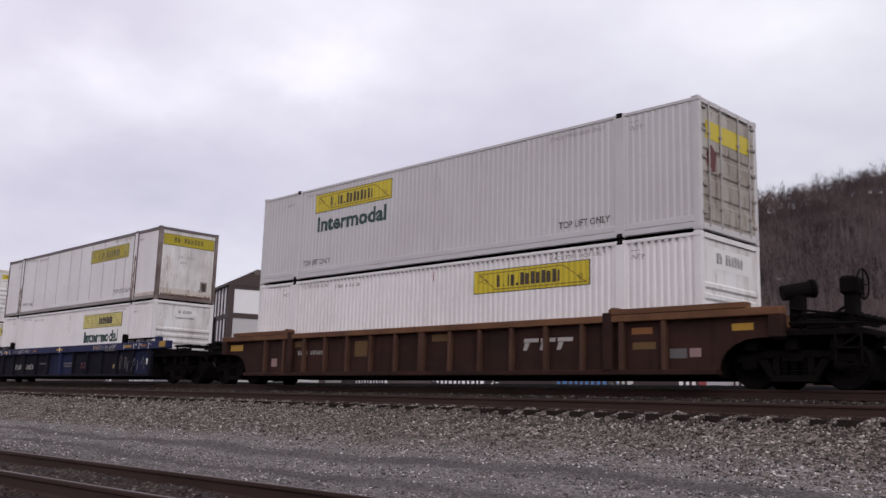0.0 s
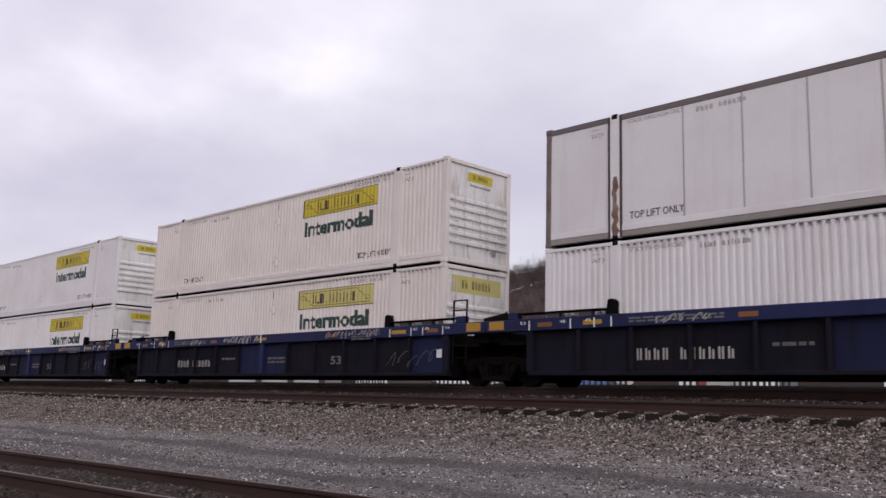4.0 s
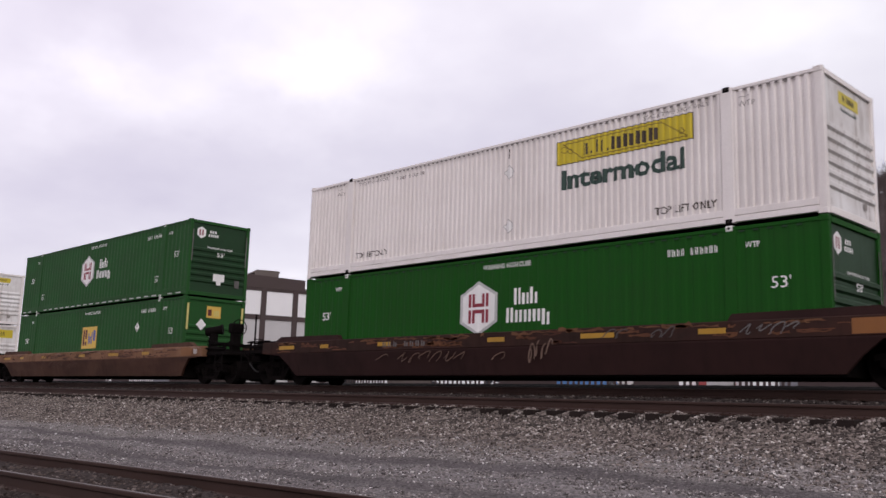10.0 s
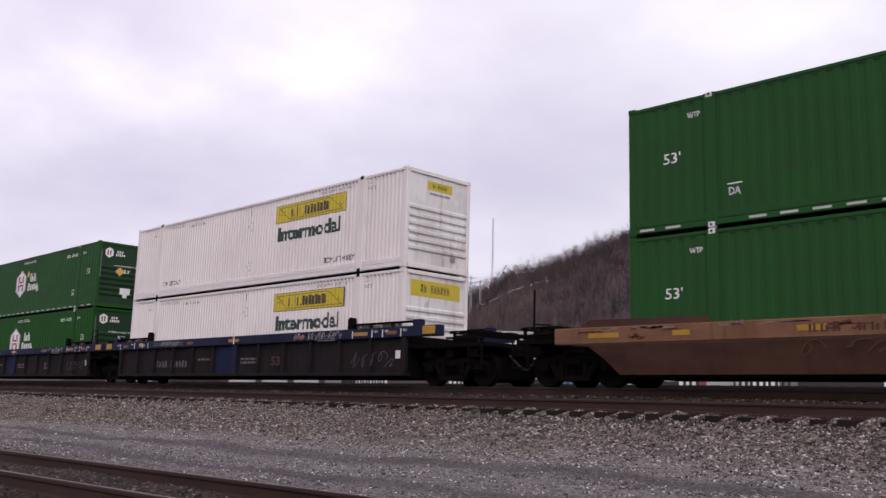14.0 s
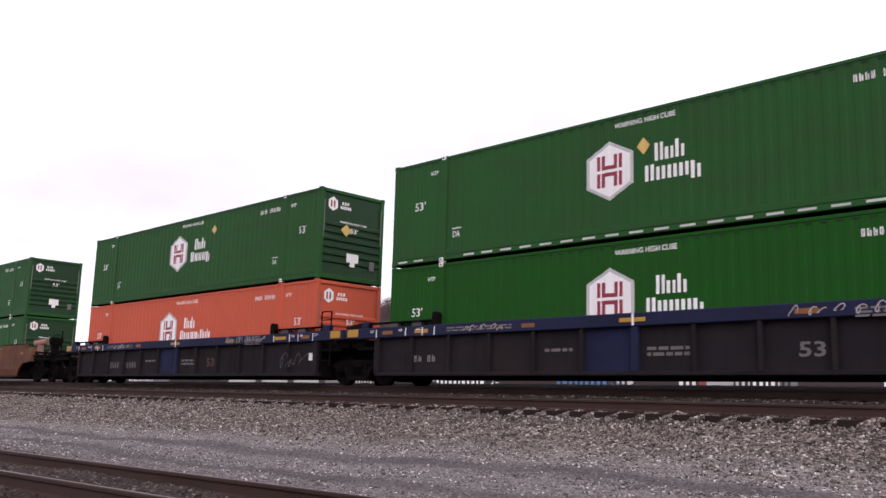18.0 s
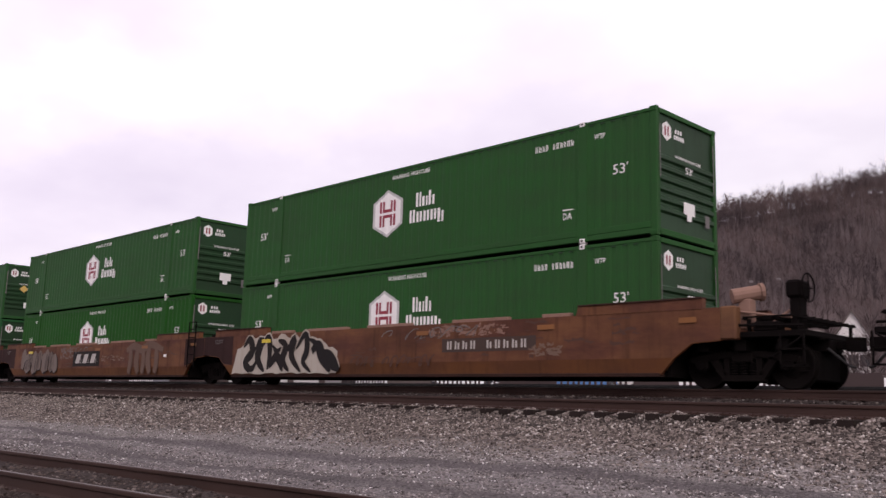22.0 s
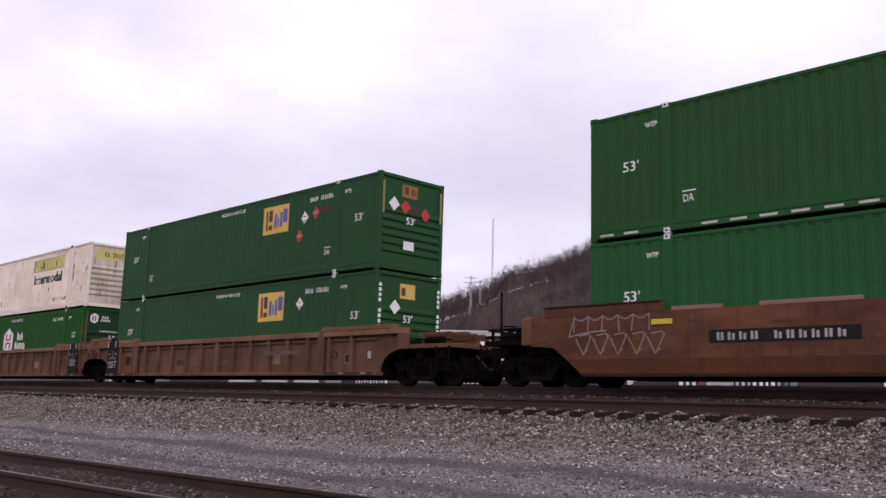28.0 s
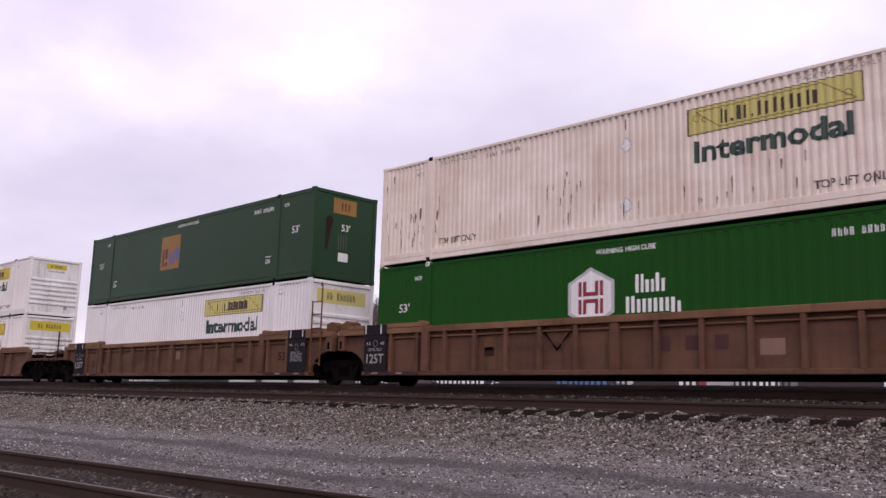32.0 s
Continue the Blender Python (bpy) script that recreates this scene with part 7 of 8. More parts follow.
def deep_car(name, m, label, ends, marks):
    """Rust-orange well car with plain deep sides."""
    c = empty_thing(name, m, label=label, category="well car", group="well cars of the train")
    for s in (-1, 1):
        rings = smooth_rings(1.58, 0.60, 0.26, 0.07, 8.2, 9.6, 0.92, s)
        hang("side_sheet", shared(("d_side", s), lambda: loft(bmesh.new(), [[r[0], r[1], r[4], r[5]] for r in rings]), "side_sheet", M["rust"]), c)
        hang("folded_sheet", shared(("d_fold", s), lambda: loft(bmesh.new(), [r[1:5] for r in rings]), "folded_sheet", M["fold"]), c)
        hang("bottom_sill", shared(("d_sill", s), lambda: block(-8.2, 8.2, *sorted((s * 1.24, s * 1.47)), 0.22, 0.30, 0.01), "bottom_sill", M["dark_brown"]), c)
        for e in (-1, 1):
            def raised():
                o = [(6.1, 1.57), (6.15, 1.78), (9.22, 1.78), (9.22, 1.57)]
                return prism(bmesh.new(), [(e * x, z) for x, z in o], s * 1.38, s * 1.53)
            hang("raised_side", shared(("d_raise", s, e), raised, "raised_side", M["rust"]), c)
            hang("edge_cap", shared(("d_cap", s, e), lambda: block(*sorted((e * 6.15, e * 9.22)), *sorted((s * 1.34, s * 1.56)), 1.775, 1.81, 0.006), "edge_cap", M["dark_brown"]), c)
            # Posts are tan at coupled ends, much darker at joined ones.
            hang("end_post", shared(("d_post", s, e), lambda: block(*sorted((e * 9.58, e * 9.92)), *sorted((s * 1.28, s * 1.52)), 0.94, 1.60, 0.03), "end_post", M["tan" if ends[0 if e < 0 else 1] == "coupled" else "very_dark_brown"]), c)
        for a, b in ((-5.9, -4.8), (-4.0, -2.1), (-1.2, 0.6), (2.15, 4.05), (5.1, 5.9)):
            hang("guide_lip", shared(("d_lip", s, a), lambda: block(a, b, *sorted((s * 1.36, s * 1.50)), 1.575, 1.66, 0.01), "guide_lip", M["dusty_lip"]), c)
    interior(c)
    for x, w in ((-6.35, 0.5), (0.9, 0.45), (5.0, 0.5), (8.7, 0.4)):
        on_side(c, "reflector", lambda: rect(x, x + w, 1.30, 1.41), ("d_refl", x), "yellow" if x < 0 else "amber", -1.552)
    for mk in marks:
        mk(c)
    for e, how in zip((-1, 1), ends):
        if how == "coupled":
            coupled_end(c, e, M["dark_brown"], brake=e > 0, dusty=True)
        else:
            joined_end(c, e, M["dark_brown"], brace=e > 0, out=1.60)
            a, b = (8.28, 9.62) if e > 0 else (-9.62, -8.08)
            inner = a if e > 0 else b
            # Very dark brown shape over the sheet, following the arch above the truck.
            on_side(c, "data_panel", lambda: flat_shape([(inner, 0.62), (e * 8.60, 0.66), (e * 8.97, 0.90), (e * 9.60, 0.95), (e * 9.60, 1.57), (inner, 1.57)]), ("d_dark", e), "very_dark_brown", -1.526, "very dark brown end panel")
            if e < 0:
                on_side(c, "axle_load", lambda: lettering("125T", -9.2, 1.34, 0.14, 0.5, 0.012), ("d_125",), "faint_mark", -1.530)
    return c


# -- markings on the cars: plain bars and spray paint --


def plate_bars(x0, x1, z0, z1, count, gap=None, back="black", ink="faint_mark", y=-1.526):
    def put(c):
        if back:
            on_side(c, "number_plate", lambda: rect(x0, x1, z0, z1), ("pb", x0, x1, z0), back, y)
        h = z1 - z0
        on_side(c, "number_lettering", lambda: bars(x0 + 0.06 * (x1 - x0), z0 + 0.2 * h, 0.6 * h, 0.88 * (x1 - x0), count, gap, 0.46), ("pbb", x0, x1, z0, count), ink, y - 0.005)
    return put


def smooth_line(pts, n=5):
    """Points along a smooth curve through pts."""
    p = [pts[0], *pts, pts[-1]]
    out = []
    for i in range(1, len(p) - 2):
        for k in range(n):
            u = k / n
            out.append(tuple(0.5 * (2 * p[i][j] + (p[i + 1][j] - p[i - 1][j]) * u + (2 * p[i - 1][j] - 5 * p[i][j] + 4 * p[i + 1][j] - p[i + 2][j]) * u * u + (3 * p[i][j] - p[i - 1][j] - 3 * p[i + 1][j] + p[i + 2][j]) * u ** 3) for j in (0, 1)))
    return out + [pts[-1]]


def brush(bm, pts, wide, y=0.0, tip=0.25):
    """A sprayed stroke that swells in its middle."""
    line = smooth_line(pts)
    n = len(line) - 1
    rows = []
    for i, (x, z) in enumerate(line):
        ax, az = line[max(0, i - 1)]
        bx, bz = line[min(n, i + 1)]
        d = math.hypot(bx - ax, bz - az) or 1
        w = wide / 2 * (tip + (1 - tip) * math.sin(math.pi * (0.06 + 0.88 * i / n)))
        nx, nz = -(bz - az) / d * w, (bx - ax) / d * w
        rows.append((bm.verts.new((x + nx, y, z + nz)), bm.verts.new((x - nx, y, z - nz))))
    for (p, q), (r, t) in zip(rows, rows[1:]):
        bm.faces.new((p, q, t, r))


def side_layer(c, make, key, material, y, label=""):
    """A flat painted shape whose own small depths are kept."""
    def put():
        bm = make()
        for v in bm.verts:
            v.co.y += y
        return bm
    return tagged(hang("spray_paint", shared(("layer", key), put, "spray_paint", M[material]), c, label), kind="stuff")


def sprayed_piece(x0, x1, z0, z1, strokes, key, ink, rim=None, field=None, edge=0.0, y=-1.527):
    """Bold sprayed strokes in a box of the side: over a pale ragged field, or with a rim of another colour behind them. Strokes: a width and points, in shares of the box."""
    def put(c):
        w, h = x1 - x0, z1 - z0
        lines = [(k * h, [(x0 + u * w, z0 + v * h) for u, v in pts]) for k, pts in strokes]
        def paint_lines(grow, base, dx=0.0, dz=0.0):
            bm = bmesh.new()
            for i, (k, pts) in enumerate(lines):
                brush(bm, [(a + dx, b + dz) for a, b in pts], k + grow, base - 0.0006 * i, 0.05 if field else 0.45)
            return bm
        if field:
            def ragged():
                bm, rng, n = bmesh.new(), random.Random(key), 26
                lo, hi = [], []
                for i in range(n + 1):
                    u = i / n
                    arc = math.sin(math.pi * min(1.0, 0.10 + 0.86 * u)) ** 0.35
                    hi.append((x0 + (0.03 + 0.95 * u) * w, z0 + (0.16 + 0.82 * arc + rng.uniform(-0.10, 0.05)) * h))
                    lo.append((x0 + (-0.02 + 1.0 * u) * w, z0 + rng.uniform(-0.02, 0.03) * h))
                for i in range(n):
                    bm.faces.new([bm.verts.new((a, 0, b)) for a, b in (lo[i], lo[i + 1], hi[i + 1], hi[i])])
                return bm
            side_layer(c, ragged, (key, "field"), field, y + 0.001, "pale ragged field of spray paint")
        if rim:
            side_layer(c, lambda: paint_lines(edge, 0.0, 0.0 if field else 0.02, 0.02 if field else -0.03), (key, "rim"), rim, y - 0.001)
        side_layer(c, lambda: paint_lines(0.0, 0.0), (key, "ink"), ink, y - 0.010, "bold sprayed strokes")
    return put


# leaning hooks and wedges that lock into one another
BOLD = ((0.26, ((0.1, 0.7), (0.16, 0.9), (0.19, 0.58), (0.12, 0.28), (0.17, 0.04))), (0.17, ((0.13, 0.3), (0.19, 0.12), (0.24, 0.34))), (0.29, ((0.22, 0.6), (0.28, 0.86), (0.25, 0.4), (0.32, 0.06))), (0.22, ((0.29, 0.7), (0.35, 0.92), (0.37, 0.5), (0.35, 0.1))), (0.26, ((0.37, 0.16), (0.44, 0.44), (0.5, 0.06))), (0.14, ((0.39, 0.72), (0.44, 0.56), (0.48, 0.66))), (0.24, ((0.45, 0.84), (0.52, 0.7), (0.5, 0.34), (0.56, 0.06))))
BOLD_END = ((0.24, ((0.53, 0.52), (0.6, 0.86), (0.58, 0.44), (0.67, 0.04))), (0.21, ((0.62, 0.6), (0.7, 0.96), (0.72, 0.56), (0.69, 0.28), (0.76, 0.04))), (0.15, ((0.73, 0.84), (0.8, 0.7), (0.77, 0.48))), (0.31, ((0.76, 0.56), (0.82, 0.66), (0.86, 0.36), (0.93, 0.04))), (0.38, ((0.86, 0.52), (0.92, 0.34), (1.0, 0.08))))
# fat leaning lobes, side by side
LOBES = ((0.49, ((0.02, 0.2), (0.05, 0.78), (0.11, 0.92))), (0.52, ((0.12, 0.8), (0.17, 0.46), (0.13, 0.06))), (0.58, ((0.22, 0.1), (0.2, 0.5), (0.27, 0.9))), (0.43, ((0.3, 0.74), (0.36, 0.3), (0.31, 0.06))), (0.55, ((0.41, 0.94), (0.38, 0.56), (0.45, 0.12))), (0.49, ((0.52, 0.16), (0.5, 0.6), (0.56, 0.94))), (0.52, ((0.6, 0.8), (0.66, 0.44), (0.61, 0.08))), (0.49, ((0.72, 0.1), (0.7, 0.62), (0.76, 0.96))), (0.49, ((0.8, 0.84), (0.86, 0.5), (0.82, 0.1))), (0.55, ((0.91, 0.8), (0.94, 0.42), (0.98, 0.08))))
# tall columns that hang from a wavy band
DRIPS = ((0.26, ((0.00, 0.78), (0.20, 0.92), (0.42, 0.80), (0.66, 0.94), (0.98, 0.76))), (0.26, ((0.11, 0.84), (0.13, 0.45), (0.09, 0.03))), (0.30, ((0.31, 0.80), (0.29, 0.40), (0.35, 0.06))), (0.24, ((0.46, 0.78), (0.48, 0.40), (0.45, 0.04))), (0.30, ((0.62, 0.86), (0.60, 0.44), (0.66, 0.04))), (0.26, ((0.80, 0.84), (0.82, 0.40), (0.79, 0.05))))


def worn_patches(x0, x1, z0, z1, seed, ink, count, y=-1.5385, size=1.0):
    """Ragged scuffs in the paint, longer than high."""
    def put(c):
        rng = random.Random(seed)
        def scuffs():
            bm = bmesh.new()
            for _ in range(count):
                a, w = rng.uniform(x0, x1), rng.uniform(0.10, 0.75) * size
                b, h = rng.uniform(z0, z1 - 0.05), rng.uniform(0.025, 0.10)
                n = 5
                low = [(a + w * k / n, b + rng.uniform(-0.3, 0.3) * h) for k in range(n + 1)]
                top = [(p[0] + rng.uniform(-0.02, 0.02), p[1] + h * rng.uniform(0.25, 1.0)) for p in low]
                for k in range(n):
                    add_shape(bm, [low[k], low[k + 1], top[k + 1], top[k]])
            return bm
        ob = side_layer(c, scuffs, ("scuff", seed), ink, y)
        ob.name = "paint_scuff"
        tagged(ob, kind="stuff")
    return put


def slant_plate(c):
    """A black plate with three slanting pale shapes, each with thin lines beside it."""
    on_side(c, "number_plate", lambda: rect(-1.30, 1.32, 0.67, 1.30), ("slp",), "black", -1.526)
    def shapes():
        bm = bmesh.new()
        for i in range(3):
            a = -1.08 + i * 0.74
            add_shape(bm, [(a + 0.02, 0.80), (a + 0.40, 0.80), (a + 0.58, 1.18), (a + 0.20, 1.18)])
            for k in range(3):
                add_rect(bm, a + 0.42, a + 0.66, 0.82 + k * 0.07, 0.835 + k * 0.07)
        return bm
    on_side(c, "number_lettering", shapes, ("sls",), "silver", -1.531)


def scrawl(x0, x1, z0, z1, seed, ink="spray", count=8, w=0.022, y=-1.528):
    """Thin sprayed loops with no words in them."""
    def put(c):
        rng = random.Random(seed)
        def lines():
            bm = bmesh.new()
            step = (x1 - x0) / count
            for i in range(count):
                a = x0 + i * step
                if rng.random() < 0.18:
                    continue
                # a loop or two of its own height, leaning, then a tail
                half, ph, turn_ = (z1 - z0) / 2 * rng.uniform(0.45, 1.0), rng.uniform(0, 6.28), rng.uniform(4.5, 8.5)
                mid = z0 + half + rng.random() * (z1 - z0 - 2 * half)
                pts = [(a + (0.1 + 0.75 * k / 8 + rng.uniform(0.22, 0.42) * math.sin(ph + turn_ * k / 8)) * step, mid + half * math.cos(ph * 0.7 + turn_ * k / 8)) for k in range(9)]
                brush(bm, pts, w * 1.25, -0.0004 * i, 0.55)
            return bm
        ob = side_layer(c, lines, ("sc", seed), ink, y)
        ob.name = "spray_scrawl"
    return put


def side_patches(seed, mat_names, y=-1.386):
    """Small plates and repainted patches between the ribs."""
    def put(c):
        rng = random.Random(seed)
        for i in range(5):
            x, z = rng.uniform(-7.5, 7.0), rng.uniform(0.55, 0.9)
            w, h = rng.uniform(0.25, 0.6), rng.uniform(0.15, 0.35)
            x = round(x / 1.02) * 1.02 + 0.2
            on_side(c, "patch", lambda: rect(x, x + w, z, z + h), ("sp", seed, i), mat_names[i % len(mat_names)], y)
    return put


def axle_load_panel(x0):
    def put(c):
        on_side(c, "data_panel", lambda: rect(x0, x0 + 0.95, 0.36, 1.40), ("ap", x0), "slate_panel", -1.512)
        on_side(c, "axle_load", lambda: lettering("125T", x0 + 0.12, 0.60, 0.26, 0.72, 0.015), ("at", x0), "spray", -1.518)
        on_side(c, "data_panel", lambda: rect(x0, x0 + 0.95, 1.40, 1.655), ("apt", x0), "slate_panel", -1.533)
        on_side(c, "length_number", lambda: lettering("53", x0 + 0.1, 1.10, 0.09, 0.16), ("a5", x0), "spray", -1.518)
        on_side(c, "length_number", lambda: lettering("48", x0 + 0.68, 1.10, 0.09, 0.16), ("a4", x0), "spray", -1.518)
        on_side(c, "round_mark", lambda: stroke(bmesh.new(), [(x0 + 0.48 + 0.09 * math.cos(k * math.pi / 6), 1.14 + 0.09 * math.sin(k * math.pi / 6)) for k in range(13)], 0.02), ("a_ring", x0), "dim_mark", -1.519)
        on_side(c, "small_print", lambda: stacked_bars(x0 + 0.18, 0.98, 0.58, 2, 0.026), ("a_pr", x0), "dim_mark", -1.518)
        on_side(c, "length_mark", lambda: rect(x0 + 0.05, x0 + 0.09, 1.40, 1.66), ("al", x0), "mark", -1.536)
        on_side(c, "length_mark", lambda: rect(x0 + 0.70, x0 + 0.74, 1.40, 1.66), ("am", x0), "mark", -1.536)
    return put


def white_loops(c):
    """Tall thin sprayed uprights joined by a sagging line, over a row of crosses."""
    rng = random.Random(9)
    def lines():
        bm = bmesh.new()
        xs = [-8.36 + 0.39 * i for i in range(6)]
        for i, x in enumerate(xs):
            stroke(bm, [(x, 1.56), (x + rng.uniform(-0.05, 0.05), 1.20)], 0.03)
            if i:
                a = xs[i - 1]
                stroke(bm, [(a, 1.54), (a + 0.12, 1.46), (a + 0.25, 1.46), (x, 1.55)], 0.026)
        stroke(bm, [(-8.36, 1.5), (-8.5, 1.10), (-8.2, 1.16), (-7.9, 1.20), (-7.5, 1.22)], 0.03)
        for i in range(5):
            a = -8.3 + 0.46 * i
            stroke(bm, [(a, 1.05), (a + 0.18, 0.72), (a + 0.30, 0.80)], 0.028)
            stroke(bm, [(a + 0.42, 1.12), (a + 0.2, 0.70)], 0.028)
            stroke(bm, [(a + 0.1, 1.12), (a + 0.35, 1.16), (a + 0.4, 1.05)], 0.026)
        return bm
    on_side(c, "spray_scrawl", lines, ("loops",), "thin_spray", -1.528)


# -- the train, from its leading car to the last that comes into view --
TRAIN = []                          # (thing, place along the track at 0 s, height)
CARS = (
    # middle at 0 s, kind, lower box, upper box, ends (trailing, leading), trucks
    (6.10, "A0", None, None, ("coupled", "coupled"), (-9.8, 9.8)),
    (-17.32, "A1", "w1b", "w1t", ("coupled", "coupled"), (-9.8, 9.8)),
    (-40.70, "B", "w2b", "w2t", ("joined", "coupled"), (-9.8, 9.8)),
    (-60.23, "B", "w3b", "w3t", ("joined", "joined"), (-9.7,)),
    (-79.79, "B", "w4b", "w4t", ("coupled", "joined"), (-9.8,)),
    (-103.31, "C5", "g5b", "w5t", ("coupled", "coupled"), (-9.8, 9.8)),
    (-126.95, "C6", "e6b", "g6t", ("coupled", "coupled"), (-9.8, 9.8)),
    (-150.43, "B", "w7b", "w5t", ("joined", "coupled"), (-9.8, 9.8)),
    (-170.23, "B", "g8b", "g8t", ("joined", "joined"), (-9.7,)),
    (-189.80, "B", "o9b", "g9t", ("coupled", "joined"), (-9.8,)),
    (-213.48, "D10", "g10b", "g10t", ("joined", "coupled"), (-9.8, 9.8)),
    (-233.02, "D11", "g8b", "g10t", ("joined", "joined"), (-9.7,)),
    (-252.51, "D12", "g12b", "g12t", ("coupled", "joined"), (-9.8,)),
    (-276.09, "A13", "e13b", "e13t", ("joined", "coupled"), (-9.8, 9.8)),
    (-295.68, "A14", "g5b", "w14t", ("joined", "joined"), (-9.8,)),
    (-315.10, "A15", "w15b", "e15t", ("coupled", "joined"), (-9.8,)),
    (-338.45, "A16", "w7b", "w5t", ("coupled", "coupled"), (-9.8, 9.8)),
)


def build_train():
    for x, kind, lower, upper, ends, trucks in CARS:
        m = pose(x, MID, 0)
        if kind[0] == "A":
            old = kind in ("A0", "A1")
            c = ribbed_car("well_car", m, ("dark brown" if old else "faded brown") + " ribbed railway well car loaded with containers", "dark_brown" if old else "tan_brown", ends, 1.04, "tan" if old else "dusty_tan", not old)
            if kind == "A1":
                def leaning():
                    bm = bmesh.new()
                    for k in range(3):
                        a = 3.42 + k * 0.50
                        add_shape(bm, [(a, 0.84), (a + 0.12, 0.84), (a + 0.20, 1.02), (a + 0.06, 1.02)])
                        add_shape(bm, [(a + 0.02, 1.03), (a + 0.46, 1.03), (a + 0.48, 1.12), (a + 0.04, 1.12)])
                    return bm
                on_side(c, "number_lettering", leaning, ("a1_lean",), "silver", -1.386)
                plate_bars(-5.68, -4.2, 0.84, 1.06, 10, 4, None, "silver", -1.386)(c)
                for a, b, z0, z1, mm in ((6.45, 6.96, 1.12, 1.26, "amber"), (6.47, 7.04, 0.80, 0.95, "olive"), (7.36, 7.76, 0.60, 0.80, "faint_mark"), (7.82, 8.08, 0.62, 0.80, "pink_mark"), (8.75, 9.2, 1.12, 1.26, "reflector"), (-9.45, -8.7, 1.08, 1.28, "reflector"), (-7.0, -6.7, 0.55, 0.80, "pink_mark"), (-5.80, -5.27, 1.13, 1.30, "olive"), (-2.86, -2.30, 0.80, 1.24, "olive"), (0.30, 1.0, 1.14, 1.32, "olive")):
                    on_side(c, "reflector" if mm == "reflector" else "patch", lambda: rect(a, b, z0, z1), ("a1", a), mm, -1.386)
            elif not old:
                axle_load_panel(-8.35)(c)
                for e in (-1, 1):
                    on_side(c, "sill_patch", lambda: rect(*sorted((e * 6.1, e * 8.3)), 0.275, 0.365), ("sill_p", e), "maroon_grime", -1.503)
                    for u in (6.75, 7.75):
                        on_side(c, "small_plate", lambda: rect(*sorted((e * u, e * (u + 0.26))), 0.30, 0.345), ("sill_w", e, u), "pink_mark", -1.508)
                if kind == "A14":
                    side_layer(c, lambda: stroke(bmesh.new(), [(-2.02, 1.30), (-1.60, 0.84), (-1.14, 1.32)], 0.05), ("chain_v",), "dark", -1.42, "slack safety chain between two ribs")
                side_patches(int(-x), ("tan", "brown", "tan", "dusty_lip", "dark_brown"))(c)
                if kind in ("A14", "A15"):
                    on_side(c, "data_panel", lambda: rect(7.4, 8.3, 0.36, 1.40), ("ap2",), "slate_panel", -1.512)
                    on_side(c, "data_panel", lambda: rect(7.4, 8.3, 1.40, 1.655), ("ap2t",), "slate_panel", -1.536)
                    for u in (7.52, 8.14):
                        on_side(c, "length_mark", lambda: rect(u, u + 0.04, 1.42, 1.64), ("ap2m", u), "mark", -1.541)
                    on_side(c, "length_number", lambda: lettering("48", 7.46, 1.16, 0.09, 0.16), ("ap48",), "spray", -1.518)
                    on_side(c, "length_number", lambda: lettering("53", 8.08, 1.16, 0.09, 0.16), ("ap53",), "spray", -1.518)
                    on_side(c, "round_mark", lambda: stroke(bmesh.new(), [(7.85 + 0.09 * math.cos(k * math.pi / 6), 1.13 + 0.09 * math.sin(k * math.pi / 6)) for k in range(13)], 0.02), ("ap_ring",), "dim_mark", -1.519)
                    on_side(c, "small_print", lambda: stacked_bars(7.55, 0.96, 0.6, 7, 0.026), ("ap3",), "dim_mark", -1.518)
                    on_side(c, "length_number", lambda: lettering("53", 6.70, 0.75, 0.26, 0.40, 0.02), ("a14n",), "dark_brown", -1.386)
                plate_bars(2.9 if kind == "A13" else -3.1, 4.9 if kind == "A13" else -1.1, 0.86, 1.08, 10, 4, None, "faint_mark" if kind == "A13" else "stain", -1.508)(c)
                if kind == "A13":
                    on_side(c, "length_number", lambda: lettering("53", 6.15, 0.75, 0.24, 0.42, 0.02), ("a13n",), "dark_brown", -1.386)
                    on_side(c, "patch", lambda: rect(6.88, 7.29, 0.62, 0.89), ("a13a",), "faint_mark", -1.386)
                    on_side(c, "patch", lambda: rect(6.92, 7.25, 0.65, 0.86), ("a13b",), "dark_brown", -1.390)
                    on_side(c, "small_plate", lambda: rect(7.92, 8.06, 0.74, 0.94), ("a13c",), "silver", -1.386)
                if kind == "A14":
                    plate_bars(0.9, 3.1, 0.66, 1.16, 3, None, None, "red_ink", -1.386)(c)
        elif kind[0] == "B":
            c = blue_car("well_car", m, "dark blue railway well car with grimy side panels", ends)
            seed = int(-x)
            scrawl(3.4, 5.8, 1.33, 1.54, seed, count=14, w=0.016, y=-1.531)(c)
            if ends == ("joined", "joined") and x > -100:
                scrawl(-2.75, -0.15, 1.31, 1.54, 91, "spray", 11, 0.03, -1.531)(c)
            if ends == ("coupled", "joined") and x > -100:
                scrawl(-5.8, -3.25, 1.31, 1.56, 93, "spray", 11, 0.028, -1.531)(c)
                scrawl(-2.6, -0.45, 1.31, 1.56, 94, "dim_mark", 10, 0.022, -1.531)(c)
            else:
                scrawl(-5.0, -3.7, 1.33, 1.52, seed + 5, count=7, w=0.016, y=-1.531)(c)
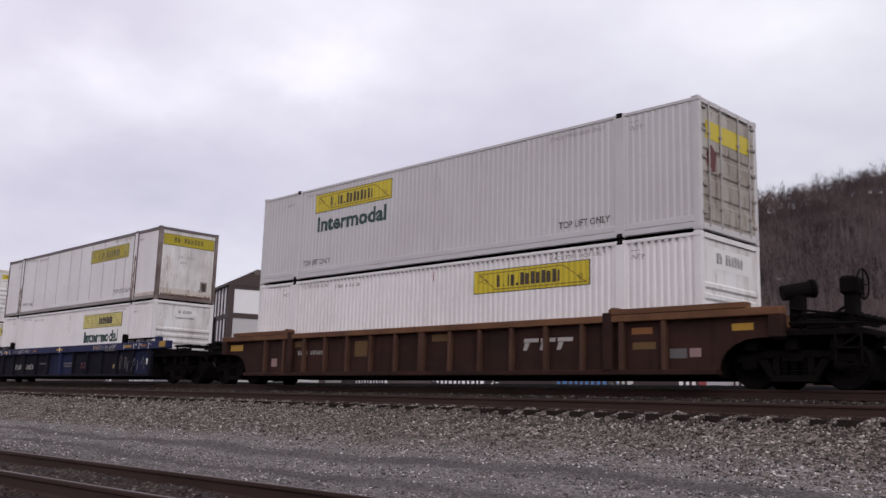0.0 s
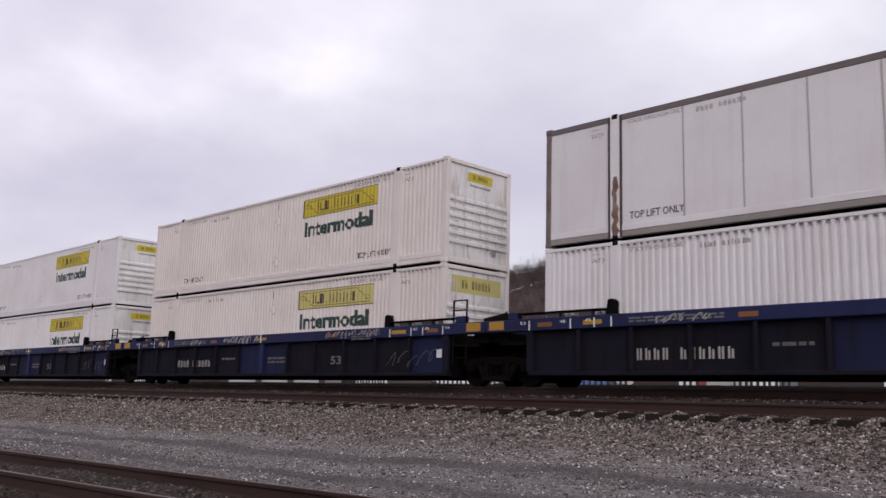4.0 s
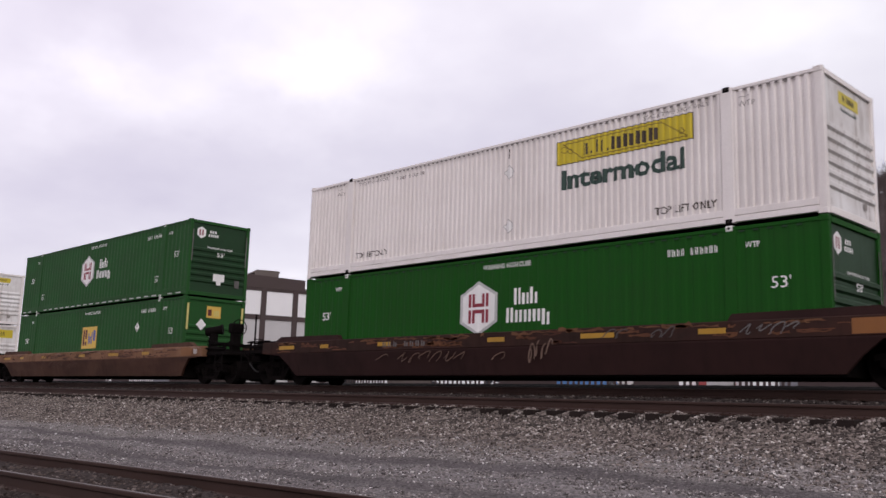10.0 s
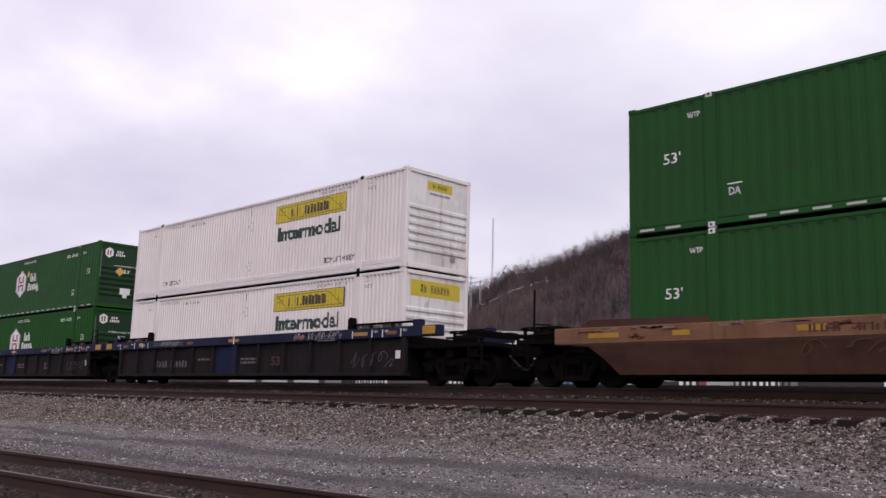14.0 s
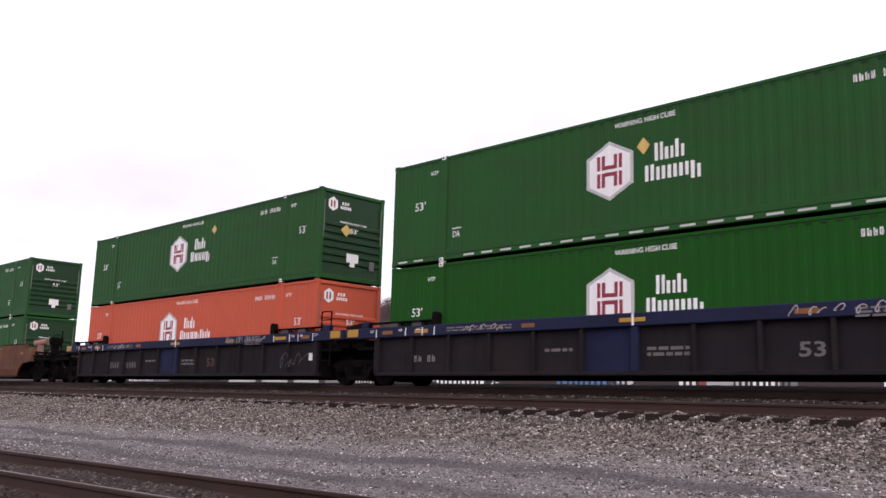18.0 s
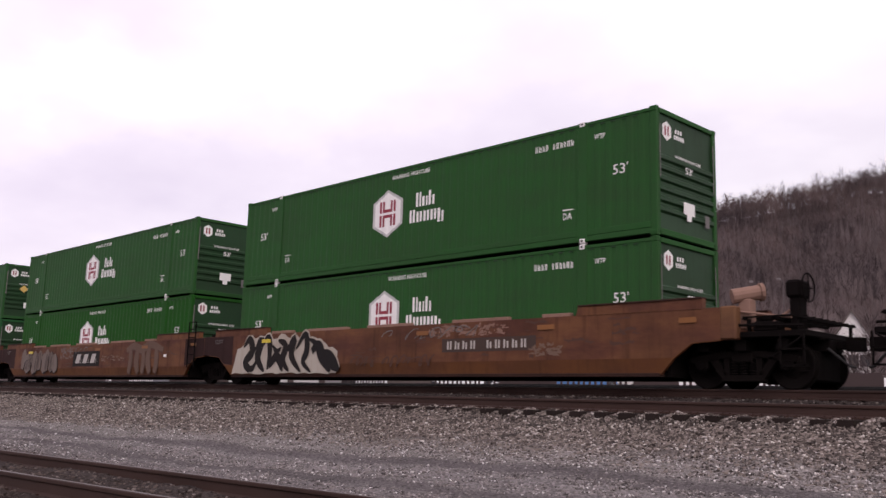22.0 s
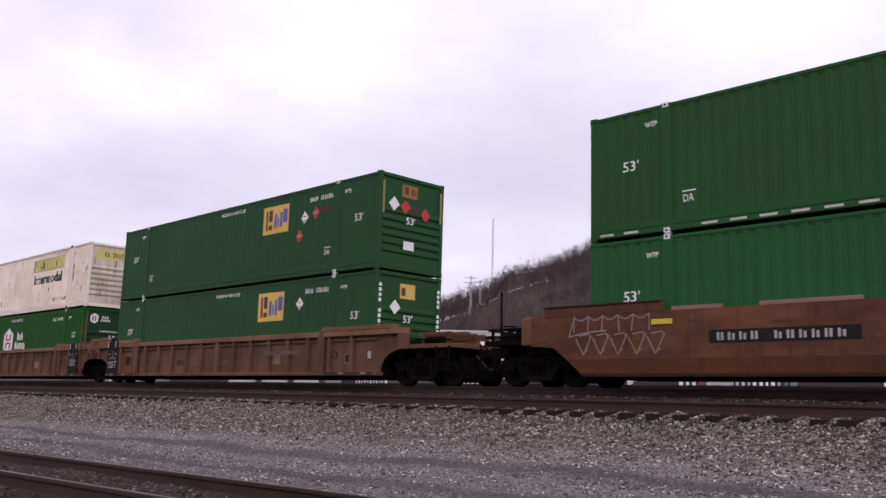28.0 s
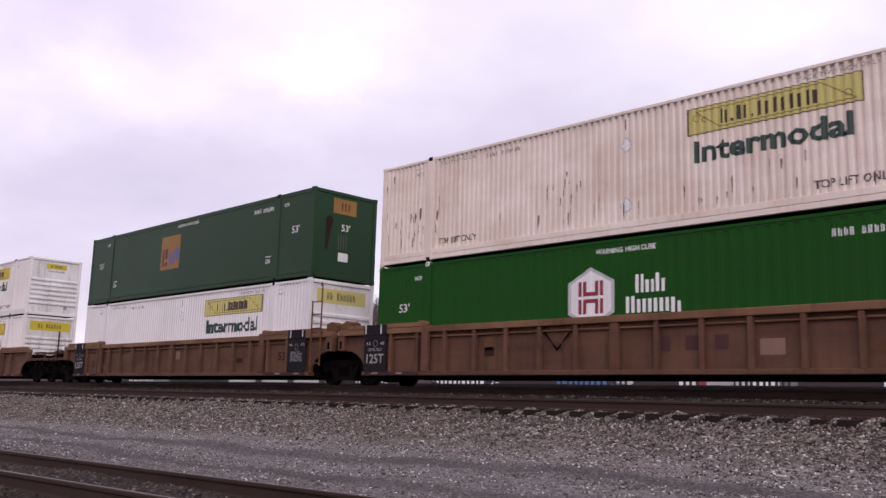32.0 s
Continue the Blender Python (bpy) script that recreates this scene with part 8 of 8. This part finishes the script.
            if x > -50:
                scrawl(6.35, 7.25, 0.44, 1.02, 71, "faint_mark", 4, 0.024, -1.508)(c)
                scrawl(7.40, 8.20, 0.46, 1.0, 74, "faint_mark", 4, 0.024, -1.508)(c)
                scrawl(5.85, 6.15, 0.5, 1.1, 72, "chassis_grey", 3, 0.022, -1.505)(c)
                for a in (5.12, 5.32):
                    on_side(c, "small_plate", lambda: rect(a, a + 0.15, 0.58, 0.74), ("b2y", a), "dull_yellow", -1.386)
            else:
                scrawl(6.2, 8.1, 0.48, 0.95, seed + 1, "chassis_grey", 5, 0.018, -1.505)(c)
        elif kind[0] == "C":
            five = kind == "C5"
            marks = [plate_bars(-4.2, -2.2, 0.98, 1.22, 8, 3, None, "faint_mark" if five else "stain", -1.541), scrawl(-4.3, 0.4, 0.60, 0.90, 7 if five else 8, "ghost_dim" if five else "stain", 11, 0.022, -1.54)]
            marks.append(worn_patches(-9.4, 9.2, 0.96, 1.28, 31 if five else 32, "rust" if five else "brown", 60))
            marks.append(worn_patches(-9.4, 9.2, 1.20, 1.29, 33 if five else 34, "tan" if five else "dusty_lip", 34, -1.5395))
            if five:
                marks.append(scrawl(1.1, 1.8, 0.55, 1.22, 9, "ghost", 4, 0.035, -1.543))
                marks.append(scrawl(3.2, 5.0, 1.0, 1.25, 10, "chassis_grey", 6, 0.02, -1.543))
                marks.append(scrawl(6.4, 7.6, 1.0, 1.25, 11, "faint_mark", 4, 0.022, -1.543))
            c = low_car("well_car", m, ("dark brown" if five else "two-tone brown") + " low-sided railway well car", "dark_brown" if five else "dusty_tan", "very_dark_brown" if five else "rib_brown", marks)
        else:
            if kind == "D10":
                marks = [sprayed_piece(-7.95, -2.35, 0.32, 1.56, BOLD + BOLD_END, 41, "black", rim="cream_spray", field="cream_spray", edge=0.09), plate_bars(1.85, 4.95, 0.84, 1.18, 10, 4, "stain_dark", "spray"), worn_patches(1.3, 4.0, 1.22, 1.54, 44, "dusty_lip", 92, -1.527, 0.3), worn_patches(4.7, 5.6, 0.68, 1.0, 45, "ghost", 36, -1.527, 0.3), worn_patches(-2.0, 8.2, 0.62, 1.54, 46, "stain", 34, -1.5265), scrawl(-1.9, 1.6, 0.5, 0.8, 42, "stain", 12, 0.045), scrawl(-1.0, 3.2, 1.2, 1.5, 43, "faint_mark", 9)]
            elif kind == "D11":
                marks = [sprayed_piece(-7.13, -3.0, 0.38, 1.44, LOBES, 51, "ghost_pale", rim="black", edge=0.10), scrawl(-7.0, -3.1, 0.42, 1.40, 57, "stain_dark", 13, 0.036, -1.546), slant_plate, sprayed_piece(3.73, 6.75, 0.32, 1.52, DRIPS, 52, "ghost_dim", rim="stain", edge=0.06), lambda c: on_side(c, "small_plate", lambda: rect(6.74, 6.94, 0.96, 1.05), ("d11w",), "placard", -1.526), scrawl(-2.6, 0.5, 1.25, 1.5, 53, "faint_mark", 7), worn_patches(-2.75, -1.5, 1.0, 1.5, 54, "ghost_pale", 52, -1.527, 0.3), worn_patches(1.4, 3.4, 0.85, 1.1, 55, "ghost", 24, -1.527, 0.3), worn_patches(-7.6, 7.8, 0.62, 1.54, 56, "stain", 30, -1.5265)]
            else:
                marks = [scrawl(3.4, 6.4, 0.5, 1.35, 61, "faint_mark", 10, 0.028), plate_bars(-5.05, -2.11, 0.88, 1.14, 11, 4, "black", "silver"), white_loops, scrawl(-1.0, 1.6, 0.45, 0.9, 63, "stain", 5, 0.05), worn_patches(-7.6, 7.8, 0.62, 1.54, 64, "stain", 34, -1.5265), worn_patches(-2.0, 6.0, 1.25, 1.54, 65, "dusty_lip", 44, -1.527, 0.3)]
            c = deep_car("well_car", m, "rust-orange deep-sided railway well car with spray paint", ends, marks)
        TRAIN.append((c, x, 0.0))
        for tx in trucks:
            truck(c, tx)
        base = 0.40 if kind[0] == "A" and kind not in ("A0", "A1") else 0.34
        if lower:
            for key, z in ((lower, base), (upper, base + H + 0.02)):
                box_m = pose(x, MID, z)
                TRAIN.append((container("shipping_container", B[key], box_m), x, z))


build_train()

# ---- what moves: the train rolls from left to right past the camera ----
SPEEDS = ((0, 8.872), (4, 8.853), (8, 8.862), (12, 8.847), (16, 8.960), (20, 8.909), (24, 8.889), (28, 8.933), (32, 8.992))
SLACK = (14.6, 14.7, 0.32)          # the slack runs out: from, to, metres


def travelled(t):
    """Metres that the train has gone since 0 s."""
    s = 0.0
    for (a, va), (b, vb) in zip(SPEEDS, SPEEDS[1:]):
        if t <= a:
            break
        e = min(t, b)
        ve = va + (vb - va) * (e - a) / (b - a)
        s += (va + ve) / 2 * (e - a)
    a, b, d = SLACK
    return s - d * min(1.0, max(0.0, (t - a) / (b - a)))


def motions():
    for thing, x, z in TRAIN:
        walk(thing, [(t, pose(x + travelled(t), MID, z)) for t in (0, 2, 4, 6, 8, 10, 12, 13, 14, 14.3, 14.5, 14.6, 14.7, 14.8, 15, 16, 18, 20, 22, 24, 26, 28, 30, 32)])
    spin = [(k / 15, math.degrees(travelled(k / 15) / WHEEL_R)) for k in range(481)]
    for w, ax in ROLLING:
        walk(w, [(t, pose(ax, 0, WHEEL_R, 0, a, 0)) for t, a in spin])


motions()
